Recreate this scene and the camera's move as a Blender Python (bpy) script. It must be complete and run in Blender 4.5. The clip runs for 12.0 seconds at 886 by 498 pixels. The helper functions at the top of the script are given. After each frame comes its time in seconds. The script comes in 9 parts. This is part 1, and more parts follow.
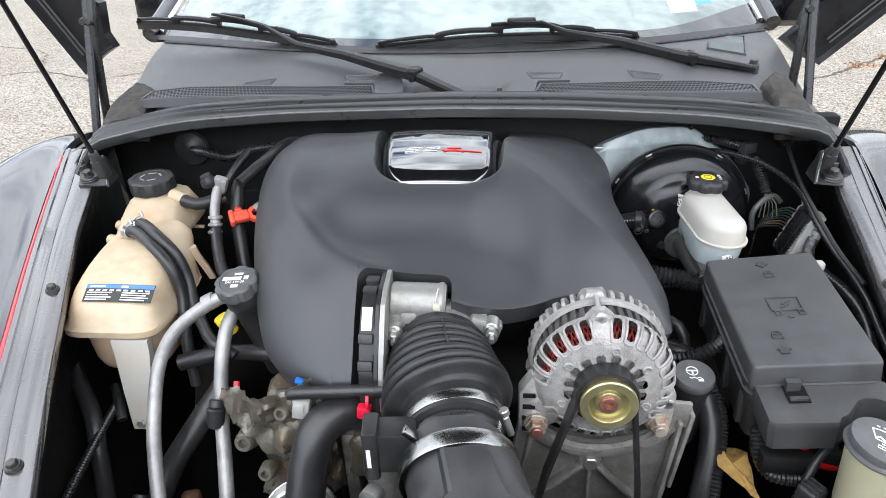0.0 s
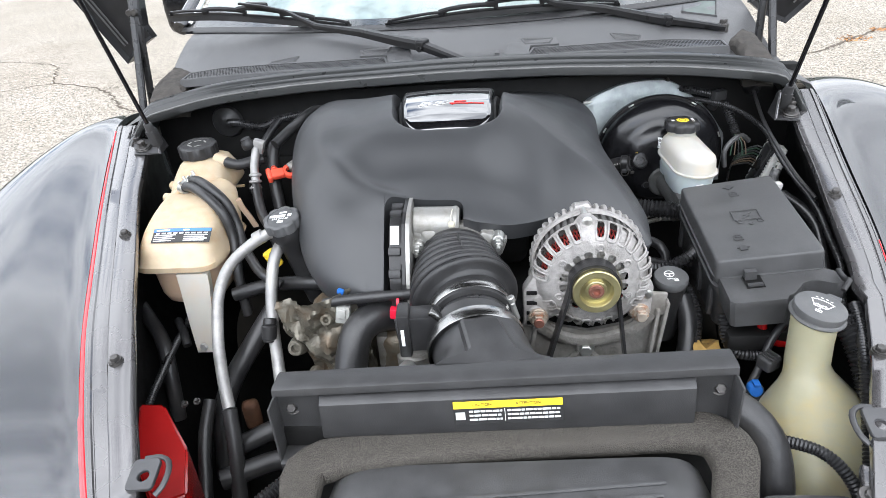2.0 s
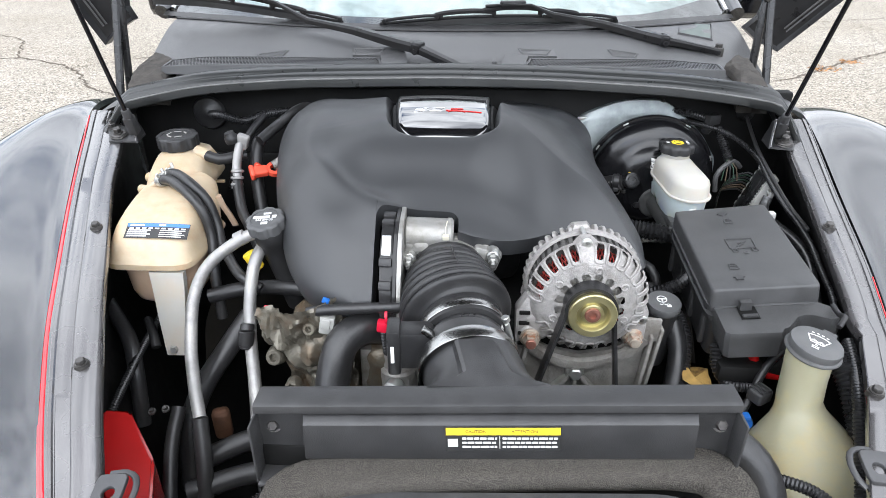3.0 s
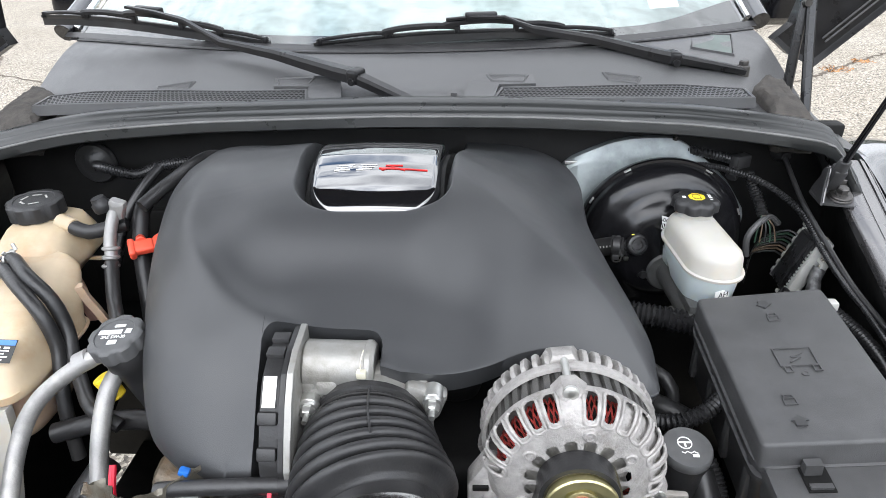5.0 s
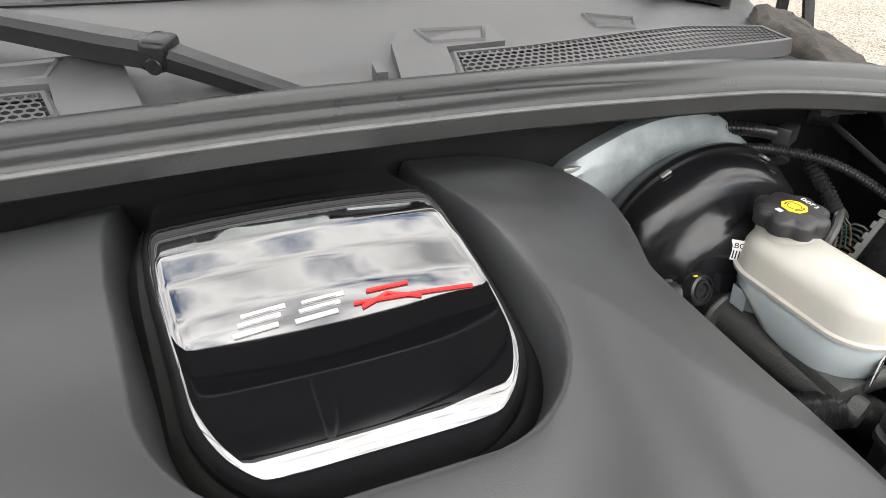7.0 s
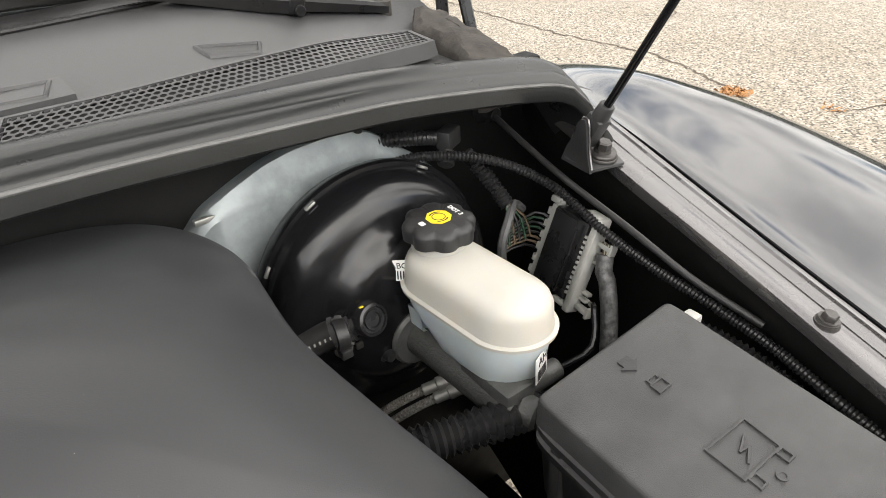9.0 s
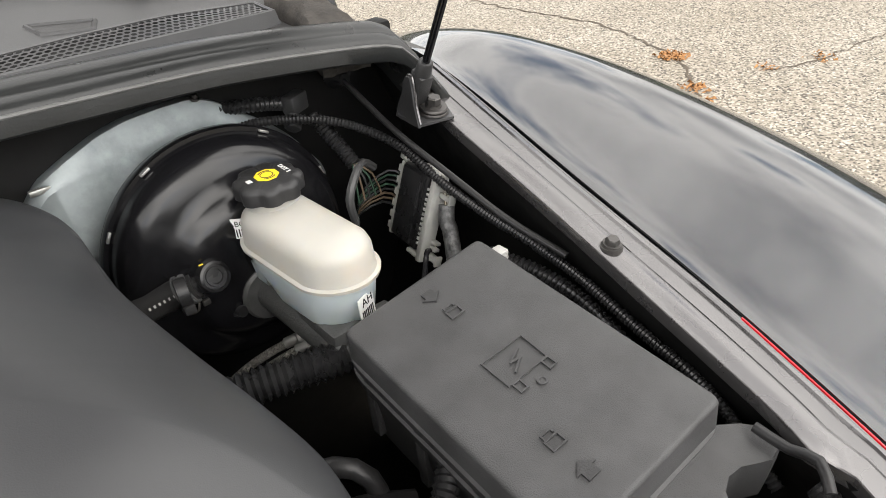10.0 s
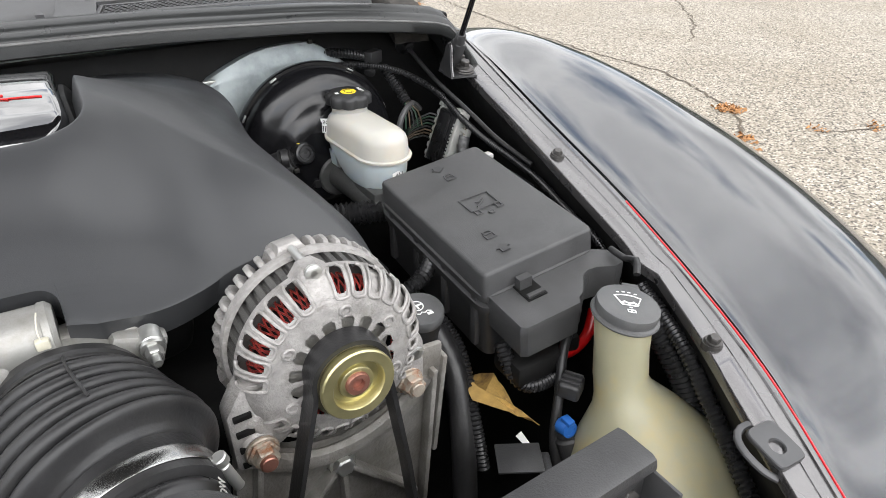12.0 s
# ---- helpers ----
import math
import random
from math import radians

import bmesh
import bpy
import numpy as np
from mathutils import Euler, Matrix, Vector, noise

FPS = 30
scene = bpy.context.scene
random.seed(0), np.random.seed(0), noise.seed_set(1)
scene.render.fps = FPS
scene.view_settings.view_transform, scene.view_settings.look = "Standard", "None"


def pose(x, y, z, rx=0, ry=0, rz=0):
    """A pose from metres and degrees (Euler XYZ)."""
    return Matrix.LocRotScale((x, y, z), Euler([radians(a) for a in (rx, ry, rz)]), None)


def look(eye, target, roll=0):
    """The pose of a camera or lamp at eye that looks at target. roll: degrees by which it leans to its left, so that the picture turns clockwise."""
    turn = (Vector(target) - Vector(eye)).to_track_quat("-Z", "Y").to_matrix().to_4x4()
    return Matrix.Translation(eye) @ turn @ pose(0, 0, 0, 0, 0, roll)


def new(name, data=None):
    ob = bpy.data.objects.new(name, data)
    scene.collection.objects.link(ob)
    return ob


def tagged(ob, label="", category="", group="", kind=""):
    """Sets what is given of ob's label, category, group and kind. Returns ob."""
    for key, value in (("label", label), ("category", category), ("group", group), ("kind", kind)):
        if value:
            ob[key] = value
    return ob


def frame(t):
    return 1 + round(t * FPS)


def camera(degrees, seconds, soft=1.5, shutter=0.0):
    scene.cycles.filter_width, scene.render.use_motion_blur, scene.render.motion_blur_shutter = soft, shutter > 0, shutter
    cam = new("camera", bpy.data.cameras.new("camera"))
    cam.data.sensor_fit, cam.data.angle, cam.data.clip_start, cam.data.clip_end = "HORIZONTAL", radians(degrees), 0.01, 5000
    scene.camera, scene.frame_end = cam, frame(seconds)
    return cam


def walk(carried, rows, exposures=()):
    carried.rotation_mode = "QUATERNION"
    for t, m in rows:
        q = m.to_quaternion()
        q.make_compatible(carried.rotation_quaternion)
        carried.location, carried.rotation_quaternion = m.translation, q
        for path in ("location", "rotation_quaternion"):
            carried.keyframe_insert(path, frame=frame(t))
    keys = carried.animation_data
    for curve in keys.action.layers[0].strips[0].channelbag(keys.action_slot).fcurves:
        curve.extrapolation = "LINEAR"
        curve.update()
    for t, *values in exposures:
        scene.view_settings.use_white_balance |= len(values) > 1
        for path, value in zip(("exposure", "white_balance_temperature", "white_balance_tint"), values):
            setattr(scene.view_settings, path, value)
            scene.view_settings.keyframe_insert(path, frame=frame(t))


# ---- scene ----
cam = camera(69.0, 12.0, soft=0.55)
PATH = [
    (0, (0.101, 0.018, 1.495), (-0.064, 1.766, 0.537), -2.0),
    (0.5, (0.153, -0.078, 1.491), (-0.107, 1.634, 0.49), -0.7),
    (1, (0.151, -0.15, 1.482), (-0.151, 1.544, 0.464), -2.7),
    (1.5, (0.104, -0.177, 1.469), (-0.102, 1.517, 0.427), -2.6),
    (2, (0.105, -0.185, 1.479), (-0.084, 1.56, 0.521), -4.9),
    (2.5, (0.074, -0.172, 1.485), (-0.047, 1.579, 0.527), -1.1),
    (2.7, (0.062, -0.161, 1.484), (-0.038, 1.591, 0.524), 0.1),
    (4.3, (0.08, -0.028, 1.449), (0.109, 1.74, 0.515), -3.3),
    (4.5, (0.103, 0.019, 1.452), (0.112, 1.789, 0.521), -2.4),
    (5, (0.138, 0.202, 1.447), (0.04, 1.96, 0.498), -1.4),
    (5.5, (0.028, 0.345, 1.434), (0.11, 2.104, 0.485), -0.8),
    (6, (-0.046, 0.527, 1.402), (0.279, 2.254, 0.448), 1.6),
    (6.5, (-0.057, 0.69, 1.354), (0.507, 2.302, 0.313), 3.9),
    (6.7, (-0.05, 0.731, 1.346), (0.537, 2.304, 0.259), 2.6),
    (8.3, (0.047, 0.737, 1.335), (0.881, 2.219, 0.282), 0.2),
    (8.5, (0.097, 0.722, 1.332), (0.999, 2.165, 0.282), -0.1),
    (9, (0.171, 0.694, 1.34), (1.164, 2.057, 0.265), -2.8),
    (9.5, (0.221, 0.637, 1.336), (1.21, 1.978, 0.231), -6.0),
    (10, (0.248, 0.564, 1.328), (1.277, 1.858, 0.203), -5.1),
    (10.5, (0.243, 0.463, 1.343), (1.323, 1.753, 0.261), -4.7),
    (11, (0.206, 0.363, 1.345), (1.317, 1.633, 0.271), -2.8),
    (11.5, (0.143, 0.286, 1.348), (1.182, 1.641, 0.308), -1.0),
    (12, (0.074, 0.223, 1.345), (1.0, 1.666, 0.316), 0.1),
]
walk(cam, [(t, look(eye, target, roll)) for t, eye, target, roll in PATH], [(0, 0.98, 6080, 10), (0.6, 1.22, 6150, 10), (1.2, 1.24, 6150, 10), (2.5, 1.14, 6100, 10), (5.5, 1.09, 6250, 10), (6.5, 1.28, 6600, 10), (8.5, 1.18, 6950, 10), (10, 0.92, 6850, 10), (12, 0.95, 6500, 10)])

# ---- world and light ----
SUN_EL, SUN_AZ = radians(52), radians(190)
world = bpy.data.worlds.new("sky_world")
scene.world = world
world.use_nodes = True
wn, wl = world.node_tree.nodes, world.node_tree.links
wn.clear()
w_out = wn.new("ShaderNodeOutputWorld")
w_bg = wn.new("ShaderNodeBackground")
w_bg.inputs["Strength"].default_value = 0.13
w_sky = wn.new("ShaderNodeTexSky")
w_sky.sky_type = "NISHITA"
w_sky.sun_disc = False
w_sky.sun_elevation, w_sky.sun_rotation = SUN_EL, SUN_AZ
w_tc = wn.new("ShaderNodeTexCoord")
w_map = wn.new("ShaderNodeMapping")
w_map.inputs["Scale"].default_value = (1.0, 1.0, 1.9)
w_map.inputs["Location"].default_value = (2.2, 1.3, 0.5)
w_no = wn.new("ShaderNodeTexNoise")
w_no.inputs["Scale"].default_value = 2.9
w_no.inputs["Detail"].default_value = 7.0
w_no.inputs["Roughness"].default_value = 0.52
w_ramp = wn.new("ShaderNodeValToRGB")
w_ramp.color_ramp.elements[0].position = 0.335
w_ramp.color_ramp.elements[1].position = 0.455
w_cl = wn.new("ShaderNodeValToRGB")
w_cl.color_ramp.elements[0].position = 0.44
w_cl.color_ramp.elements[0].color = (12.5, 12.5, 12.5, 1)
w_cl.color_ramp.elements[1].position = 0.66
w_cl.color_ramp.elements[1].color = (4.6, 4.7, 4.95, 1)
w_mix = wn.new("ShaderNodeMix")
w_mix.data_type = "RGBA"
wl.new(w_tc.outputs["Generated"], w_map.inputs["Vector"])
wl.new(w_map.outputs["Vector"], w_no.inputs["Vector"])
wl.new(w_no.outputs["Fac"], w_ramp.inputs["Fac"])
wl.new(w_no.outputs["Fac"], w_cl.inputs["Fac"])
wl.new(w_ramp.outputs["Color"], w_mix.inputs[0])
wl.new(w_sky.outputs["Color"], w_mix.inputs[6])
wl.new(w_cl.outputs["Color"], w_mix.inputs[7])
# cloud is brighter towards the veiled sun
w_dot = wn.new("ShaderNodeVectorMath")
w_dot.operation = "DOT_PRODUCT"
w_dot.inputs[1].default_value = (math.sin(SUN_AZ) * math.cos(SUN_EL), math.cos(SUN_AZ) * math.cos(SUN_EL), math.sin(SUN_EL))
w_glow = wn.new("ShaderNodeMapRange")
w_glow.interpolation_type = "SMOOTHSTEP"
for w_key, w_val in (("From Min", -0.2), ("From Max", 1.0), ("To Min", 0.76), ("To Max", 1.85)):
    w_glow.inputs[w_key].default_value = w_val
w_mul = wn.new("ShaderNodeVectorMath")
w_mul.operation = "SCALE"
wl.new(w_tc.outputs["Generated"], w_dot.inputs[0])
wl.new(w_dot.outputs["Value"], w_glow.inputs["Value"])
wl.new(w_mix.outputs[2], w_mul.inputs[0])
wl.new(w_glow.outputs["Result"], w_mul.inputs["Scale"])
wl.new(w_mul.outputs["Vector"], w_bg.inputs["Color"])
wl.new(w_bg.outputs["Background"], w_out.inputs["Surface"])

sun_data = bpy.data.lights.new("sun", "SUN")
sun_data.energy, sun_data.angle, sun_data.color = 0.5, radians(60), (1.0, 0.965, 0.92)
sun = new("sun", sun_data)
sun_dir = Vector((math.sin(SUN_AZ) * math.cos(SUN_EL), math.cos(SUN_AZ) * math.cos(SUN_EL), math.sin(SUN_EL)))
sun.matrix_world = look(sun_dir * 20, (0, 0, 0))


# ---- materials ----
def mat(name, base, rough=0.5, metal=0.0, var=0.25, vscale=30.0, bump=0.15, bscale=500.0, coat=0.0,
        dust=0.0, dust_col=(0.45, 0.43, 0.40), speck=0.0, second=None, sscale=6.0, sharp=(0.48, 0.68), coat_ior=1.5, trans=0.0, ior=1.45, sub=0.0, flakes=0.0, spec=0.5):
    """Principled surface with blotches at one scale, grain at another, and optional dust, specks and staining."""
    m = bpy.data.materials.new(name)
    m.use_nodes = True
    n, l = m.node_tree.nodes, m.node_tree.links
    p = n["Principled BSDF"]
    p.inputs["Metallic"].default_value = metal
    p.inputs["IOR"].default_value = ior
    p.inputs["Specular IOR Level"].default_value = spec
    p.inputs["Coat Weight"].default_value = coat
    p.inputs["Coat Roughness"].default_value = 0.03
    p.inputs["Coat IOR"].default_value = coat_ior
    p.inputs["Transmission Weight"].default_value = trans
    if sub:
        p.inputs["Subsurface Weight"].default_value = sub
        p.inputs["Subsurface Radius"].default_value = (0.02, 0.015, 0.008)
        p.inputs["Subsurface Scale"].default_value = 0.6
    tc = n.new("ShaderNodeTexCoord")

    def tex(scale, detail=4.0, rgh=0.55):
        t = n.new("ShaderNodeTexNoise")
        t.inputs["Scale"].default_value, t.inputs["Detail"].default_value, t.inputs["Roughness"].default_value = scale, detail, rgh
        l.new(tc.outputs["Object"], t.inputs["Vector"])
        return t.outputs["Fac"]

    def span(fac, a, b, c, d):
        r = n.new("ShaderNodeMapRange")
        for k, v in zip(("From Min", "From Max", "To Min", "To Max"), (a, b, c, d)):
            r.inputs[k].default_value = v
        l.new(fac, r.inputs["Value"])
        return r.outputs["Result"]

    def mix(fac, a, b, mode="MIX"):
        x = n.new("ShaderNodeMix")
        x.data_type, x.blend_type = "RGBA", mode
        if isinstance(fac, float):
            x.inputs[0].default_value = fac
        else:
            l.new(fac, x.inputs[0])
        for sock, v in ((x.inputs[6], a), (x.inputs[7], b)):
            if isinstance(v, tuple):
                sock.default_value = (*v, 1) if len(v) == 3 else v
            else:
                l.new(v, sock)
        return x.outputs[2]

    big = tex(vscale)
    dark = tuple(c * (1 - var) for c in base)
    lite = tuple(min(1, c * (1 + var)) for c in base)
    col = mix(span(big, 0.3, 0.7, 0, 1), dark, lite)
    if second:
        col = mix(span(tex(sscale, 6.0, 0.65), sharp[0], sharp[1], 0, 1), col, second)
    rgh = span(big, 0.3, 0.7, rough * 0.88, min(1, rough * 1.14))
    if dust:
        f = span(tex(9.0, 8.0, 0.7), 0.35, 0.75, 0, dust)
        col = mix(f, col, dust_col)
    if speck:
        v = n.new("ShaderNodeTexVoronoi")
        v.inputs["Scale"].default_value = 90.0
        l.new(tc.outputs["Object"], v.inputs["Vector"])
        col = mix(span(v.outputs["Distance"], 0.0, speck, 0.85, 0.0), col, (0.4, 0.39, 0.36))
    if flakes:
        v = n.new("ShaderNodeTexVoronoi")
        v.inputs["Scale"].default_value = 2500.0
        l.new(tc.outputs["Object"], v.inputs["Vector"])
        col = mix(flakes, col, v.outputs["Color"], "OVERLAY")
    l.new(col, p.inputs["Base Color"])
    l.new(rgh, p.inputs["Roughness"])
    if bump:
        b = n.new("ShaderNodeBump")
        b.inputs["Strength"].default_value, b.inputs["Distance"].default_value = bump, 0.002
        l.new(tex(bscale, 3.0), b.inputs["Height"])
        l.new(b.outputs["Normal"], p.inputs["Normal"])
    return m


COVER = mat("moulded_black_plastic", (0.034, 0.035, 0.037), 0.43, bump=0.10, bscale=1100, var=0.04, vscale=12, dust=0.003, speck=0.03)
PLASTIC = mat("black_plastic", (0.029, 0.029, 0.030), 0.40, bump=0.2, bscale=700, dust=0.03)
LIDBLACK = mat("grained_black_lid", (0.045, 0.045, 0.046), 0.46, bump=0.3, bscale=1100, dust=0.03, speck=0.02)
COWLMAT = mat("weathered_cowl_plastic", (0.057, 0.057, 0.058), 0.37, bump=0.12, bscale=900, var=0.05, speck=0.02)
LIPMAT = mat("cowl_seal_rubber", (0.018, 0.019, 0.019), 0.30, bump=0.12, bscale=400, var=0.06)
WIPERBLACK = mat("wiper_black_enamel", (0.007, 0.007, 0.008), 0.3, bump=0.1, bscale=500, dust=0.02, spec=0.3)
RUBBER = mat("black_rubber", (0.015, 0.015, 0.016), 0.36, bump=0.15, bscale=300, dust=0.04, spec=0.4)
HOSE = mat("dusty_rubber_hose", (0.015, 0.015, 0.016), 0.36, bump=0.25, bscale=160, dust=0.05)
CONDUIT = mat("black_split_conduit", (0.013, 0.013, 0.014), 0.28, bump=0.05, bscale=400, dust=0.02)
# near-black, low sheen: deep bay parts, and stand-in shade in gaps, slots, wells
DARK = mat("bay_black_and_shade", (0.006, 0.006, 0.006), 0.55, bump=0.2, bscale=60, dust=0.015, spec=0.18)
BEADGREY = mat("grey_bead_rubber", (0.115, 0.115, 0.112), 0.5, bump=0.1)
GLOSSBLACK = mat("gloss_black_enamel", (0.005, 0.005, 0.006), 0.20, bump=0.0, var=0.1, dust=0.008)
PIANO = mat("piano_black_plastic", (0.004, 0.004, 0.005), 0.03, bump=0.0, var=0.05, coat=1.0, ior=2.2)
SILVERLET = mat("silver_lettering", (0.75, 0.75, 0.76), 0.25, 0.9, bump=0.0)
REDLET = mat("red_lettering", (0.62, 0.02, 0.02), 0.25, bump=0.0)
PAINT = mat("dark_grey_metallic_paint", (0.038, 0.040, 0.044), 0.24, 0.85, spec=0.0, bump=0.0, var=0.05, vscale=6, coat=1.0, flakes=0.25, coat_ior=1.55)
RAILPAINT = mat("dusty_grey_rail_paint", (0.100, 0.096, 0.097), 0.27, 0.7, bump=0.02, bscale=40, var=0.06, vscale=14, coat=1.0, dust=0.01)
LATCH = mat("dark_latch_steel", (0.060, 0.060, 0.062), 0.38, 0.5, bump=0.1, bscale=200, var=0.15, vscale=30, dust=0.03)
REDSTREAK = mat("red_reflection_streak", (0.60, 0.012, 0.02), 0.22, bump=0.0, coat=0.8)
BRIGHT = mat("bright_trim", (0.72, 0.72, 0.73), 0.16, 1.0, bump=0.0, var=0.05)
FOAM = mat("open_cell_foam", (0.095, 0.087, 0.076), 0.95, bump=1.0, bscale=800, var=0.45, vscale=900, second=(0.026, 0.024, 0.021), sscale=850, sharp=(0.46, 0.56), spec=0.2)
FOAMBLOCK = mat("worn_foam_block", (0.05, 0.045, 0.04), 0.9, bump=0.8, bscale=160, var=0.4, vscale=60)
# cast grey taken down to include the shadow under the brake reservoir
SHADOWCAST = mat("shadow_darkened_casting", (0.085, 0.086, 0.084), 0.5, 0.4, bump=0.4, bscale=300, var=0.2, vscale=60)
CASTAL = mat("cast_aluminium", (0.315, 0.302, 0.290), 0.52, 0.35, bump=0.6, bscale=420, var=0.22, vscale=90, second=(0.22, 0.208, 0.19), sscale=38, sharp=(0.56, 0.70))
DIRTYAL = mat("dirty_cast_aluminium", (0.245, 0.236, 0.22), 0.55, 0.45, bump=0.7, bscale=220, var=0.25, vscale=40, second=(0.15, 0.135, 0.115), sscale=12)
MACHINED = mat("machined_aluminium", (0.29, 0.285, 0.27), 0.48, 0.6, bump=0.2, bscale=500, var=0.15, second=(0.22, 0.21, 0.19), sscale=30)
PIPEAL = mat("oxidised_aluminium_pipe", (0.27, 0.265, 0.26), 0.52, 0.55, bump=0.35, bscale=200, var=0.2, vscale=30, second=(0.38, 0.37, 0.35), sscale=18)
BAND = mat("stainless_band", (0.33, 0.33, 0.325), 0.24, 1.0, bump=0.08, bscale=300, var=0.1)
LAMIN = mat("stator_steel", (0.085, 0.082, 0.078), 0.5, 0.4, bump=0.4, bscale=900)
COPPER = mat("lacquered_copper", (0.30, 0.035, 0.028), 0.35, 0.3, bump=0.8, bscale=700, var=0.4, vscale=200)
ZINC = mat("yellow_zinc", (0.52, 0.47, 0.25), 0.36, 0.85, bump=0.1, bscale=300, var=0.15)
BELTGLINT = mat("olive_belt_glint", (0.17, 0.155, 0.105), 0.42, 0.8, bump=0.2, bscale=400, var=0.25, vscale=80)
RUSTBOLT = mat("rusty_bolt", (0.40, 0.35, 0.29), 0.55, 0.6, bump=0.5, bscale=300, var=0.3, second=(0.30, 0.12, 0.05), sscale=90)
REDNUT = mat("copper_red_nut", (0.34, 0.16, 0.12), 0.4, 0.7, bump=0.3, bscale=300)
DARKBOLT = mat("dull_dark_bolt", (0.085, 0.081, 0.078), 0.45, 0.8, bump=0.3, bscale=300)
STEEL = mat("plated_steel", (0.52, 0.52, 0.50), 0.4, 0.9, bump=0.2, bscale=300, var=0.2)
GALV = mat("galvanised_steel", (0.30, 0.33, 0.335), 0.48, 0.45, bump=0.12, bscale=80, var=0.22, vscale=26, second=(0.22, 0.245, 0.25), sscale=20)
CREAM = mat("aged_cream_polymer", (0.44, 0.355, 0.245), 0.38, bump=0.12, bscale=90, var=0.12, vscale=16, sub=0.25, second=(0.39, 0.262, 0.155), sscale=9)
CREAMLOW = mat("stained_cream_polymer", (0.44, 0.32, 0.225), 0.42, bump=0.08, bscale=120, var=0.12, vscale=14, sub=0.25)
WASHTANK = mat("yellowed_washer_polymer", (0.295, 0.280, 0.190), 0.42, bump=0.1, bscale=120, var=0.08, vscale=9, sub=0.3, second=(0.36, 0.29, 0.14), sscale=9)
WHITETANK = mat("white_reservoir_polymer", (0.43, 0.415, 0.375), 0.34, bump=0.06, bscale=120, var=0.05, vscale=12, sub=0.25, second=(0.45, 0.40, 0.33), sscale=14)
CLOUDY = mat("cloudy_lower_polymer", (0.42, 0.47, 0.48), 0.30, bump=0.03, bscale=120, var=0.08, vscale=14, sub=0.35)
CAPBLACK = mat("cap_black_polymer", (0.018, 0.018, 0.019), 0.44, bump=0.15, bscale=700, dust=0.03)
GREYCAP = mat("grey_cap_polymer", (0.06, 0.061, 0.063), 0.5, bump=0.15, bscale=700, dust=0.12)
YELLOW = mat("yellow_print", (0.83, 0.60, 0.03), 0.5, bump=0.0, var=0.05)
WHITEPRINT = mat("white_print", (0.72, 0.72, 0.70), 0.55, bump=0.0, var=0.05)
BLACKPRINT = mat("black_print", (0.02, 0.02, 0.02), 0.55, bump=0.0, var=0.05)
BLUEPRINT = mat("blue_print", (0.05, 0.16, 0.42), 0.45, bump=0.0, var=0.08)
ORANGE = mat("orange_red_polymer", (0.74, 0.085, 0.045), 0.40, bump=0.05, var=0.1)
REDPLUG = mat("red_connector", (0.62, 0.012, 0.04), 0.38, bump=0.05, var=0.1)
REDLENS = mat("red_polymer_cover", (0.34, 0.006, 0.006), 0.25, bump=0.0, var=0.12, vscale=12, coat=0.2)
BLUEPLUG = mat("blue_connector", (0.015, 0.10, 0.36), 0.4, bump=0.05)
GREYPLUG = mat("grey_connector", (0.33, 0.33, 0.31), 0.45, bump=0.1, var=0.15, dust=0.2)
TAPE = mat("frayed_tape", (0.10, 0.10, 0.10), 0.42, 0.2, bump=0.8, bscale=180, var=0.6, vscale=150)
BRAID = mat("braided_sleeve", (0.22, 0.21, 0.19), 0.45, 0.4, bump=1.0, bscale=700, var=0.5, vscale=500)
WIREGREEN = mat("green_wire", (0.018, 0.048, 0.028), 0.4, bump=0.0)
WIRETAN = mat("tan_wire", (0.09, 0.062, 0.04), 0.4, bump=0.0)
LEAF = mat("dry_leaf", (0.40, 0.25, 0.07), 0.7, bump=0.5, bscale=120, var=0.35, vscale=40, second=(0.14, 0.08, 0.03), sscale=30)
RUSTY = mat("rusted_steel", (0.10, 0.048, 0.026), 0.75, 0.2, bump=0.6, bscale=200, var=0.4)
PALEFOIL = mat("oily_pale_casting", (0.125, 0.115, 0.092), 0.42, 0.4, bump=0.7, bscale=160, var=0.25, vscale=30, second=(0.13, 0.09, 0.055), sscale=18)
TREES = mat("backdrop_foliage", (0.045, 0.055, 0.032), 0.9, bump=0.0, var=0.5, vscale=0.4)
# pale teal stands in for sky brightness in the windshield
DASH = mat("dashboard_paled_for_sky", (0.42, 0.48, 0.475), 0.6, bump=0.2, bscale=500)
GLASSBAND = mat("ceramic_band", (0.03, 0.03, 0.032), 0.28, bump=0.0)
STICKER = mat("paper_sticker", (0.78, 0.78, 0.76), 0.5, bump=0.0, var=0.04)
STICKERBLUE = mat("blue_sticker", (0.05, 0.42, 0.68), 0.5, bump=0.0, var=0.04)
NATURALTIE = mat("natural_nylon", (0.55, 0.52, 0.42), 0.4, bump=0.0)
CRACKMAT = mat("crack_filler", (0.07, 0.055, 0.04), 0.9, bump=0.5, bscale=80, var=0.4)
STAIN = mat("dead_weeds", (0.30, 0.15, 0.06), 0.9, bump=0.9, bscale=90, var=0.5, vscale=60)


def glass_mat():
    m = bpy.data.materials.new("windshield_glass")
    m.use_nodes = True
    p = m.node_tree.nodes["Principled BSDF"]
    p.inputs["Base Color"].default_value = (0.86, 0.95, 0.92, 1)
    p.inputs["Transmission Weight"].default_value = 1.0
    p.inputs["Roughness"].default_value = 0.0
    p.inputs["IOR"].default_value = 1.7
    return m


GLASS = glass_mat()


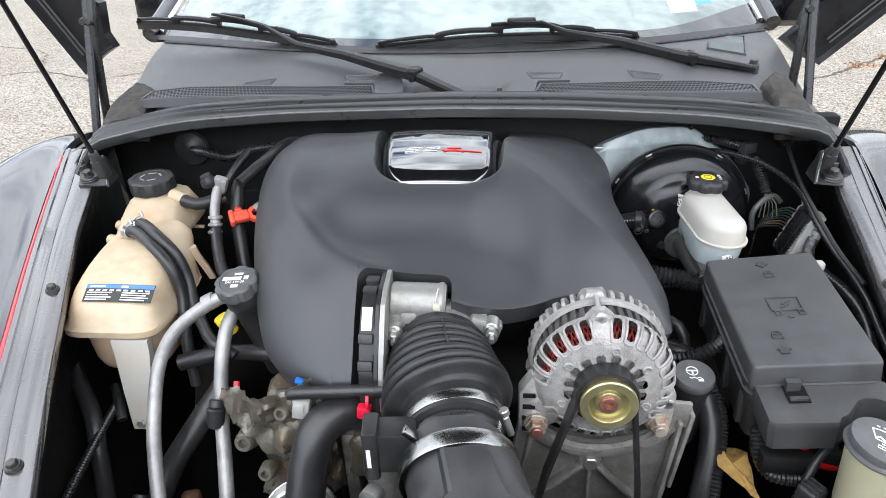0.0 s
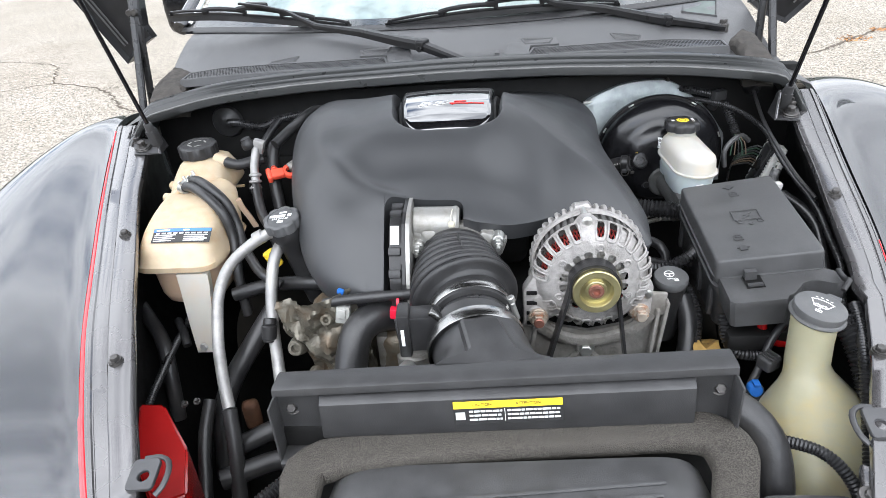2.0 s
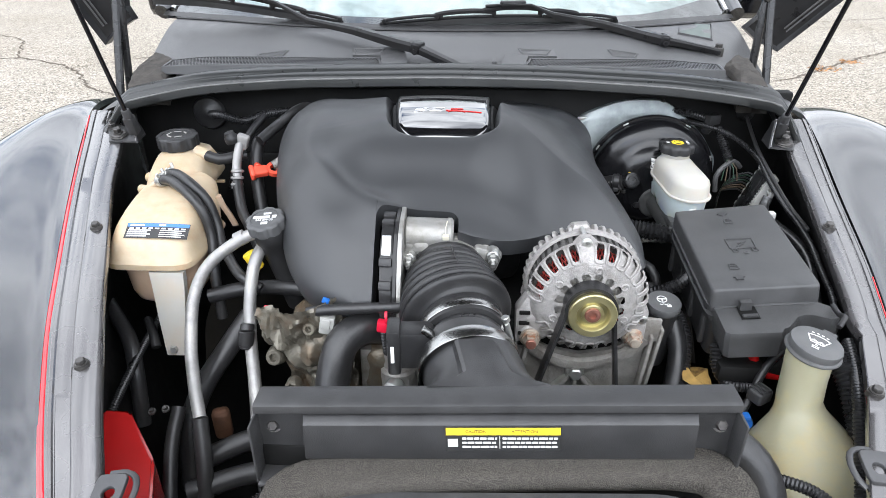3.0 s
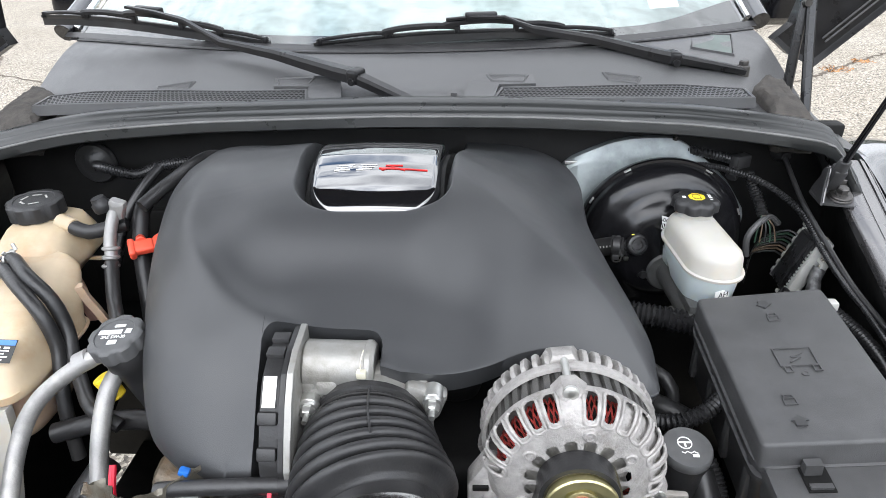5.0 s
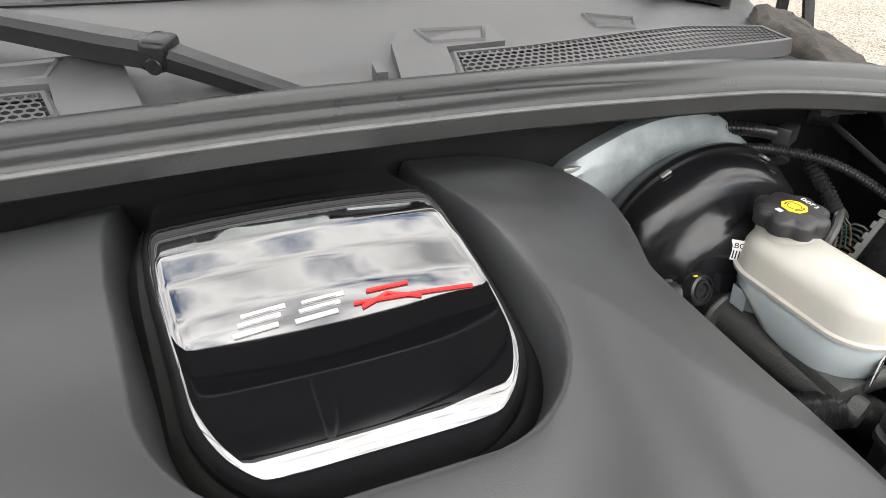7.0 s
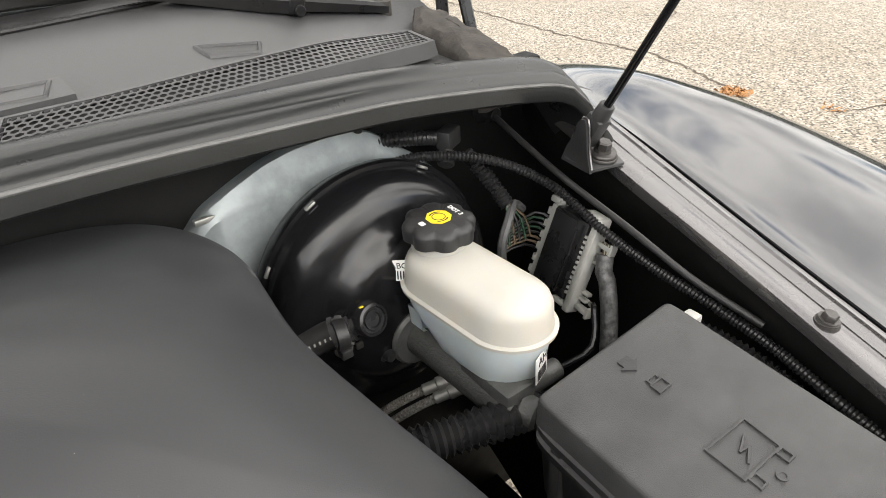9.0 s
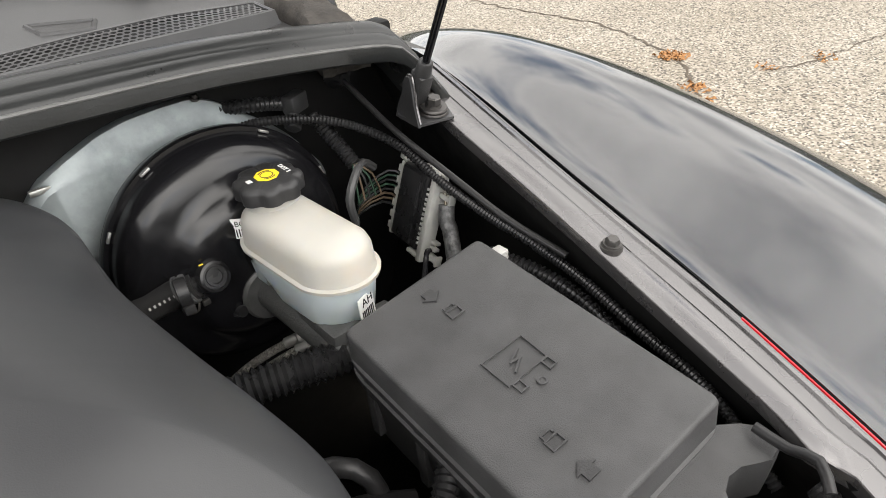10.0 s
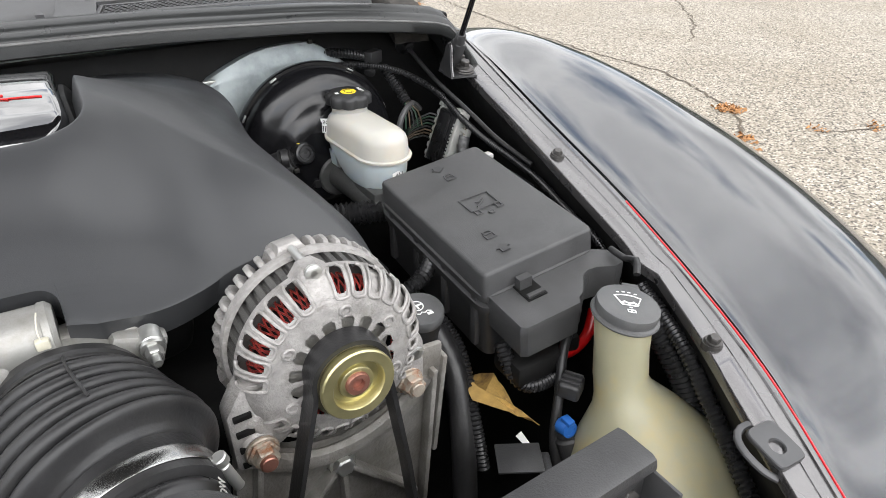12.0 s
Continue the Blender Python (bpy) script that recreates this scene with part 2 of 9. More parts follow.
def ground_mat():
    m = bpy.data.materials.new("old_aggregate_asphalt")
    m.use_nodes = True
    n, l = m.node_tree.nodes, m.node_tree.links
    p = n["Principled BSDF"]
    p.inputs["Roughness"].default_value = 0.9
    tc = n.new("ShaderNodeTexCoord")
    vo = n.new("ShaderNodeTexVoronoi")
    vo.inputs["Scale"].default_value = 88.0
    l.new(tc.outputs["Object"], vo.inputs["Vector"])
    rp = n.new("ShaderNodeValToRGB")
    e = rp.color_ramp.elements
    e[0].position, e[0].color = 0.0, (0.045, 0.040, 0.035, 1)
    e[1].position, e[1].color = 1.0, (0.44, 0.405, 0.35, 1)
    for pos, c in ((0.16, (0.10, 0.088, 0.072, 1)), (0.34, (0.20, 0.178, 0.145, 1)), (0.60, (0.255, 0.228, 0.186, 1)), (0.85, (0.32, 0.29, 0.242, 1))):
        k = e.new(pos)
        k.color = c
    sep = n.new("ShaderNodeSeparateColor")
    l.new(vo.outputs["Color"], sep.inputs["Color"])
    l.new(sep.outputs["Red"], rp.inputs["Fac"])
    no = n.new("ShaderNodeTexNoise")
    no.inputs["Scale"].default_value, no.inputs["Detail"].default_value = 0.9, 8.0
    l.new(tc.outputs["Object"], no.inputs["Vector"])
    mx = n.new("ShaderNodeMix")
    mx.data_type, mx.blend_type = "RGBA", "MULTIPLY"
    mx.inputs[0].default_value = 0.6
    rp2 = n.new("ShaderNodeValToRGB")
    rp2.color_ramp.elements[0].position, rp2.color_ramp.elements[0].color = 0.3, (0.72, 0.68, 0.62, 1)
    rp2.color_ramp.elements[1].position, rp2.color_ramp.elements[1].color = 0.7, (1, 1, 1, 1)
    l.new(no.outputs["Fac"], rp2.inputs["Fac"])
    l.new(rp.outputs["Color"], mx.inputs[6])
    l.new(rp2.outputs["Color"], mx.inputs[7])
    l.new(mx.outputs[2], p.inputs["Base Color"])
    bp = n.new("ShaderNodeBump")
    bp.inputs["Strength"].default_value, bp.inputs["Distance"].default_value = 0.6, 0.006
    l.new(vo.outputs["Distance"], bp.inputs["Height"])
    l.new(bp.outputs["Normal"], p.inputs["Normal"])
    return m


ASPHALT = ground_mat()

# ---- mesh helpers ----
BASE = {}


def thing(name, at, label, category, group="", kind=""):
    """An empty at the base of a thing; its parts hang under it."""
    ob = new(name)
    ob.empty_display_size = 0.05
    ob.location = at
    BASE[ob.name] = Vector(at)
    return tagged(ob, label, category, group, kind)


def finish(bm, material, name, shift, angle=40):
    bmesh.ops.remove_doubles(bm, verts=bm.verts, dist=1e-6)
    bmesh.ops.recalc_face_normals(bm, faces=bm.faces)
    bmesh.ops.translate(bm, verts=bm.verts, vec=-shift)
    me = bpy.data.meshes.new(name)
    bm.to_mesh(me)
    bm.free()
    for f in me.polygons:
        f.use_smooth = True
    me.set_sharp_from_angle(angle=radians(angle))
    me.materials.append(material)
    return me


def part(name, bm, material, parent, label="", angle=40):
    """Links a bmesh, drawn in world metres, as one mesh under a thing or part."""
    at = BASE[parent.name]
    ob = new(name, finish(bm, material, name, at, angle))
    ob.parent = parent
    BASE[ob.name] = at
    return tagged(ob, label)


def solid(name, bm, material, label, category, kind="", group="", angle=40):
    """A thing that is a single mesh."""
    lo = Vector((sum(v.co.x for v in bm.verts) / len(bm.verts), sum(v.co.y for v in bm.verts) / len(bm.verts), min(v.co.z for v in bm.verts)))
    ob = new(name, finish(bm, material, name, lo, angle))
    ob.location = lo
    BASE[ob.name] = lo
    return tagged(ob, label, category, group, kind)


def box(bm, c, s, turn=None, bevel=0.0, seg=2):
    g = bmesh.ops.create_cube(bm, size=1.0)
    vs = g["verts"]
    m = Matrix.Translation(c) @ (turn.to_4x4() if turn else Matrix.Identity(4)) @ Matrix.Diagonal((*s, 1))
    bmesh.ops.transform(bm, matrix=m, verts=vs)
    if bevel:
        es = {e for v in vs for e in v.link_edges}
        bmesh.ops.bevel(bm, geom=list(es), offset=bevel, segments=seg, affect="EDGES", profile=0.5)
    return bm


def axis(p, d):
    """A frame at p whose z runs along d."""
    return Matrix.Translation(p) @ Vector(d).to_track_quat("Z", "Y").to_matrix().to_4x4()


def lathe(bm, prof, m, n=32, wob=None):
    rings = []
    for k, (r, h) in enumerate(prof):
        if r < 1e-6:
            rings.append([bm.verts.new(m @ Vector((0, 0, h)))])
        else:
            rings.append([bm.verts.new(m @ Vector(((r + (wob(k, a) if wob else 0)) * math.cos(math.tau * a / n),
                                                   (r + (wob(k, a) if wob else 0)) * math.sin(math.tau * a / n), h))) for a in range(n)])
    for a, b in zip(rings, rings[1:]):
        if len(a) == 1 and len(b) == 1:
            continue
        for i in range(n):
            j = (i + 1) % n
            if len(a) == 1:
                bm.faces.new((a[0], b[i], b[j]))
            elif len(b) == 1:
                bm.faces.new((a[i], a[j], b[0]))
            else:
                bm.faces.new((a[i], a[j], b[j], b[i]))
    return bm


def rod(bm, p0, p1, r, r1=None, n=20, ch=0.0):
    """A capped cylinder or cone with chamfered ends."""
    p0, p1 = Vector(p0), Vector(p1)
    ln = (p1 - p0).length
    r1 = r if r1 is None else r1
    prof = [(0, 0), (r - ch, 0), (r, ch), (r1, ln - ch), (r1 - ch, ln), (0, ln)] if ch else [(0, 0), (r, 0), (r1, ln), (0, ln)]
    return lathe(bm, prof, axis(p0, p1 - p0), n)


def smooth_path(pts, step):
    """Points on a Catmull-Rom curve through pts, about a step apart."""
    p = [Vector(q) for q in pts]
    p = [2 * p[0] - p[1]] + p + [2 * p[-1] - p[-2]]
    out = []
    for i in range(1, len(p) - 2):
        a, b, c, d = p[i - 1:i + 3]
        k = max(2, int((c - b).length / step))
        for s in range(k):
            t = s / k
            out.append(0.5 * (2 * b + (c - a) * t + (2 * a - 5 * b + 4 * c - d) * t * t + (3 * b - a - 3 * c + d) * t ** 3))
    out.append(p[-2])
    return out


def tube(bm, pts, r, n=12, step=0.008, ribs=0.0, depth=0.0, flat=1.0):
    """A round hose through pts; ribs is the pitch of a corrugation and depth its height; r may be a pair to taper."""
    q = smooth_path(pts, ribs / 2 if ribs else step)
    r0, r1 = r if isinstance(r, tuple) else (r, r)
    up = Vector((0, 0, 1))
    if abs((q[1] - q[0]).normalized().dot(up)) > 0.9:
        up = Vector((1, 0, 0))
    rings = []
    for i, c in enumerate(q):
        d = (q[min(i + 1, len(q) - 1)] - q[max(i - 1, 0)]).normalized()
        side = d.cross(up).normalized()
        up = side.cross(d).normalized()
        rr = r0 + (r1 - r0) * i / max(1, len(q) - 1)
        if ribs:
            rr += depth * (0.5 if i % 2 else -0.5)
        rings.append([bm.verts.new(c + rr * (math.cos(math.tau * a / n) * side + flat * math.sin(math.tau * a / n) * up)) for a in range(n)])
    for a, b in zip(rings, rings[1:]):
        for i in range(n):
            j = (i + 1) % n
            bm.faces.new((a[i], a[j], b[j], b[i]))
    bm.faces.new(rings[0])
    bm.faces.new(list(reversed(rings[-1])))
    return bm


def loft(bm, rings, cap=True, closed=True):
    vs = [[bm.verts.new(p) for p in r] for r in rings]
    for a, b in zip(vs, vs[1:]):
        k = len(a)
        for i in range(k if closed else k - 1):
            j = (i + 1) % k
            bm.faces.new((a[i], a[j], b[j], b[i]))
    if cap:
        bm.faces.new(list(reversed(vs[0])))
        bm.faces.new(vs[-1])
    return bm


def squircle(x0, x1, y0, y1, z, p=4.0, n=40):
    """A rounded rectangle in the plane z."""
    cx, cy, hx, hy = (x0 + x1) / 2, (y0 + y1) / 2, (x1 - x0) / 2, (y1 - y0) / 2
    out = []
    for i in range(n):
        a = math.tau * i / n
        c, s = math.cos(a), math.sin(a)
        out.append(Vector((cx + hx * math.copysign(abs(c) ** (2 / p), c), cy + hy * math.copysign(abs(s) ** (2 / p), s), z)))
    return out


def prism(bm, poly, m, h, bevel=0.0, seg=2):
    """A flat polygon in m's plane raised by h."""
    lo = [bm.verts.new(m @ Vector((x, y, 0))) for x, y in poly]
    hi = [bm.verts.new(m @ Vector((x, y, h))) for x, y in poly]
    k = len(poly)
    fs = [bm.faces.new(list(reversed(lo))), bm.faces.new(hi)]
    for i in range(k):
        j = (i + 1) % k
        fs.append(bm.faces.new((lo[i], lo[j], hi[j], hi[i])))
    if bevel:
        es = set(fs[1].edges) | {e for v in lo for e in v.link_edges if e.other_vert(v) in hi}
        bmesh.ops.bevel(bm, geom=list(es), offset=bevel, segments=seg, affect="EDGES", profile=0.5)
    return bm


def bolt(bm, p, d, r=0.008, washer=0.013, h=0.008):
    """Hexagon flange bolt."""
    d = Vector(d).normalized()
    p = Vector(p)
    rod(bm, p, p + d * 0.003, washer, washer * 0.92, 20)
    lathe(bm, [(r * 1.05, 0.003), (r * 1.05, h), (r * 0.85, h + 0.0015), (0, h + 0.0015)], axis(p, d), 6)
    return bm


def nbm():
    return bmesh.new()


def text_part(name, words, size, m, material, parent, thick=0.0004, align="CENTER"):
    cu = bpy.data.curves.new(name, "FONT")
    cu.body, cu.size, cu.extrude = words, size, thick
    cu.align_x, cu.align_y = align, "CENTER"
    tmp = new(name + "_curve", cu)
    bpy.context.view_layer.update()
    me = bpy.data.meshes.new_from_object(tmp.evaluated_get(bpy.context.evaluated_depsgraph_get()))
    bpy.data.objects.remove(tmp)
    bpy.data.curves.remove(cu)
    me.transform(m)
    at = BASE[parent.name]
    me.transform(Matrix.Translation(-at))
    me.materials.clear()
    me.materials.append(material)
    ob = new(name, me)
    ob.parent = parent
    BASE[ob.name] = at
    return ob


def lerp(table, x):
    """Linear reading of a table of pairs in rising order, carried on past its ends."""
    if x <= table[0][0]:
        (a, va), (b, vb) = table[0], table[1]
    elif x >= table[-1][0]:
        (a, va), (b, vb) = table[-2], table[-1]
    else:
        for (a, va), (b, vb) in zip(table, table[1:]):
            if a <= x <= b:
                break
    return va + (vb - va) * (x - a) / (b - a)


def soft(table, x, w=0.03):
    """The same reading with its corners rounded."""
    return (lerp(table, x - w) + 2 * lerp(table, x - w / 2) + 3 * lerp(table, x) + 2 * lerp(table, x + w / 2) + lerp(table, x + w)) / 9


def ease(a, b, x):
    t = min(1, max(0, (x - a) / (b - a)))
    return t * t * (3 - 2 * t)


def hexa_bar(m, w, h, t=0.0006):
    bm = nbm()
    box(bm, m @ Vector((0, 0, t / 2)), (w, h, t), m.to_3x3())
    return bm

# ---- ground ----
GZ = -0.10
bm = nbm()
bmesh.ops.create_grid(bm, x_segments=40, y_segments=40, size=90.0, matrix=Matrix.Translation((0, 20, GZ)))
ground = solid("ground", bm, ASPHALT, "pale worn asphalt with exposed tan aggregate", "ground", "structure")


def crack(pts, w):
    """A ragged dark strip lying on the asphalt."""
    rnd = random.Random(int(abs(pts[0][0]) * 100))
    b = nbm()
    q = smooth_path([(x, y, GZ + 0.004) for x, y in pts], 0.05)
    rows = []
    for i, c in enumerate(q):
        d = (q[min(i + 1, len(q) - 1)] - q[max(i - 1, 0)]).normalized()
        s = Vector((-d.y, d.x, 0))
        o = s * rnd.uniform(-0.022, 0.022)
        k = w * rnd.uniform(0.35, 1.15)
        rows.append((c + o - s * k, c + o + s * k))
    vs = [[b.verts.new(p) for p in r] for r in rows]
    for a, c in zip(vs, vs[1:]):
        b.faces.new((a[0], a[1], c[1], c[0]))
    return part("crack", b, CRACKMAT, ground)


crack([(4.55, 7.2), (4.39, 5.8), (4.34, 5.3), (4.31, 4.36), (4.35, 3.76), (4.28, 3.36), (4.10, 2.92), (4.0, 2.7), (3.46, 2.2), (3.2, 1.7)], 0.012)
crack([(7.4, 6.2), (6.25, 4.88), (5.8, 4.5), (5.41, 4.21)], 0.011)
crack([(4.12, 2.2), (4.5, 2.03), (5.3, 1.9), (6.4, 1.5)], 0.006)
crack([(-6.4, 6.6), (-5.58, 6.75), (-5.06, 6.99), (-4.2, 6.55), (-3.63, 5.85), (-3.2, 5.5)], 0.016)
crack([(-5.06, 6.99), (-5.4, 7.6), (-5.8, 8.14), (-6.9, 8.6)], 0.012)
crack([(-4.2, 6.55), (-3.4, 7.3), (-2.4, 8.6)], 0.012)
crack([(3.0, 6.3), (3.25, 6.45), (4.22, 7.27), (6.0, 8.6)], 0.02)
crack([(3.2, 8.4), (4.6, 9.6), (7.5, 10.5)], 0.013)


def weeds(x, y, r, count):
    """A tuft of dead weeds: short curled blades in a crack."""
    rnd = random.Random(int(x * 100))
    b = nbm()
    for _ in range(count):
        a, d = rnd.uniform(0, math.tau), r * rnd.random() ** 0.7
        p = Vector((x + d * math.cos(a), y + d * math.sin(a), GZ + 0.004))
        t = rnd.uniform(0, math.tau)
        s = Vector((math.cos(t), math.sin(t), 0)) * rnd.uniform(0.01, 0.03)
        w = Vector((-s.y, s.x, 0)) * 0.22
        v = [b.verts.new(c) for c in (p - w, p + w, p + s + w + Vector((0, 0, rnd.uniform(0.004, 0.02))), p + s * 1.6 + Vector((0, 0, rnd.uniform(0, 0.012))))]
        b.faces.new(v)
    return tagged(solid("weed_tuft", b, STAIN, "dead rust-brown weeds in an asphalt crack", "weeds"), kind="stuff")


weeds(4.02, 2.76, 0.10, 160)
weeds(3.62, 2.36, 0.09, 60)
weeds(3.46, 2.2, 0.06, 40)
weeds(4.5, 2.05, 0.10, 25)
weeds(4.15, 2.22, 0.07, 20)
weeds(3.7, 6.8, 0.16, 70)
weeds(4.1, 7.15, 0.12, 40)

# far tree line that closes the lot: unseen, added to darken the horizon in reflections
b = nbm()
rows = []
for i in range(181):
    a = math.tau * i / 180
    top = 9.0 + 5.0 * noise.noise(Vector((2.2 * math.cos(a), 2.2 * math.sin(a), 0.3))) + 2.5 * noise.noise(Vector((9 * math.cos(a), 9 * math.sin(a), 1.7)))
    r = 62 + 4 * noise.noise(Vector((3 * math.cos(a), 3 * math.sin(a), 4.1)))
    rows.append([Vector((r * math.cos(a), 20 + r * math.sin(a), z)) for z in (GZ - 0.2, GZ + top * 0.5, GZ + top)])
loft(b, rows, cap=False, closed=False)
bmesh.ops.solidify(b, geom=b.faces[:], thickness=1.0)
tagged(solid("backdrop", b, TREES, "unseen dark tree line added round the lot to darken horizon reflections", "tree line"), kind="structure")

# ---- car body ----
car = thing("car", (0.03, 1.2, GZ), "dark grey metallic roadster pickup with its hood raised", "car")
RIN = [(-0.3, 0.26), (0.0, 0.36), (0.3, 0.462), (0.423, 0.514), (0.51, 0.553), (0.6, 0.585), (0.65, 0.606), (0.766, 0.626), (0.913, 0.652), (1.05, 0.672), (1.2, 0.70), (1.4, 0.73), (1.7, 0.80)]
RRED = [(-0.3, 0.22), (0.0, 0.37), (0.25, 0.495), (0.355, 0.546), (0.43, 0.585), (0.507, 0.613), (0.61, 0.642), (0.74, 0.673), (0.931, 0.705), (1.15, 0.748), (1.4, 0.79), (1.7, 0.84)]
LIN = [(-0.3, -0.08), (0.0, -0.19), (0.3, -0.33), (0.371, -0.358), (0.426, -0.387), (0.626, -0.477), (0.80, -0.549), (0.937, -0.606), (1.06, -0.645), (1.18, -0.69), (1.4, -0.72), (1.7, -0.78)]
LRED = [(-0.3, -0.02), (0.0, -0.20), (0.251, -0.362), (0.414, -0.453), (0.564, -0.527), (0.845, -0.641), (1.0, -0.70), (1.249, -0.79), (1.4, -0.80), (1.7, -0.84)]
ROUT = [(-0.5, 0.547), (-0.25, 0.625), (0.0, 0.706), (0.25, 0.825), (0.5, 1.045), (0.8, 1.12), (1.1, 1.085), (1.4, 0.93), (1.8, 0.84)]
LOUT = [(y, 0.03 - (x - 0.03)) for y, x in ROUT]


def rail_z(y):
    return 0.93 + 0.2 * (y - 0.503) - 0.35 * max(0, 0.35 - y) ** 2 - 0.9 * max(0, y - 1.2) ** 2


def fender(side):
    red, out = (RRED, ROUT) if side > 0 else (LRED, LOUT)
    b = nbm()
    rows = []
    for i in range(70):
        y = -0.4 + 1.95 * i / 69
        xi, xo = soft(red, y, 0.08) + side * 0.0075, soft(out, y, 0.15)
        z0 = rail_z(y) - 0.002 - 0.205 * max(0, y - 1.02) ** 2 - 1.05 * max(0, 0.45 - y) ** 2
        row = []
        for k in range(36):
            s = (k / 35) ** 1.5
            a = s * math.pi / 2 * 1.06
            x = xi + (xo - xi) * math.sin(min(a, math.pi / 2)) ** 0.777
            z = z0 + 0.004 * math.sin(min(1, s * 3.2) * math.pi / 2) - 0.224 * (1 - math.cos(a)) ** 1.807
            e = abs(x - xi)
            z += 0.0060 * math.exp(-e / 0.028) - 0.0035
            row.append(Vector((x, y, z)))
        for d in (0.15, 0.35):
            row.append(Vector((xo - side * 0.02 * d, y, row[35].z - d)))
        row.insert(0, Vector((xi - side * 0.001, y, z0 - 0.010)))
        rows.append(row)
    loft(b, rows, cap=False, closed=False)
    return part("fender", b, PAINT, car, "glossy dark grey metallic fender reflecting clouds", 60)


def rail(side):
    inn, red = (RIN, RRED) if side > 0 else (LIN, LRED)
    b = nbm()
    rows = []
    for i in range(90):
        y = -0.1 + 1.30 * i / 89
        x0, x1 = soft(inn, y, 0.03), soft(red, y, 0.05)
        if side > 0:
            x0 += 0.016 * ease(0.63, 0.60, y)
        z = rail_z(y)
        rows.append([Vector((x0 + (x1 - x0) * f, y, z + d)) for f, d in
                     ((0.0, -0.012), (0.0, -0.004), (0.02, -0.0008), (0.05, 0.0), (0.50, 0.0006), (0.515, 0.0001), (0.53, 0.0001), (0.545, 0.0010), (0.80, 0.0012), (0.82, 0.0004), (0.84, 0.0004), (0.87, 0.0025), (0.93, 0.0022), (0.95, 0.0003), (1.0, 0.0))])
    loft(b, rows, cap=False, closed=False)
    r = part("fender_rail", b, RAILPAINT, car, "dusty grey painted inner fender rail", 30)
    # the red reflection along the seam is built as a raised, tapering red strip
    for off, w, h, m, nm in ((0.0040, 0.0050, 0.0048, REDSTREAK, "red_streak"), (-0.0036, 0.0030, 0.0046, BRIGHT, "bright_edge"), (-0.0075, 0.0009, 0.0040, BRIGHT, "bright_edge"), (0.0030, 0.0040, 0.0036, RAILPAINT, "seam_strip")):
        b = nbm()
        rows = []
        thin = {"red_streak": 0.28, "bright_edge": 0.3}.get(nm, 1.0) if side > 0 else 1.0
        far = 0.82 if nm == "red_streak" and side > 0 else 1.28
        w0 = w * thin
        for i in range(70):
            y = -0.1 + far * i / 69
            w = w0 * (1 - 0.55 * ease(0.5, 1.1, y))
            x = soft(red, y, 0.05) + side * off
            z = rail_z(y) - 0.006
            rows.append([Vector((x - w, y, z - 0.01)), Vector((x - w, y, z + h)), Vector((x - w * 0.4, y, z + h + 0.0012)), Vector((x + w * 0.4, y, z + h + 0.0012)), Vector((x + w, y, z + h)), Vector((x + w, y, z - 0.01))])
        loft(b, rows, cap=False, closed=False)
        part(nm, b, RAILPAINT if side > 0 and nm == "bright_edge" else m, r)
    return r


def rail_bolts(side, spots, r):
    for x, y in spots:
        b = nbm()
        z = rail_z(y)
        rod(b, (x, y, z - 0.004), (x, y, z + 0.0030), 0.0108, 0.0100, 20)
        bolt(b, (x, y, z + 0.0025), (0, -0.2, 1), 0.0062, 0.0090, 0.007)
        part("bolt", b, DARKBOLT, r)


for sd in (1, -1):
    fender(sd)
    rl = rail(sd)
    rail_bolts(sd, [(0.654, 0.836), (0.575, 0.503)] if sd > 0 else [(-0.570, 0.798), (-0.452, 0.51)], rl)


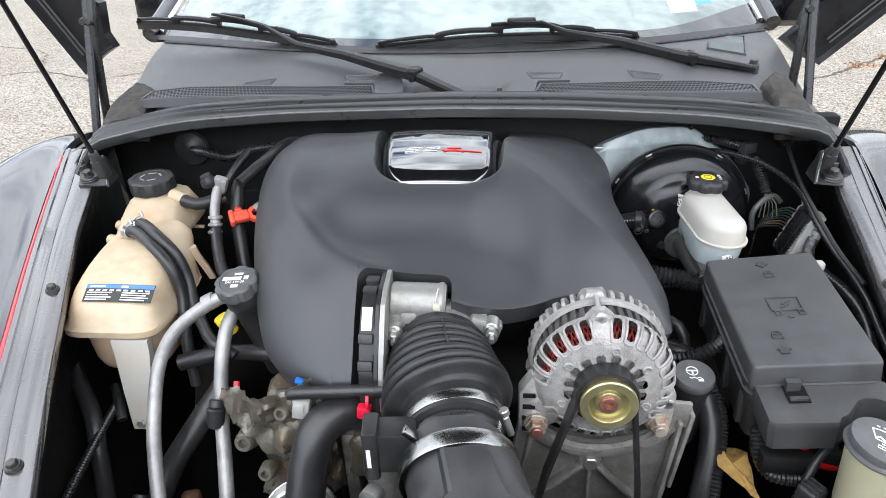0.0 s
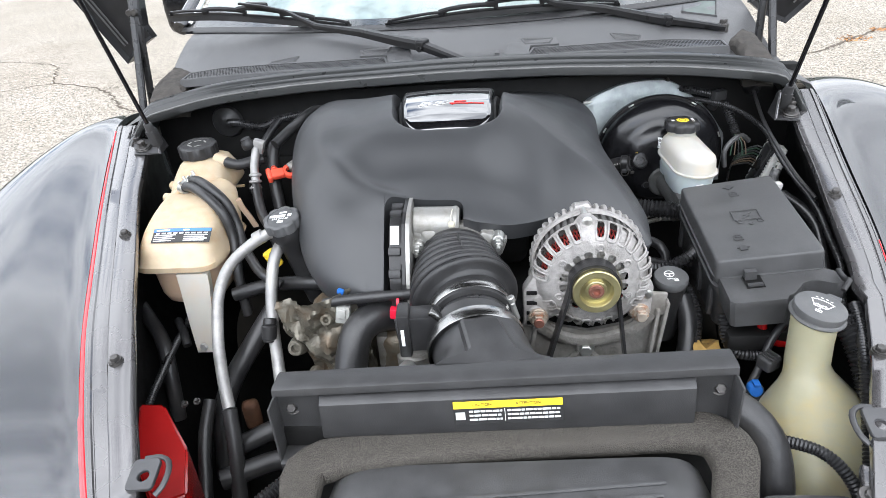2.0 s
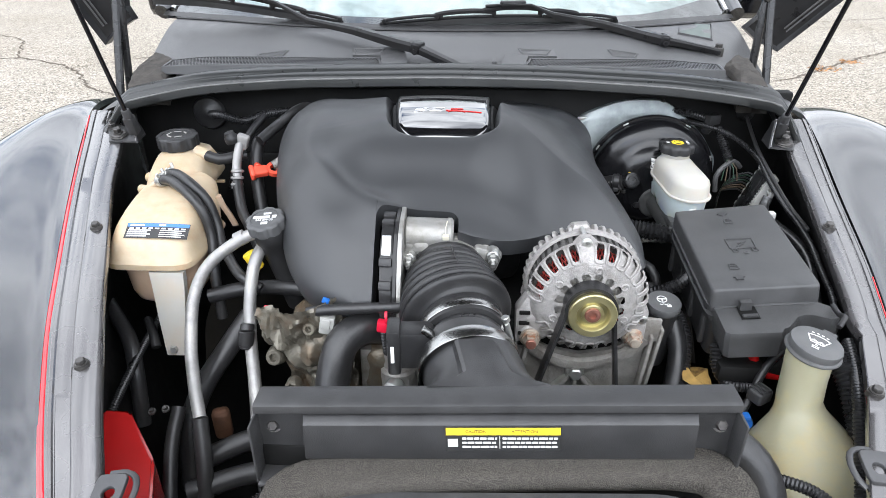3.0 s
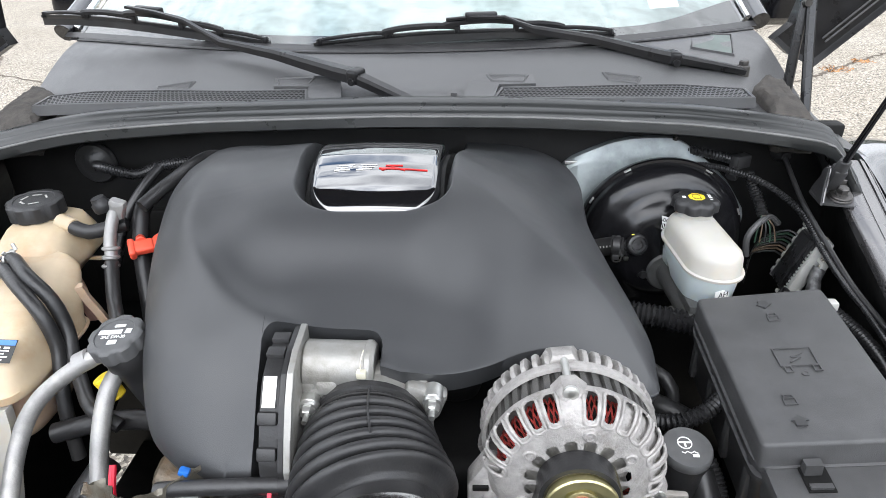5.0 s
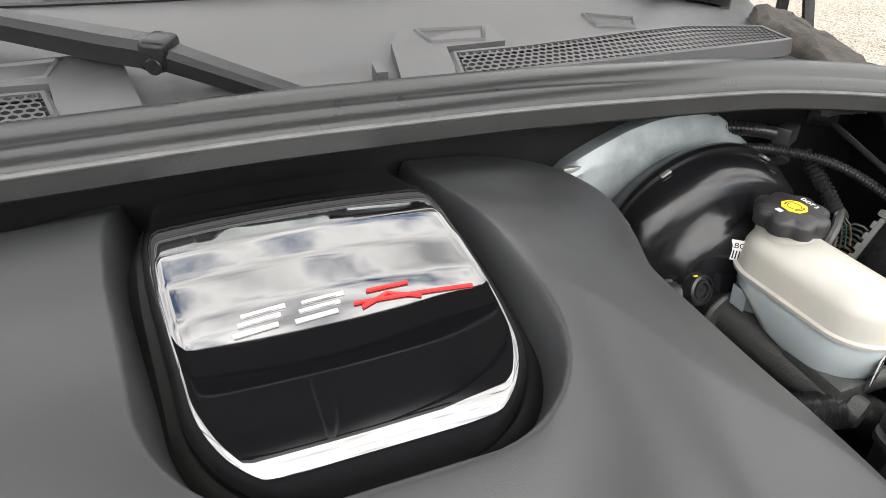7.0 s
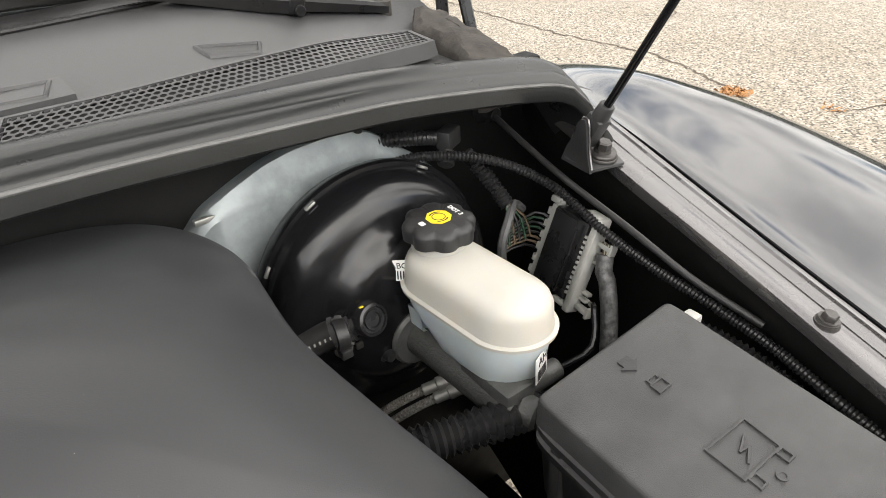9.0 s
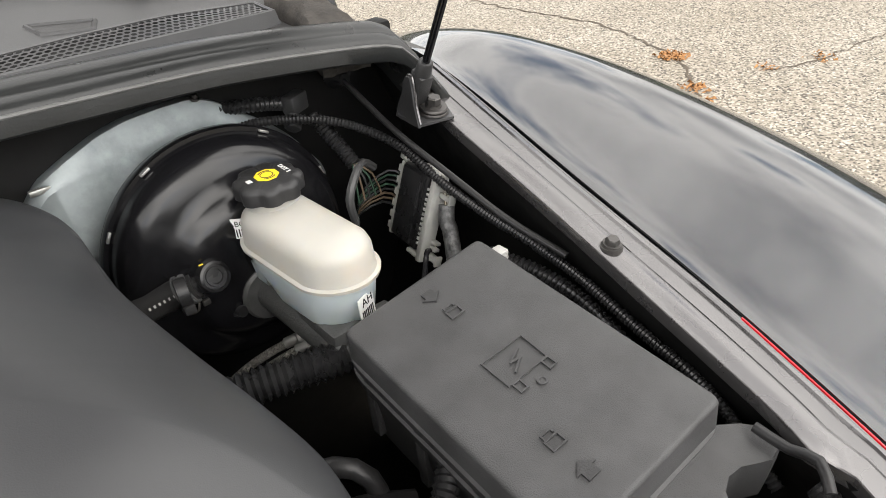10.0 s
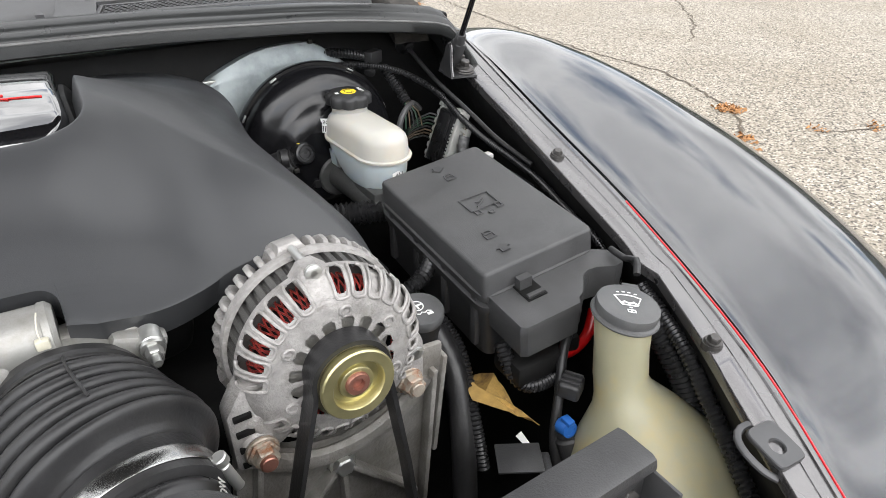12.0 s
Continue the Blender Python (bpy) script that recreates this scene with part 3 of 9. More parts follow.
def rail_tab(side):
    """Latch plate with a round hole and a bent loop at the front of a rail."""
    cx, cy = (0.530, 0.398) if side > 0 else (-0.335, 0.335)
    m = Matrix.Translation((cx, cy, rail_z(cy) + 0.002)) @ Matrix.Rotation(math.atan(0.2), 4, "X") @ Matrix.Diagonal((-side, 1, 1, 1)) @ Matrix.Rotation(radians(4), 4, "Z") @ Matrix.Diagonal((0.66, 0.62, 0.8, 1))
    n = 40
    b = nbm()
    rings = []
    for h, g in ((-0.003, 0.0), (0.0015, 0.0), (0.003, 0.0012)):
        rings.append([m @ Vector((v.x, v.y, h)) for v in squircle(-0.026 + g, 0.026 - g, -0.034 + g, 0.034 - g, 0, 6, n)])
    for h, k in ((0.003, 1.12), (0.0015, 1.0), (-0.003, 1.0)):
        rings.append([m @ Vector((0.002 + 0.0105 * k * math.cos(math.tau * q / n), -0.004 + 0.0115 * k * math.sin(math.tau * q / n), h)) for q in range(n)])
    loft(b, rings, cap=False)
    part("latch_plate", b, LATCH, car, "grey latch plate with a round hole", 30)
    b = nbm()
    tube(b, [m @ Vector(q) for q in ((-0.012, 0.041, -0.006), (0.016, 0.043, -0.006), (0.034, 0.032, -0.007), (0.040, 0.008, -0.008), (0.036, -0.020, -0.010), (0.026, -0.036, -0.012))], 0.0038, 8, 0.006, flat=0.6)
    part("latch_loop", b, LATCH, car, "bent grey latch loop")
    b = nbm()
    fx = (0.488, 0.285) if side > 0 else (-0.312, 0.235)
    tz = Matrix.Rotation(math.atan(0.2), 3, "X") @ Matrix.Rotation(radians(side * -20), 3, "Z")
    box(b, (fx[0], fx[1], rail_z(fx[1]) - 0.016), (0.042, 0.15, 0.010), tz, 0.003)
    part("front_panel", b, RAILPAINT, car, "grey painted front support panel")
    b = nbm()
    bolt(b, (fx[0] - side * 0.002, fx[1] + 0.035, rail_z(fx[1] + 0.035) - 0.012), (0, -0.2, 1), 0.006, 0.012, 0.005)
    part("bolt", b, DARKBOLT, car)


rail_tab(1)
rail_tab(-1)

# inner fenders, firewall and floor of the bay
for sd, inn in ((1, RIN), (-1, LIN)):
    b = nbm()
    rows = []
    for i in range(40):
        y = -0.1 + 1.40 * i / 39
        x = soft(inn, y, 0.03) + (0.016 * ease(0.63, 0.60, y) if sd > 0 else 0.0)
        rows.append([Vector((x + sd * 0.004 - sd * o, y, rail_z(y) - d)) for d, o in ((0.006, 0.0), (0.03, -0.004), (0.07, -0.022), (0.11, -0.034), (0.18, -0.034), (0.30, 0.0), (0.55, 0.08))])
    loft(b, rows, cap=False, closed=False)
    bmesh.ops.solidify(b, geom=b.faces[:], thickness=0.004)
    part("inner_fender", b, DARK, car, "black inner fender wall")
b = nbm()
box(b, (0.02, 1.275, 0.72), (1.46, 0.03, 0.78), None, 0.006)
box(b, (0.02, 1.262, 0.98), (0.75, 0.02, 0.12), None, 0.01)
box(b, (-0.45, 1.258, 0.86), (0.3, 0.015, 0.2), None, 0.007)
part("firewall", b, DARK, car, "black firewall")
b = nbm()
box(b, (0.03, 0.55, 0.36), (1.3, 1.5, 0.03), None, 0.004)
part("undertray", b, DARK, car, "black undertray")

# ---- cowl, lip seal, grilles ----
LIPZ = [(-0.78, 1.085), (-0.70, 1.122), (-0.53, 1.153), (-0.305, 1.169), (0.0, 1.176), (0.224, 1.173), (0.45, 1.161), (0.58, 1.150), (0.66, 1.142), (0.70, 1.135), (0.78, 1.10)]


def lip_line(x):
    y = 1.205 - 0.045 * max(0, abs(x - 0.01) - 0.45) ** 1.5 / 0.12
    return y, soft(LIPZ, x, 0.06)


cowl = thing("cowl", (0.01, 1.3, 1.1), "weathered black plastic cowl below the windshield", "cowl")
LIP = ((0.050, -0.044), (0.031, -0.030), (0.0255, -0.012), (0.0225, -0.0045), (0.016, -0.001), (0.008, 0.0), (0.000, -0.0012), (-0.0065, -0.0040), (-0.0105, -0.0072), (-0.0120, -0.0094), (-0.0150, -0.0098),
       (-0.0200, -0.0118), (-0.0245, -0.0150), (-0.0268, -0.0178), (-0.0275, -0.0200), (-0.0285, -0.0235), (-0.0300, -0.0370), (-0.0275, -0.0395), (-0.0215, -0.0360), (0.0, -0.032), (0.05, -0.045))


def lip_row(x, prof):
    y, z = lip_line(x)
    e = ease(0.650, 0.712, abs(x - 0.003))
    return [Vector((x, y - 0.020 * e + dy, z - 0.055 * e * e + dz)) for dy, dz in prof]


b = nbm()
loft(b, [lip_row(-0.712 + 1.424 * i / 110, LIP) for i in range(111)], cap=True, closed=True)
part("lip_seal", b, LIPMAT, cowl, "rounded grey-black rubber seal along the cowl edge", 50)
b = nbm()
loft(b, [lip_row(-0.700 + 1.402 * i / 90, ((-0.0270, -0.0192), (-0.0298, -0.0196), (-0.0306, -0.0212), (-0.0298, -0.0228), (-0.0275, -0.0232))) for i in range(91)], cap=True, closed=True)
part("edge_bead", b, BEADGREY, cowl, "thin pale bead along the seal")

BASE_Y = [(-0.86, 1.72), (-0.70, 1.635), (-0.54, 1.538), (-0.386, 1.452), (-0.19, 1.412), (0.0, 1.405), (0.20, 1.412), (0.405, 1.448), (0.59, 1.576), (0.76, 1.72)]
BASE_Z = [(-0.86, 1.188), (-0.60, 1.200), (-0.40, 1.208), (0.0, 1.205), (0.40, 1.208), (0.60, 1.199), (0.76, 1.188)]


def glass_base(x):
    return soft(BASE_Y, x, 0.08), soft(BASE_Z, x, 0.08)


def cowl_point(x, f):
    """A point of the cowl's top: f 0 at the seal, 1 at the glass. A flat shelf, then a rise to the glass."""
    y0, z0 = lip_line(x)
    y0, z0 = y0 + 0.016, z0 - 0.013 - 0.016 * ease(0.42, 0.66, abs(x - 0.01))
    y1, z1 = glass_base(x)
    k = ease(0.28, 1.0, f)
    return Vector((x, y0 + (y1 - y0) * f, z0 + (z1 - z0) * (0.15 * f + 0.85 * k) + 0.004 * math.sin(math.pi * f)))


def cowl_at(x, y, lift=0.0):
    """The cowl's top over a place of the plan."""
    y0, y1 = lip_line(x)[0] + 0.016, glass_base(x)[0]
    p = cowl_point(x, (y - y0) / (y1 - y0))
    return Vector((x, y, p.z + lift))


b = nbm()
rows = [[cowl_point(-0.74 + 1.48 * i / 90, k / 26) for k in range(27)] for i in range(91)]
loft(b, rows, cap=False, closed=False)
bmesh.ops.solidify(b, geom=b.faces[:], thickness=0.003)
part("cowl_panel", b, COWLMAT, cowl, "smooth matt black cowl panel")
# stitched-looking hem where the cowl meets the glass
for off in (0.966, 0.985):
    b = nbm()
    tube(b, [cowl_point(-0.74 + 1.48 * i / 60, off) + Vector((0, 0, 0.002)) for i in range(61)], 0.0022, 6, 0.03)
    part("hem", b, RUBBER, cowl)


def grille(front, back, name):
    """Honeycomb intake screen over a near-black sheet that stands in for shade, between two edges given in plan with
    their heights.
    """
    x0, x1 = front[0][0], front[-1][0]
    nx, ny = int(abs(x1 - x0) / 0.0080), 6

    def edge(pts, u):
        tab = sorted((abs(p[0] - pts[0][0]) / abs(pts[-1][0] - pts[0][0]), p) for p in pts)
        return Vector([soft([(k, p[c]) for k, p in tab], u, 0.05) for c in range(3)])

    def at(u, v, lift):
        return edge(front, u).lerp(edge(back, u), v) + Vector((0, 0, lift))
    b = nbm()
    cache = {}

    def vert(u, v):
        k = (round(u * 1e5), round(v * 1e5))
        if k not in cache:
            cache[k] = b.verts.new(at(u, v, 0.0))
        return cache[k]
    for r in range(ny):
        for c in range(nx):
            o = 0.5 if r % 2 else 0.0
            u0, u1, v0, v1 = (c + o) / (nx + 0.5), (c + 1 + o) / (nx + 0.5), r / ny, (r + 1) / ny
            um, vm, du, dv = (u0 + u1) / 2, (v0 + v1) / 2, u1 - u0, v1 - v0
            outer = [(u0, v0), (um, v0), (u1, v0), (u1, v1), (um, v1), (u0, v1)]
            hole = [(um + du * p, vm + dv * q) for p, q in ((-0.37, -0.2), (0, -0.42), (0.37, -0.2), (0.37, 0.2), (0, 0.42), (-0.37, 0.2))]
            a, h = [vert(*q) for q in outer], [vert(*q) for q in hole]
            for k in range(6):
                j = (k + 1) % 6
                b.faces.new((a[k], a[j], h[j], h[k]))
    bmesh.ops.solidify(b, geom=b.faces[:], thickness=0.0025)
    g = part(name, b, COWLMAT, cowl, "honeycomb air intake screen of black plastic", 50)
    # near-black sheet puts the shade of an open duct behind the holes
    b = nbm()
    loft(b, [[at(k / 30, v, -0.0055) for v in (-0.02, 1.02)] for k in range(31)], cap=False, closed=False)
    part("shade_sheet", b, DARK, g)
    b = nbm()
    loop = [at(k / 30, 0.0, 0) for k in range(31)] + [at(1 - k / 30, 1.0, 0) for k in range(31)]
    n = len(loop)
    mid = sum(loop, Vector()) / n
    rows = []
    for i, p in enumerate(loop):
        d = (loop[(i + 1) % n] - loop[i - 1]).normalized()
        o = d.cross(Vector((0, 0, 1))).normalized()
        if o.dot(p - mid) < 0:
            o = -o
        rows.append([p + o * a + Vector((0, 0, h)) for a, h in ((-0.0015, -0.004), (-0.0015, 0.0010), (0.0015, 0.0018), (0.0045, 0.0006), (0.0085, -0.016))])
    loft(b, rows + rows[:1], cap=False, closed=False)
    part("rim", b, COWLMAT, g, "moulded raised rim of the screen", 35)
    return g


grille([(0.170, 1.221, 1.170), (0.24, 1.222, 1.170), (0.37, 1.238, 1.165), (0.50, 1.262, 1.157), (0.600, 1.287, 1.149)],
       [(0.184, 1.276, 1.172), (0.255, 1.280, 1.171), (0.39, 1.306, 1.167), (0.49, 1.330, 1.161), (0.600, 1.330, 1.152)], "intake_screen")
grille([(-0.135, 1.221, 1.169), (-0.263, 1.221, 1.168), (-0.386, 1.240, 1.164), (-0.55, 1.262, 1.156), (-0.628, 1.275, 1.149)],
       [(-0.148, 1.277, 1.171), (-0.282, 1.284, 1.169), (-0.400, 1.309, 1.165), (-0.555, 1.335, 1.158), (-0.628, 1.325, 1.152)], "intake_screen")


def pocket(x0, x1, y0, y1, up=0.0):
    """A shallow pocket moulded into the cowl behind a screen, wider at the rear, its floor coloured darker for shade.
    """
    cs = [(x0 + 0.008, y0), (x1 - 0.008, y0), (x1, y1), (x0, y1)]
    c = Vector(((x0 + x1) / 2, (y0 + y1) / 2, 0))

    def at(x, y, g, h):
        return cowl_at(c.x + (x - c.x) * g, c.y + (y - c.y) * g, h + up)
    b = nbm()
    loft(b, [[at(x, y, g, h) for x, y in cs] for g, h in ((1.16, -0.002), (1.08, 0.0026), (1.0, 0.0032), (0.90, 0.0004))], cap=False)
    part("pocket_rim", b, COWLMAT, cowl)
    # floor sits on the cowl; darker plastic stands in for the shade of depth
    b = nbm()
    b.faces.new([b.verts.new(at(x, y, 0.93, 0.0009)) for x, y in cs])
    part("pocket", b, PLASTIC, cowl)


for box_ in ((0.160, 0.226, 1.290, 1.310, 0.010), (0.362, 0.425, 1.330, 1.346), (-0.204, -0.138, 1.290, 1.310, 0.010), (-0.432, -0.364, 1.322, 1.338)):
    pocket(*box_)
b = nbm()
loft(b, [[cowl_at(0.104 + dx, 1.243 + dy, h) for dx, dy in ((-0.005, -0.008), (0.005, -0.008), (0.003, 0.014), (-0.003, 0.014))] for h in (-0.002, 0.012)])
part("rib_fin", b, COWLMAT, cowl)
for sg in (-1, 1):
    b = nbm()
    xa, xb = (0.118, 0.168) if sg > 0 else (-0.078, -0.133)
    loft(b, [[cowl_at(x, y, h - 0.004 * (h > 0 and y < 1.23)) for x, y in ((xa, 1.226), (xb, 1.224), (xb + 0.010 * sg, 1.281), (xb + 0.072 * sg, 1.287), (xb + 0.068 * sg, 1.316), (xa + 0.026 * sg, 1.314), (xa + 0.012 * sg, 1.295))] for h in (-0.002, 0.011)])
    part("screen_shelf", b, COWLMAT, cowl, "raised shelf beside the intake screen", 25)

# small window with a plate at the foot of the glass
b = nbm()
q = [cowl_at(x, y, 0.0015) for x, y in ((0.549, 1.481), (0.637, 1.497), (0.664, 1.600), (0.574, 1.580))]
c0 = sum(q, Vector()) / 4
loft(b, [[c0 + (p - c0) * k + Vector((0, 0, h)) for p in q] for k, h in ((1.06, -0.004), (1.0, 0.0022), (0.95, 0.0022), (0.88, -0.0035))], cap=False)
part("plate_window_frame", b, RUBBER, cowl)
b = nbm()
b.faces.new([b.verts.new(c0 + (p - c0) * 0.90 + Vector((0, 0, 0.0006))) for p in q])
part("plate_window", b, mat("grey_green_plate", (0.11, 0.13, 0.122), 0.7, spec=0.1, bump=0.05, var=0.2, dust=0.1), cowl, "grey-green plate in a cowl window")

# foam blocks at the ends of the cowl
for plan in ([(0.626, 1.36), (0.668, 1.42), (0.690, 1.40), (0.690, 1.30), (0.684, 1.222), (0.620, 1.232), (0.630, 1.30)], [(-0.700, 1.405), (-0.634, 1.365), (-0.610, 1.232), (-0.690, 1.212), (-0.712, 1.30)]):
    b = nbm()
    n = len(plan)
    mid = Vector((sum(p[0] for p in plan) / n, sum(p[1] for p in plan) / n, 0))
    rings = []
    for g, h in ((1.0, -0.03), (1.0, 0.004), (0.94, 0.017), (0.72, 0.026), (0.3, 0.029)):
        ring = []
        for i in range(n):
            p0, p1 = Vector((*plan[i], 0)), Vector((*plan[(i + 1) % n], 0))
            for k in range(6):
                p = mid + (p0.lerp(p1, k / 6) - mid) * g
                ring.append(Vector((p.x, p.y, 1.105 + 0.18 * (p.y - 1.23) + h)))
        rings.append(ring)
    loft(b, rings)
    bmesh.ops.subdivide_edges(b, edges=[e for e in b.edges if e.calc_length() > 0.012], cuts=2, use_grid_fill=True)
    for v in b.verts:
        v.co += 0.004 * noise.noise_vector(v.co * 45) + 0.0016 * noise.noise_vector(v.co * 190)
    part("foam_block", b, FOAMBLOCK, cowl, "crumbling dark foam block")

# ---- windshield ----
shield = thing("windshield", (0.0, 1.5, 1.2), "curved windshield reflecting a pale cloudy sky", "windshield", kind="structure")


def shield_point(x, h):
    y, z = glass_base(x)
    s = h * (1 - 0.10 * abs(x))
    return Vector((x * (1 - 0.10 * h), y + 0.02 + s * 0.66, z + 0.004 + s * 0.34))


b = nbm()
loft(b, [[shield_point(-0.80 + 1.56 * i / 60, k / 12) for k in range(13)] for i in range(61)], cap=False, closed=False)
bmesh.ops.solidify(b, geom=b.faces[:], thickness=0.005)
gl = part("glass", b, GLASS, shield)
gl.visible_shadow = False
b = nbm()
loft(b, [[shield_point(-0.80 + 1.56 * i / 60, k) + Vector((0, 0.005, -0.0085)) for k in (-0.01, 0.03, 0.055 + 0.09 * ease(0.45, 0.8, abs(-0.80 + 1.56 * i / 60)))] for i in range(61)], cap=False, closed=False)
part("ceramic_band", b, GLASSBAND, shield, "black ceramic band at the foot of the glass")
b = nbm()
loft(b, [[shield_point(-0.80 + 1.56 * i / 60, k) + Vector((0, 0, dz)) for k, dz in ((-0.025, 0.006), (0.0, 0.0065), (0.008, 0.003))] for i in range(61)], cap=False, closed=False)
part("lower_moulding", b, RUBBER, shield)
for sd in (1, -1):
    xe = 0.765 if sd > 0 else -0.80
    b = nbm()
    tube(b, [shield_point(xe, h) + Vector((sd * 0.01, 0, 0.004)) for h in (0.0, 0.3, 0.6, 1.0)], 0.022, 12, 0.03)
    part("pillar", b, PAINT, shield, "grey painted windshield pillar")
    b = nbm()
    tube(b, [shield_point(xe - sd * 0.018, h) + Vector((0, 0, 0.006)) for h in (0.02, 0.3, 0.6, 1.0)], 0.007, 8, 0.03)
    part("pillar_trim", b, BRIGHT, shield)
# stickers behind the glass
for (x0, x1, h0, h1), mm, nm in (((0.50, 0.575, 0.125, 0.225), STICKER, "sticker"), ((0.578, 0.625, 0.155, 0.225), STICKERBLUE, "sticker")):
    b = nbm()
    loft(b, [[shield_point(x, h) + Vector((0, 0.005, -0.009)) for h in (h0, h1)] for x in (x0, (x0 + x1) / 2, x1)], cap=False, closed=False)
    part(nm, b, mm, shield, "inspection sticker inside the glass")
# dashboard and cabin behind the glass, paled to stand for sky brightness in it
b = nbm()
loft(b, [[Vector((-0.75 + 1.5 * i / 30, y, z - 0.05 * abs(-0.75 + 1.5 * i / 30) ** 2)) for y, z in ((1.50, 1.14), (1.62, 1.185), (1.85, 1.21), (2.05, 1.20), (2.12, 1.12), (2.14, 0.8))] for i in range(31)], cap=False, closed=False)
part("dashboard", b, DASH, car, "dashboard top, coloured pale to stand for sky brightness in the glass")
b = nbm()
box(b, (0.0, 2.9, 0.95), (1.5, 0.1, 1.1), None, 0.03)
box(b, (0.0, 2.45, 0.45), (1.6, 1.0, 0.06), None, 0.01)
part("cabin_shell", b, DASH, car)
b = nbm()
loft(b, [[Vector((-0.72 + 1.44 * i / 24, y, z - 0.04 * (-0.72 + 1.44 * i / 24) ** 2)) for y, z in ((2.08, 1.545), (2.12, 1.57), (2.5, 1.60), (2.9, 1.57), (3.15, 1.45), (3.16, 1.15))] for i in range(25)], cap=False, closed=False)
bmesh.ops.solidify(b, geom=b.faces[:], thickness=0.02)
part("roof", b, PAINT, car, "dark grey roof")
for sd in (1, -1):
    b = nbm()
    loft(b, [[Vector((sd * (0.74 + 0.05 * math.sin(math.pi * k / 8)), y, 0.2 + 0.76 * k / 8)) for k in range(9)] for y in (1.55, 2.0, 2.6, 3.2)], cap=False, closed=False)
    bmesh.ops.solidify(b, geom=b.faces[:], thickness=0.02)
    part("door", b, PAINT, car, "dark grey door")
    b = nbm()
    loft(b, [squircle(sd * 0.885 - 0.055, sd * 0.885 + 0.055, 1.93 - dy, 1.93 + dy, z, 3) for z, dy in ((1.16, 0.02), (1.18, 0.05), (1.23, 0.06), (1.28, 0.05), (1.30, 0.02))])
    part("mirror", b, GLOSSBLACK, car, "black door mirror")
    b = nbm()
    lathe(b, [(0.0, -0.12), (0.25, -0.12), (0.33, -0.09), (0.35, -0.03), (0.35, 0.06), (0.33, 0.11), (0.25, 0.12), (0.0, 0.10)], axis((sd * 0.86, 0.45, GZ + 0.35), (1, 0, 0)), 40)
    part("tyre", b, RUBBER, car, "black tyre")

# ---- raised hood ----
hood = thing("hood", (0.02, 1.6, 1.5), "raised hood with a black underside", "hood")
HS = radians(42)


def hood_point(x, s, off):
    d = 0.30 * abs((x - 0.02) / 0.80) ** 3.2
    y = 1.24 + 0.30 * abs((x - 0.02) / 0.80) ** 2 - s * math.cos(HS)
    z = 1.68 + s * math.sin(HS) - d * 0.8 + 0.02 * math.sin(math.pi * s / 1.25)
    return Vector((x, y - off * math.sin(HS), z - off * math.cos(HS)))


for off, mm, nm in ((0.0, PAINT, "outer_skin"), (0.02, GLOSSBLACK, "inner_panel")):
    b = nbm()
    wd = (lambda s: 0.80 - 0.20 * ease(0.5, 1.25, s))
    loft(b, [[hood_point(0.02 + wd(1.6 * k / 14) * (-1 + 2 * i / 40), 1.6 * k / 14, off) for k in range(15)] for i in range(41)], cap=False, closed=False)
    bmesh.ops.solidify(b, geom=b.faces[:], thickness=0.003)
    part(nm, b, mm, hood, "dark grey painted outer skin" if off == 0 else "black inner panel with ribs")
b = nbm()
for s0, x0, s1, x1 in ((0.1, -0.6, 1.1, -0.25), (0.1, 0.64, 1.1, 0.29), (0.12, -0.6, 0.12, 0.64), (1.12, -0.5, 1.12, 0.54), (0.12, 0.02, 1.12, 0.02)):
    tube(b, [hood_point(x0 + (x1 - x0) * k / 8, s0 + (s1 - s0) * k / 8, 0.032) for k in range(9)], 0.022, 8, 0.05, flat=0.6)
part("stiffener", b, GLOSSBLACK, hood)
def corner(plan, dy, name, label):
    """A rear corner of the hood: a dished wedge hanging beside the windshield."""
    b = nbm()
    n = len(plan)
    mid = Vector((sum(p[0] for p in plan) / n, 0, sum(p[2] for p in plan) / n))
    front = [Vector(p) for p in plan]
    inner = [p + (Vector((mid.x, p.y, mid.z)) - p) * 0.14 + Vector((0, 0.012, 0)) for p in front]
    back = [p + Vector((0, dy, 0)) for p in front]
    loft(b, [back, front, inner], cap=True)
    c = part(name, b, WIPERBLACK, hood, label, 30)
    bb = nbm()
    d = front[-1] - front[-2]
    up = Vector((-d.z, 0, d.x)).normalized()
    if up.dot(mid - front[-1]) < 0:
        up = -up
    for k in (0.030, 0.040):
        tube(bb, [front[-2] + up * k + d * 0.12 + Vector((0, -0.002, 0)), front[-1] + up * k + Vector((0, -0.002, 0))], 0.0022, 6, 0.05)
    part("flange_bead", bb, PLASTIC, c)


corner([(0.793, 1.60, 1.262), (0.783, 1.60, 1.213), (0.750, 1.60, 1.182), (0.790, 1.60, 1.150), (0.844, 1.60, 1.126), (1.10, 1.60, 1.372)], 0.03, "corner_flange", "black rear corner of the hood")
corner([(-0.774, 1.455, 1.314), (-0.782, 1.455, 1.248), (-0.768, 1.455, 1.218), (-0.812, 1.455, 1.194), (-0.852, 1.455, 1.158), (-1.00, 1.455, 1.420)], 0.03, "corner_flange", "black rear corner of the hood")
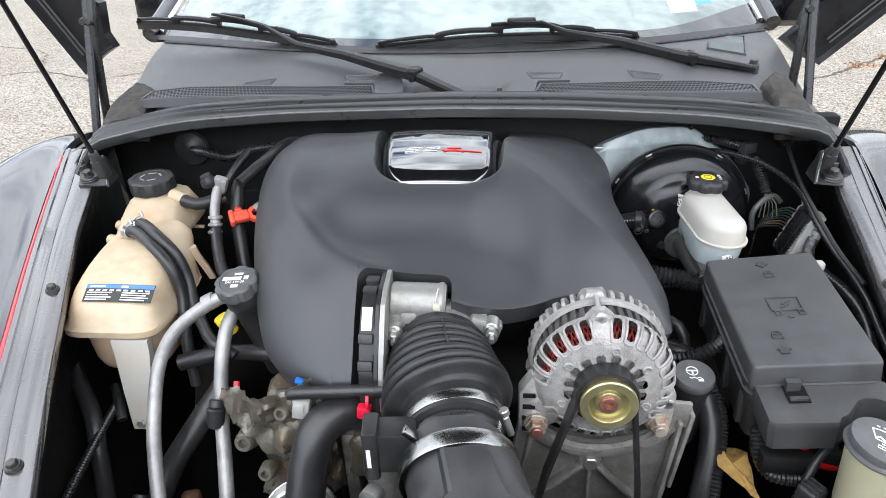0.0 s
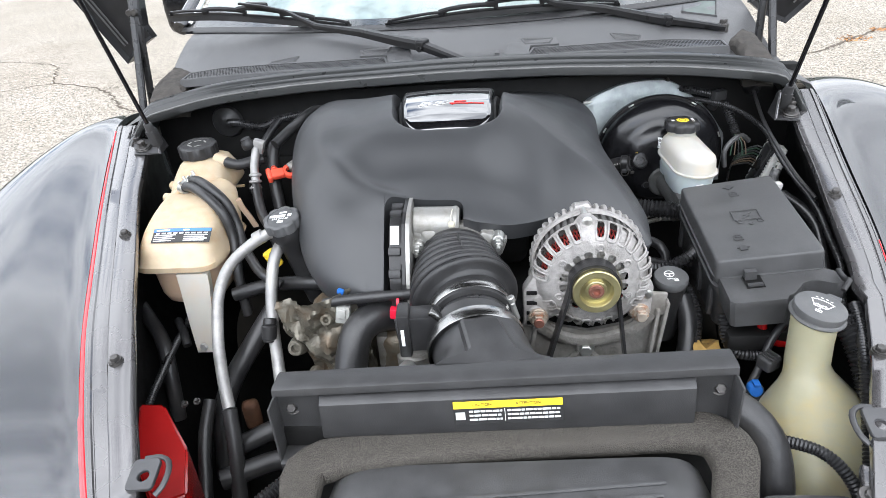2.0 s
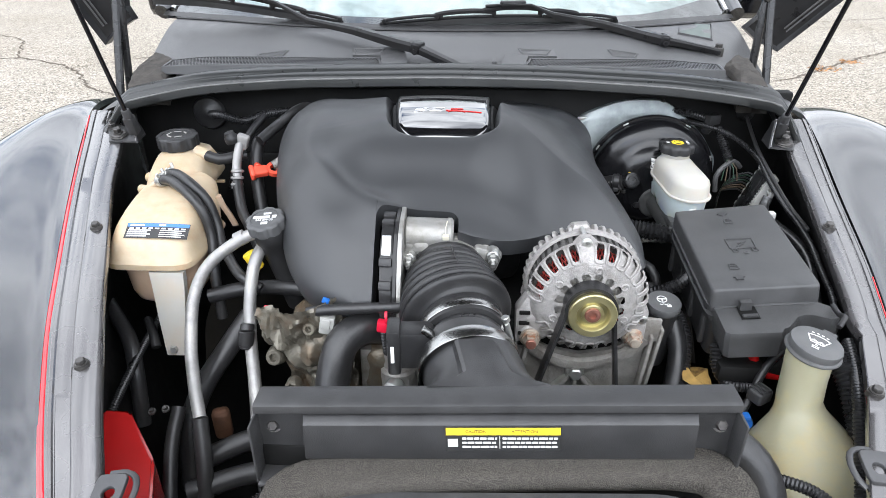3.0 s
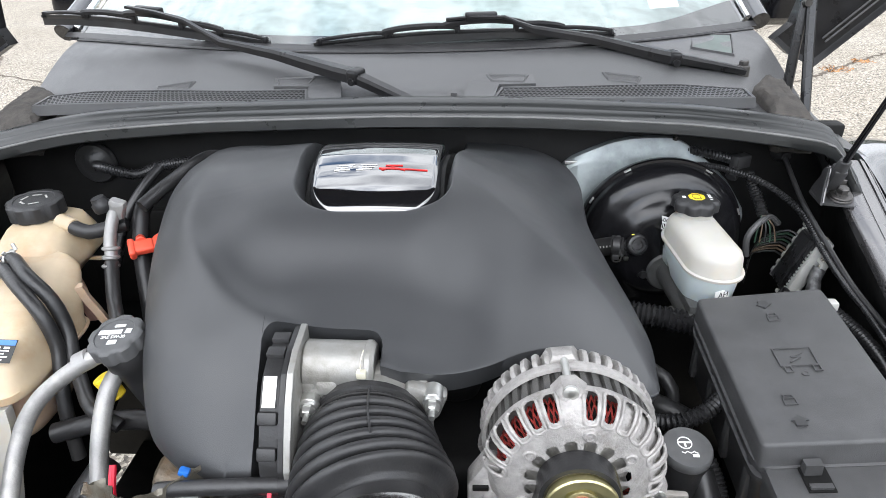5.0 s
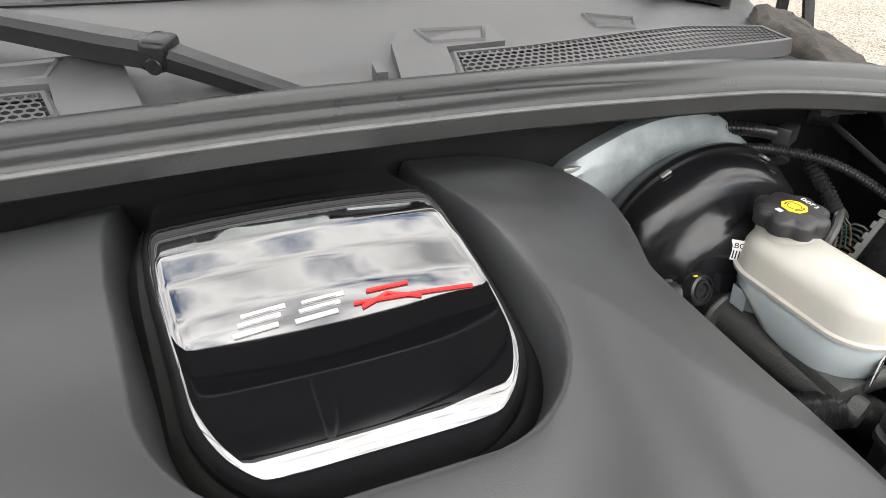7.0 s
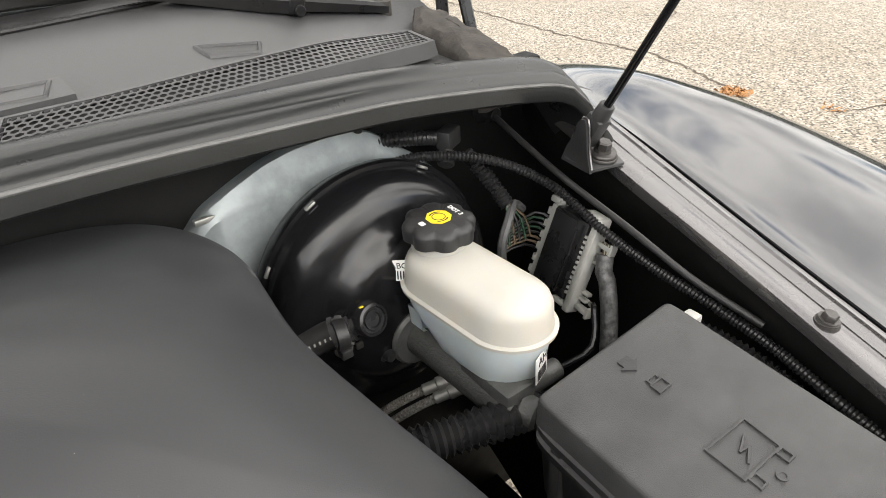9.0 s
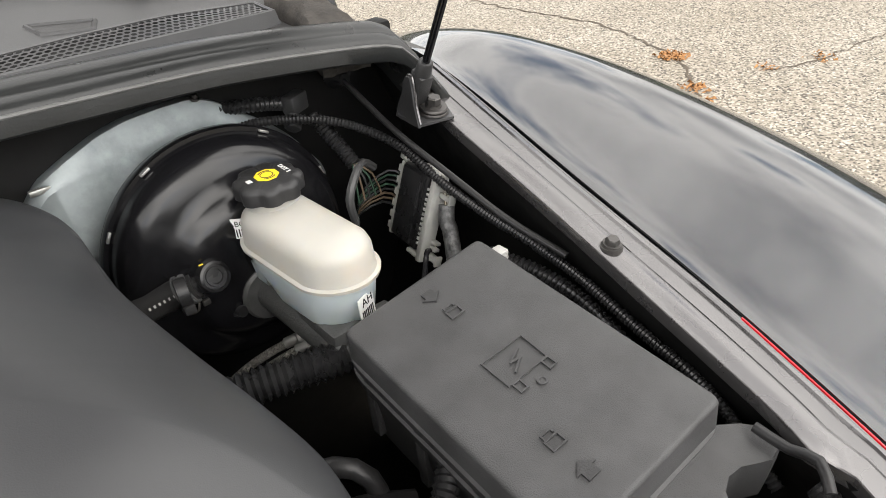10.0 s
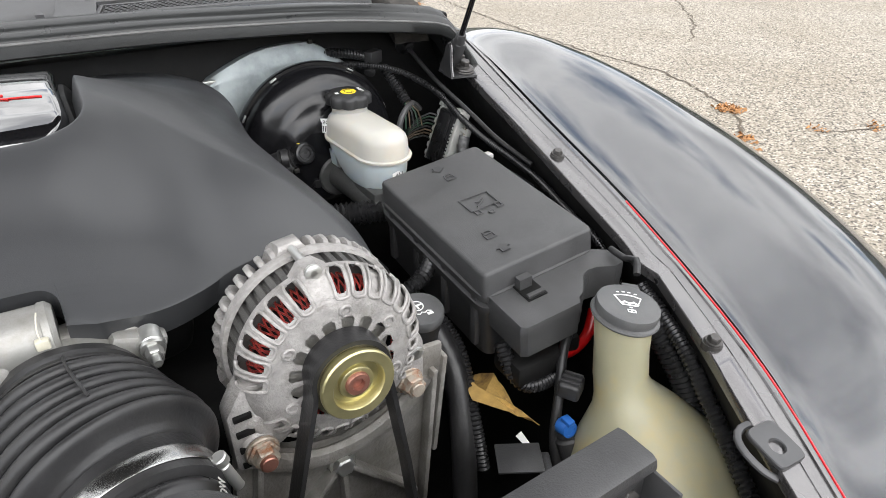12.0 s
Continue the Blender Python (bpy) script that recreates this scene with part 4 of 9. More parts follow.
for feet in ((((0.706, 1.40, 1.10), (0.712, 1.42, 1.26), (0.735, 1.46, 1.42)), ((0.731, 1.36, 1.08), (0.722, 1.42, 1.288), (0.722, 1.46, 1.44))),
             (((-0.727, 1.238, 1.06), (-0.719, 1.304, 1.281), (-0.712, 1.35, 1.45)), ((-0.722, 1.285, 1.09), (-0.708, 1.304, 1.281), (-0.700, 1.35, 1.45)))):
    for p0, p1, p2 in feet:
        b = nbm()
        rows = []
        for c in smooth_path([p0, p1, p2], 0.03):
            rows.append([c + Vector((dx, dy, 0)) for dx, dy in ((-0.0085, 0.002), (-0.0085, -0.003), (-0.005, -0.006), (0.005, -0.006), (0.0085, -0.003), (0.0085, 0.002))])
        loft(b, rows)
        arm = part("hinge_arm", b, CONDUIT, hood, "black steel hinge arm", 30)
        b = nbm()
        rod(b, Vector(p1) + Vector((0, -0.004, 0.02)), Vector(p1) + Vector((0, -0.014, 0.02)), 0.008, 0.007, 14, 0.001)
        part("hinge_pin", b, DARKBOLT, arm)


def strut(base, d, name="gas_strut"):
    base, d = Vector(base), Vector(d).normalized()
    st = thing(name, base, "slim black gas strut holding the hood up", "gas strut", "hood struts")
    b = nbm()
    box(b, base + d * 0.014, (0.020, 0.018, 0.040), d.to_track_quat("Z", "X").to_matrix(), 0.003)
    rod(b, base + d * 0.030, base + d * 0.050, 0.0095, 0.0080, 16, 0.0015)
    part("socket", b, PLASTIC, st)
    b = nbm()
    rod(b, base + d * 0.045, base + d * 0.34, 0.0042, None, 12)
    part("piston_rod", b, GLOSSBLACK, st)
    b = nbm()
    rod(b, base + d * 0.33, base + d * 1.15, 0.0095, None, 16, 0.002)
    part("cylinder", b, GLOSSBLACK, st)


strut((0.660, 1.104, 1.072), (-0.05, -0.50, 0.865))
strut((-0.611, 1.062, 1.072), (-0.01, -0.33, 0.945))


def strut_mount(sd, bolt_at, nut_at, leaf):
    """Bent bracket on the rail that carries the foot of a strut: a foot under the bolts and an upright tab."""
    x, y = bolt_at
    z = rail_z(y) + 0.003
    br = thing("strut_bracket", (x, y, z), "black steel strut bracket bolted to the fender rail", "bracket", "strut brackets")
    lx, ly = leaf
    tilt = Matrix.Rotation(math.atan(0.2), 3, "X")
    b = nbm()
    foot = [(lx - sd * 0.001, ly - 0.014), (x + sd * 0.012, y - 0.021), (x + sd * 0.018, y - 0.006), (nut_at[0] + sd * 0.012, nut_at[1] + 0.004), (nut_at[0] - sd * 0.004, nut_at[1] + 0.014), (lx - sd * 0.001, ly + 0.020)]
    loft(b, [[Vector((px, py, rail_z(py) + h)) for px, py in foot] for h in (0.0015, 0.0045)])
    part("base_plate", b, LATCH, br, "dusty steel foot", 30)
    b = nbm()
    prof = [(-0.016, 0.0), (0.024, 0.004), (0.020, 0.018), (0.012, 0.034), (0.010, 0.046), (0.006, 0.051), (0.001, 0.051), (-0.002, 0.046), (-0.008, 0.020)]
    loft(b, [[Vector((lx + dx + sd * 0.006 * pz / 0.05, ly + py, rail_z(ly) - 0.001 + pz)) for py, pz in prof] for dx in (-0.0017, 0.0017)])
    part("upright", b, RUBBER, br, "bent black upright tab", 30)
    b = nbm()
    ed = [Vector((lx + sd * 0.0022 + sd * 0.006 * pz / 0.05, ly + py, rail_z(ly) + pz)) for py, pz in ((-0.015, 0.002), (-0.008, 0.020), (-0.002, 0.046), (0.002, 0.051), (0.007, 0.050))]
    tube(b, ed, 0.0016, 6, 0.005)
    part("folded_edge", b, RAILPAINT, br)
    b = nbm()
    c = Vector((x, y, z + 0.002))
    rod(b, c, c + tilt @ Vector((0, 0, 0.0030)), 0.0175, 0.0172, 28, 0.0006)
    rod(b, c + tilt @ Vector((0, 0, 0.0036)), c + tilt @ Vector((0, 0, 0.0064)), 0.0160, 0.0155, 28, 0.0006)
    part("washer", b, DARKBOLT, br, "stacked dull washers")
    b = nbm()
    bolt(b, c + tilt @ Vector((0, 0, 0.0062)), tilt @ Vector((0, 0, 1)), 0.0078, 0.0095, 0.010)
    part("bolt", b, DARKBOLT, br, "dull bolt")
    b = nbm()
    n_ = Vector((*nut_at, rail_z(nut_at[1]) + 0.0045))
    bolt(b, n_, tilt @ Vector((0, 0, 1)), 0.0075, 0.0115, 0.010)
    rod(b, n_ + Vector((0, 0, 0.008)), n_ + Vector((0, -0.002, 0.018)), 0.004, None, 12, 0.0008)
    part("nut", b, DARKBOLT, br)


strut_mount(1, (0.672, 1.093), (0.688, 1.128), (0.640, 1.094))
strut_mount(-1, (-0.660, 1.088), (-0.688, 1.120), (-0.614, 1.082))


# ---- wipers ----
def wiper(pivot, joint, bend, hook, tip, blade, nut=True):
    w = thing("windshield_wiper", pivot, "black windshield wiper parked at the glass base", "wiper", "windshield wipers")
    p, j, k = Vector(pivot), Vector(joint), Vector(bend)
    hk, tp = Vector(hook), Vector(tip)

    def bar(stops, name, mtl, parent, label=""):
        bb = nbm()
        pts = [q[0] for q in stops]
        rows = []
        for i, (c, ww, hh) in enumerate(stops):
            d = pts[min(i + 1, len(pts) - 1)] - pts[max(i - 1, 0)]
            side = Vector((0, 0, 1)).cross(d).normalized()
            up = d.cross(side).normalized()
            up = up if up.z > 0 else -up
            rows.append([c + side * sx * ww + up * sz * hh for sx, sz in ((-1, -1), (1, -1), (1, 0.35), (0.72, 1), (-0.72, 1), (-1, 0.35))])
        loft(bb, rows)
        return part(name, bb, mtl, parent, label, 25)
    bar([(p, 0.0125, 0.006), (p.lerp(j, 0.5), 0.0125, 0.007), (p.lerp(j, 0.93), 0.0135, 0.008)], "arm_head", WIPERBLACK, w)
    bar([(j, 0.0150, 0.010), (j.lerp(k, 0.12), 0.0150, 0.010), (j.lerp(k, 0.55) + Vector((0, 0, 0.004)), 0.0105, 0.008), (k, 0.0068, 0.006), (k.lerp(hk, 0.5), 0.0060, 0.0035), (hk, 0.0060, 0.003), (hk.lerp(tp, 0.5) + Vector((0, 0, 0.003)), 0.0055, 0.0025), (tp, 0.0055, 0.0025)], "arm", WIPERBLACK, w, "tapered black arm with a hooked end")
    b = nbm()
    dj = (k - j).normalized()
    sd = Vector((0, 0, 1)).cross(dj).normalized()
    box(b, j - dj * 0.004, (0.022, 0.034, 0.025), dj.to_track_quat("X", "Z").to_matrix(), 0.006, 3)
    rod(b, j - dj * 0.006 - sd * 0.020 + Vector((0, 0, -0.006)), j - dj * 0.006 + sd * 0.020 + Vector((0, 0, -0.006)), 0.0065, None, 16, 0.001)
    part("hinge_knuckle", b, WIPERBLACK, w)
    if nut:
        b = nbm()
        rod(b, p + Vector((0, 0, -0.04)), p + Vector((0, 0, 0.010)), 0.013, 0.012, 20, 0.002)
        lathe(b, [(0.009, 0.010), (0.009, 0.017), (0.007, 0.019), (0.0, 0.019)], Matrix.Translation(p), 6)
        part("pivot", b, DARKBOLT, w, "dull steel pivot nut")
    path = smooth_path([Vector(v) for v in blade], 0.012)
    n = len(path) - 1

    def on_blade(f, up=0.0):
        x = min(max(f, 0.0), 1.0) * n
        a = min(int(x), n - 1)
        return path[a].lerp(path[a + 1], x - a) + Vector((0, -0.25 * up, up))

    def lever(f0, f1, low, rise, wd, ht, nm, parent):
        bb = nbm()
        rows = []
        for g in range(15):
            u = g / 14
            c = on_blade(f0 + (f1 - f0) * u, low + rise * math.sin(math.pi * u) ** 0.6)
            k2 = wd * (0.65 + 0.35 * math.sin(math.pi * u))
            rows.append([c + Vector((0, dy * k2, dz * ht)) for dy, dz in ((-1, -1), (-1, 0.2), (-0.6, 1.0), (0.6, 1.0), (1, 0.2), (1, -1))])
        loft(bb, rows)
        return part(nm, bb, WIPERBLACK, parent, "", 25)
    b = nbm()
    loft(b, [[c + Vector((0, dy, dz)) for dy, dz in ((-0.0045, 0.004), (0.0045, 0.004), (0.0045, 0.0005), (0.0015, -0.003), (0.0022, -0.016), (-0.0022, -0.016), (-0.0015, -0.003), (-0.0045, 0.0005))] for c in path])
    bl = part("rubber_strip", b, RUBBER, w, "thin rubber blade strip")
    ml = lever(0.43, 0.70, 0.013, 0.008, 0.0085, 0.0055, "main_lever", w)
    for f0, f1, low, rise, wd, ht in ((0.23, 0.49, 0.009, 0.005, 0.0075, 0.0050), (0.66, 0.83, 0.009, 0.005, 0.0075, 0.0050), (0.01, 0.27, 0.006, 0.004, 0.0055, 0.0032), (0.80, 0.995, 0.006, 0.004, 0.0055, 0.0032)):
        sl = lever(f0, f1, low, rise, wd, ht, "side_lever", w)
        for f in (f0 + 0.012, f1 - 0.012):
            bb = nbm()
            box(bb, on_blade(f, 0.005), (0.008, 0.013, 0.012), None, 0.0015)
            part("claw", bb, WIPERBLACK, sl)
    b = nbm()
    c = on_blade(0.555, 0.026)
    box(b, c, (0.060, 0.016, 0.018), (path[-1] - path[0]).to_track_quat("X", "Z").to_matrix(), 0.004, 2)
    part("blade_clip", b, WIPERBLACK, ml)


wiper((0.636, 1.440, 1.158), (0.494, 1.411, 1.190), (0.241, 1.43, 1.240), (0.193, 1.44, 1.259), (0.085, 1.44, 1.257), [(-0.163, 1.435, 1.216), (0.006, 1.44, 1.230), (0.11, 1.448, 1.233), (0.20, 1.455, 1.233), (0.30, 1.465, 1.228), (0.400, 1.475, 1.220)])
wiper((0.074, 1.224, 1.146), (-0.065, 1.282, 1.194), (-0.325, 1.40, 1.229), (-0.408, 1.45, 1.260), (-0.540, 1.50, 1.280), [(-0.778, 1.60, 1.250), (-0.665, 1.555, 1.254), (-0.56, 1.525, 1.250), (-0.40, 1.482, 1.236), (-0.252, 1.455, 1.216)], nut=False)

# ---- engine block and front casting, low in the bay ----
block = thing("engine", (0.03, 0.95, 0.38), "grimy cast aluminium engine below its black cover", "engine")
b = nbm()
box(b, (0.04, 0.98, 0.62), (0.40, 0.46, 0.46), None, 0.03, 3)
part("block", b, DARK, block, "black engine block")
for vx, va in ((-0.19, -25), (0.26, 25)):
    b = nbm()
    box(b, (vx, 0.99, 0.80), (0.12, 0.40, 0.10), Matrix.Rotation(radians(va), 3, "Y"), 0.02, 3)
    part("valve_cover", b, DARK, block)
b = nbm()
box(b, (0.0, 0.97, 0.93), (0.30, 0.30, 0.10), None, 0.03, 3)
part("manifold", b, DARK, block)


b = nbm()
box(b, (-0.155, 0.715, 0.80), (0.16, 0.06, 0.18), Matrix.Rotation(radians(8), 3, "Y"), 0.02, 3)
rod(b, (-0.150, 0.69, 0.80), (-0.152, 0.655, 0.80), 0.030, 0.026, 24, 0.004)
box(b, (-0.075, 0.66, 0.83), (0.05, 0.05, 0.08), None, 0.016, 3)
bmesh.ops.subdivide_edges(b, edges=[e for e in b.edges if e.calc_length() > 0.02], cuts=2, use_grid_fill=True)
for v in b.verts:
    v.co += 0.006 * noise.noise_vector(v.co * 55)
part("front_casting", b, PALEFOIL, block, "oily cast aluminium front casting")
b = nbm()
rows = []
for i in range(31):
    u = i / 30
    row = []
    for k in range(45):
        v = k / 44
        x = -0.256 + 0.118 * u + 0.028 * v - 0.014 * math.sin(v * 7.0) * (1 - u)
        z = 0.940 - 0.205 * v + 0.012 * u
        q = Vector((x * 26, z * 20, 0.3))
        ridge = max(0.0, 1 - abs((x + 0.215) * 0.8 + (z - 0.86) * 0.6) / 0.012)
        fold = 0.020 * noise.noise(q * 1.5) + 0.011 * abs(noise.noise(q * 3.1 + Vector((4, 1, 0)))) + 0.004 * noise.noise(q * 8.0) + 0.007 * ridge
        row.append(Vector((x, 0.660 - fold - 0.030 * math.sin(math.pi * u) + 0.012 * v, z)))
    rows.append(row)
loft(b, rows, cap=False, closed=False)
bmesh.ops.solidify(b, geom=b.faces[:], thickness=0.0015)
cov = part("timing_cover", b, PALEFOIL, block, "oily pale cast front cover")
for bx, bz, r in ((-0.236, 0.850, 0.013), (-0.176, 0.905, 0.010), (-0.215, 0.792, 0.011)):
    b = nbm()
    lathe(b, [(r * 1.25, 0.0), (r * 1.1, 0.010), (r, 0.016), (r * 0.86, 0.018), (r * 0.5, 0.018), (r * 0.45, 0.010), (0, 0.010)], axis((bx, 0.648, bz), (-0.1, -1, 0.35)), 22)
    part("cast_boss", b, PALEFOIL, cov)
b = nbm()
lathe(b, [(0, 0), (0.05, 0), (0.052, 0.008), (0.052, 0.035), (0.046, 0.042), (0.03, 0.044), (0.0, 0.044)], axis((-0.165, 0.62, 0.735), (0.1, -0.75, 0.55)), 32)
part("housing_neck", b, STEEL, block, "machined thermostat housing")
b = nbm()
lathe(b, [(0.03, 0), (0.042, 0), (0.042, 0.006), (0.03, 0.008)], axis((-0.161, 0.588, 0.759), (0.1, -0.75, 0.55)), 32)
part("housing_ring", b, RUBBER, block)
b = nbm()
lathe(b, [(0.0525, 0.012), (0.0545, 0.012), (0.0545, 0.026), (0.0525, 0.026)], axis((-0.165, 0.62, 0.735), (0.1, -0.75, 0.55)), 40)
box(b, (-0.165, 0.595, 0.812), (0.014, 0.018, 0.010), Matrix.Rotation(radians(30), 3, "X"), 0.002)
part("hose_clamp", b, BAND, block, "dull steel hose clamp")
b = nbm()
box(b, (-0.045, 0.655, 0.80), (0.055, 0.05, 0.15), Matrix.Rotation(radians(4), 3, "Y"), 0.012, 3)
box(b, (-0.095, 0.66, 0.80), (0.02, 0.04, 0.14), None, 0.006, 2)
rod(b, (-0.045, 0.64, 0.84), (-0.045, 0.625, 0.76), 0.028, 0.024, 24, 0.004)
part("pump_body", b, DIRTYAL, block, "cast water pump body")
for x, y, z, m in ((-0.152, 0.652, 0.950, BLUEPLUG), (-0.118, 0.662, 0.947, BLUEPLUG)):
    b = nbm()
    box(b, (x, y, z), (0.011, 0.009, 0.007), Matrix.Rotation(radians(20), 3, "Y"), 0.002)
    part("connector", b, m, block, "blue electrical connector")
b = nbm()
box(b, (-0.150, 0.640, 0.917), (0.022, 0.016, 0.030), Matrix.Rotation(radians(10), 3, "Y"), 0.002)
box(b, (-0.150, 0.632, 0.921), (0.012, 0.006, 0.016), Matrix.Rotation(radians(10), 3, "Y"), 0.0015)
part("connector", b, GREYPLUG, block, "grey electrical connector")
b = nbm()
box(b, (-0.138, 0.615, 0.845), (0.02, 0.012, 0.022), Matrix.Rotation(radians(30), 3, "Z"), 0.002)
tube(b, [(-0.138, 0.613, 0.835), (-0.125, 0.61, 0.82), (-0.118, 0.615, 0.84), (-0.13, 0.62, 0.86)], 0.0035, 8, 0.005)
part("connector", b, PLASTIC, block, "black electrical connector")
b = nbm()
tube(b, [(-0.262, 0.70, 0.905), (-0.258, 0.68, 0.885), (-0.255, 0.67, 0.86)], 0.0042, 8)
part("red_lead", b, REDPLUG, block, "red cable")

# ---- engine cover ----
EDGE = [(-0.13, 1.25, 1.084), (-0.22, 1.232, 1.076), (-0.285, 1.185, 1.065), (-0.312, 1.13, 1.055), (-0.318, 1.05, 1.03), (-0.303, 0.96, 1.008), (-0.285, 0.89, 0.992), (-0.262, 0.82, 0.972),
        (-0.240, 0.76, 0.955), (-0.211, 0.705, 0.947), (-0.175, 0.672, 0.942), (-0.13, 0.655, 0.942), (-0.078, 0.649, 0.950), (-0.035, 0.665, 0.972), (0.0, 0.69, 1.008), (0.035, 0.710, 1.038), (0.064, 0.709, 1.034),
        (0.109, 0.722, 1.020), (0.15, 0.745, 1.012), (0.19, 0.780, 1.003), (0.23, 0.802, 0.994), (0.27, 0.810, 0.979), (0.31, 0.798, 0.955), (0.337, 0.786, 0.938), (0.352, 0.790, 0.940), (0.355, 0.815, 0.946), (0.357, 0.86, 0.956),
        (0.346, 0.92, 0.970), (0.327, 1.0, 0.988), (0.309, 1.09, 1.01), (0.298, 1.16, 1.058), (0.24, 1.225, 1.08), (0.12, 1.25, 1.086)]
RIMLINE = np.array([tuple(p) for p in smooth_path(EDGE + EDGE[:1], 0.008)])
CT = [(0.64, 0.955), (0.67, 0.990), (0.70, 1.024), (0.745, 1.057), (0.78, 1.063), (0.81, 1.070), (0.835, 1.086), (0.86, 1.109), (0.885, 1.125), (0.93, 1.139), (0.97, 1.145), (1.03, 1.145), (1.10, 1.135), (1.17, 1.117), (1.21, 1.10), (1.25, 1.08)]
LT = [(0.64, 0.975), (0.70, 1.030), (0.75, 1.060), (0.80, 1.079), (0.85, 1.096), (0.90, 1.110), (0.95, 1.124), (1.03, 1.132), (1.10, 1.126), (1.17, 1.112), (1.25, 1.08)]
RT = [(0.70, 1.008), (0.75, 1.036), (0.80, 1.060), (0.85, 1.085), (0.90, 1.105), (0.95, 1.121), (1.03, 1.131), (1.10, 1.125), (1.17, 1.112), (1.25, 1.08)]


def rim_side(x, y):
    if y > 1.14:
        return 0
    if x < -0.11:
        return 1
    return 3 if x > 0.345 or (x > 0.29 and y > 0.84) else 2


RIM_A, RIM_C = RIMLINE[:-1], RIMLINE[1:]
RIM_SIDE = np.array([rim_side(*((a + c) / 2)[:2]) for a, c in zip(RIM_A, RIM_C)])


def rim_near(x, y):
    """Softened distance to the cover's outline and the height of its edge there."""
    p = np.array((x, y))
    ab = (RIM_C - RIM_A)[:, :2]
    t = np.clip(((p - RIM_A[:, :2]) * ab).sum(1) / np.maximum((ab * ab).sum(1), 1e-12), 0, 1)
    q = RIM_A + (RIM_C - RIM_A) * t[:, None]
    d = np.sqrt(((q[:, :2] - p) ** 2).sum(1))
    near, edge = [], []
    for n in range(4):
        m = RIM_SIDE == n
        dm, zm = d[m], q[m, 2]
        w = np.exp(-((dm - dm.min()) / (0.008 + 0.35 * dm.min())) ** 2)
        near.append(dm.min())
        edge.append((zm * w).sum() / w.sum())
    near, edge = np.array(near), np.array(edge)
    tau = 0.006 + 0.16 * near.min()
    w = np.exp(-(near - near.min()) / tau)
    return max(0.0, float(near.min() - tau * math.log(w.sum()) * 0.6)), float((edge * w).sum() / w.sum())


def rim_cut(x):
    """Front and rear of the outline at one x."""
    ys = []
    for a, c in zip(RIMLINE[:-1], RIMLINE[1:]):
        if (a[0] - x) * (c[0] - x) <= 0 and abs(a[0] - c[0]) > 1e-9:
            ys.append(a[1] + (c[1] - a[1]) * (x - a[0]) / (c[0] - a[0]))
    return min(ys), max(ys)


def badge_mid(y):
    return 0.0105 - 0.0055 * ease(0.93, 1.06, y)


def recess_in(x, y):
    """1 inside the trough that holds the badge, 0 outside."""
    hw = 0.093 + 0.020 * ease(0.93, 1.20, y)
    dx = hw - abs(x - badge_mid(y))
    dy = y - 0.898
    rc = 0.058
    if dx < rc and dy < rc:
        e = rc - math.hypot(rc - dx, rc - dy)
    else:
        e = min(dx, dy)
    return ease(-0.008, 0.0045, e)


def cover_z(x, y, flat=False):
    z = soft(CT, y, 0.014)
    if x < 0:
        w = ease(-0.085, -0.19, x)
        z = z + (soft(LT, y, 0.03) - z) * w
    else:
        w = ease(0.10, 0.21, x)
        z = z + (soft(RT, y, 0.03) - z) * w
    # shoulders of the plateau
    sh = ease(0.11, 0.24, abs(x) - 0.09 * ease(0.86, 1.05, y))
    z -= 0.014 * sh * ease(0.82, 0.92, y) * ease(1.10, 0.95, y)
    # terrace on one side, a soft ridge on the other
    r = math.hypot(x - 0.02, y - 1.0)
    z += 0.008 * math.exp(-((r - 0.258) / 0.020) ** 2) * ease(0.0, -0.10, x) * ease(1.02, 0.90, y)
    z -= 0.003 * math.exp(-((r - 0.300) / 0.024) ** 2) * ease(-0.06, -0.13, x) * ease(0.98, 0.88, y)
    z += 0.013 * math.exp(-((x - 0.172) / 0.024) ** 2) * math.exp(-((y - 0.82) / 0.06) ** 2)
    z -= 0.009 * math.exp(-((x - 0.112) / 0.034) ** 2) * math.exp(-((y - 0.825) / 0.05) ** 2)
    z += 0.012 * math.exp(-((x - 0.265) / 0.05) ** 2) * math.exp(-((y - 0.88) / 0.05) ** 2)
    z -= 0.006 * math.exp(-((x + 0.268) / 0.016) ** 2) * math.exp(-((y - 0.82) / 0.035) ** 2)
    d, ze = rim_near(x, y)
    w = ease(0.0, 0.14, x)
    R = 0.115 + 0.085 * w - (0.075 * (1 - w)) * ease(1.08, 1.2, y)
    q = 2.1 - 0.75 * w
    k = min(1.0, d / R)
    z = min(z, ze + (z - ze) * (1 - (1 - k) ** q) ** (1 / q)) if z > ze else z + (ze - z) * (1 - ease(0.0, 0.5, k))
    if not flat:
        z -= 0.032 * recess_in(x, y)
    return z


cover = thing("engine_cover", (0.0, 0.98, 0.9), "large matt black moulded engine cover with a gloss badge", "engine cover")
XA, XB = float(RIMLINE[:, 0].min()) + 2e-5, float(RIMLINE[:, 0].max()) - 2e-5
NL, NR = -0.0830, 0.0430
xs = sorted([(XA + XB) / 2 - (XB - XA) / 2 * math.cos(math.pi * i / 260) for i in range(261)] + [NL - 0.0004, NL, NL + 0.001, NL + 0.003, NL + 0.006, NL + 0.010, NR - 0.010, NR - 0.006, NR - 0.003, NR - 0.001, NR, NR + 0.0004] + [sg * (0.072 + 0.0012 * i) + 0.0073 for sg in (-1, 1) for i in range(42)])
NV = 164
b = nbm()
grid = []
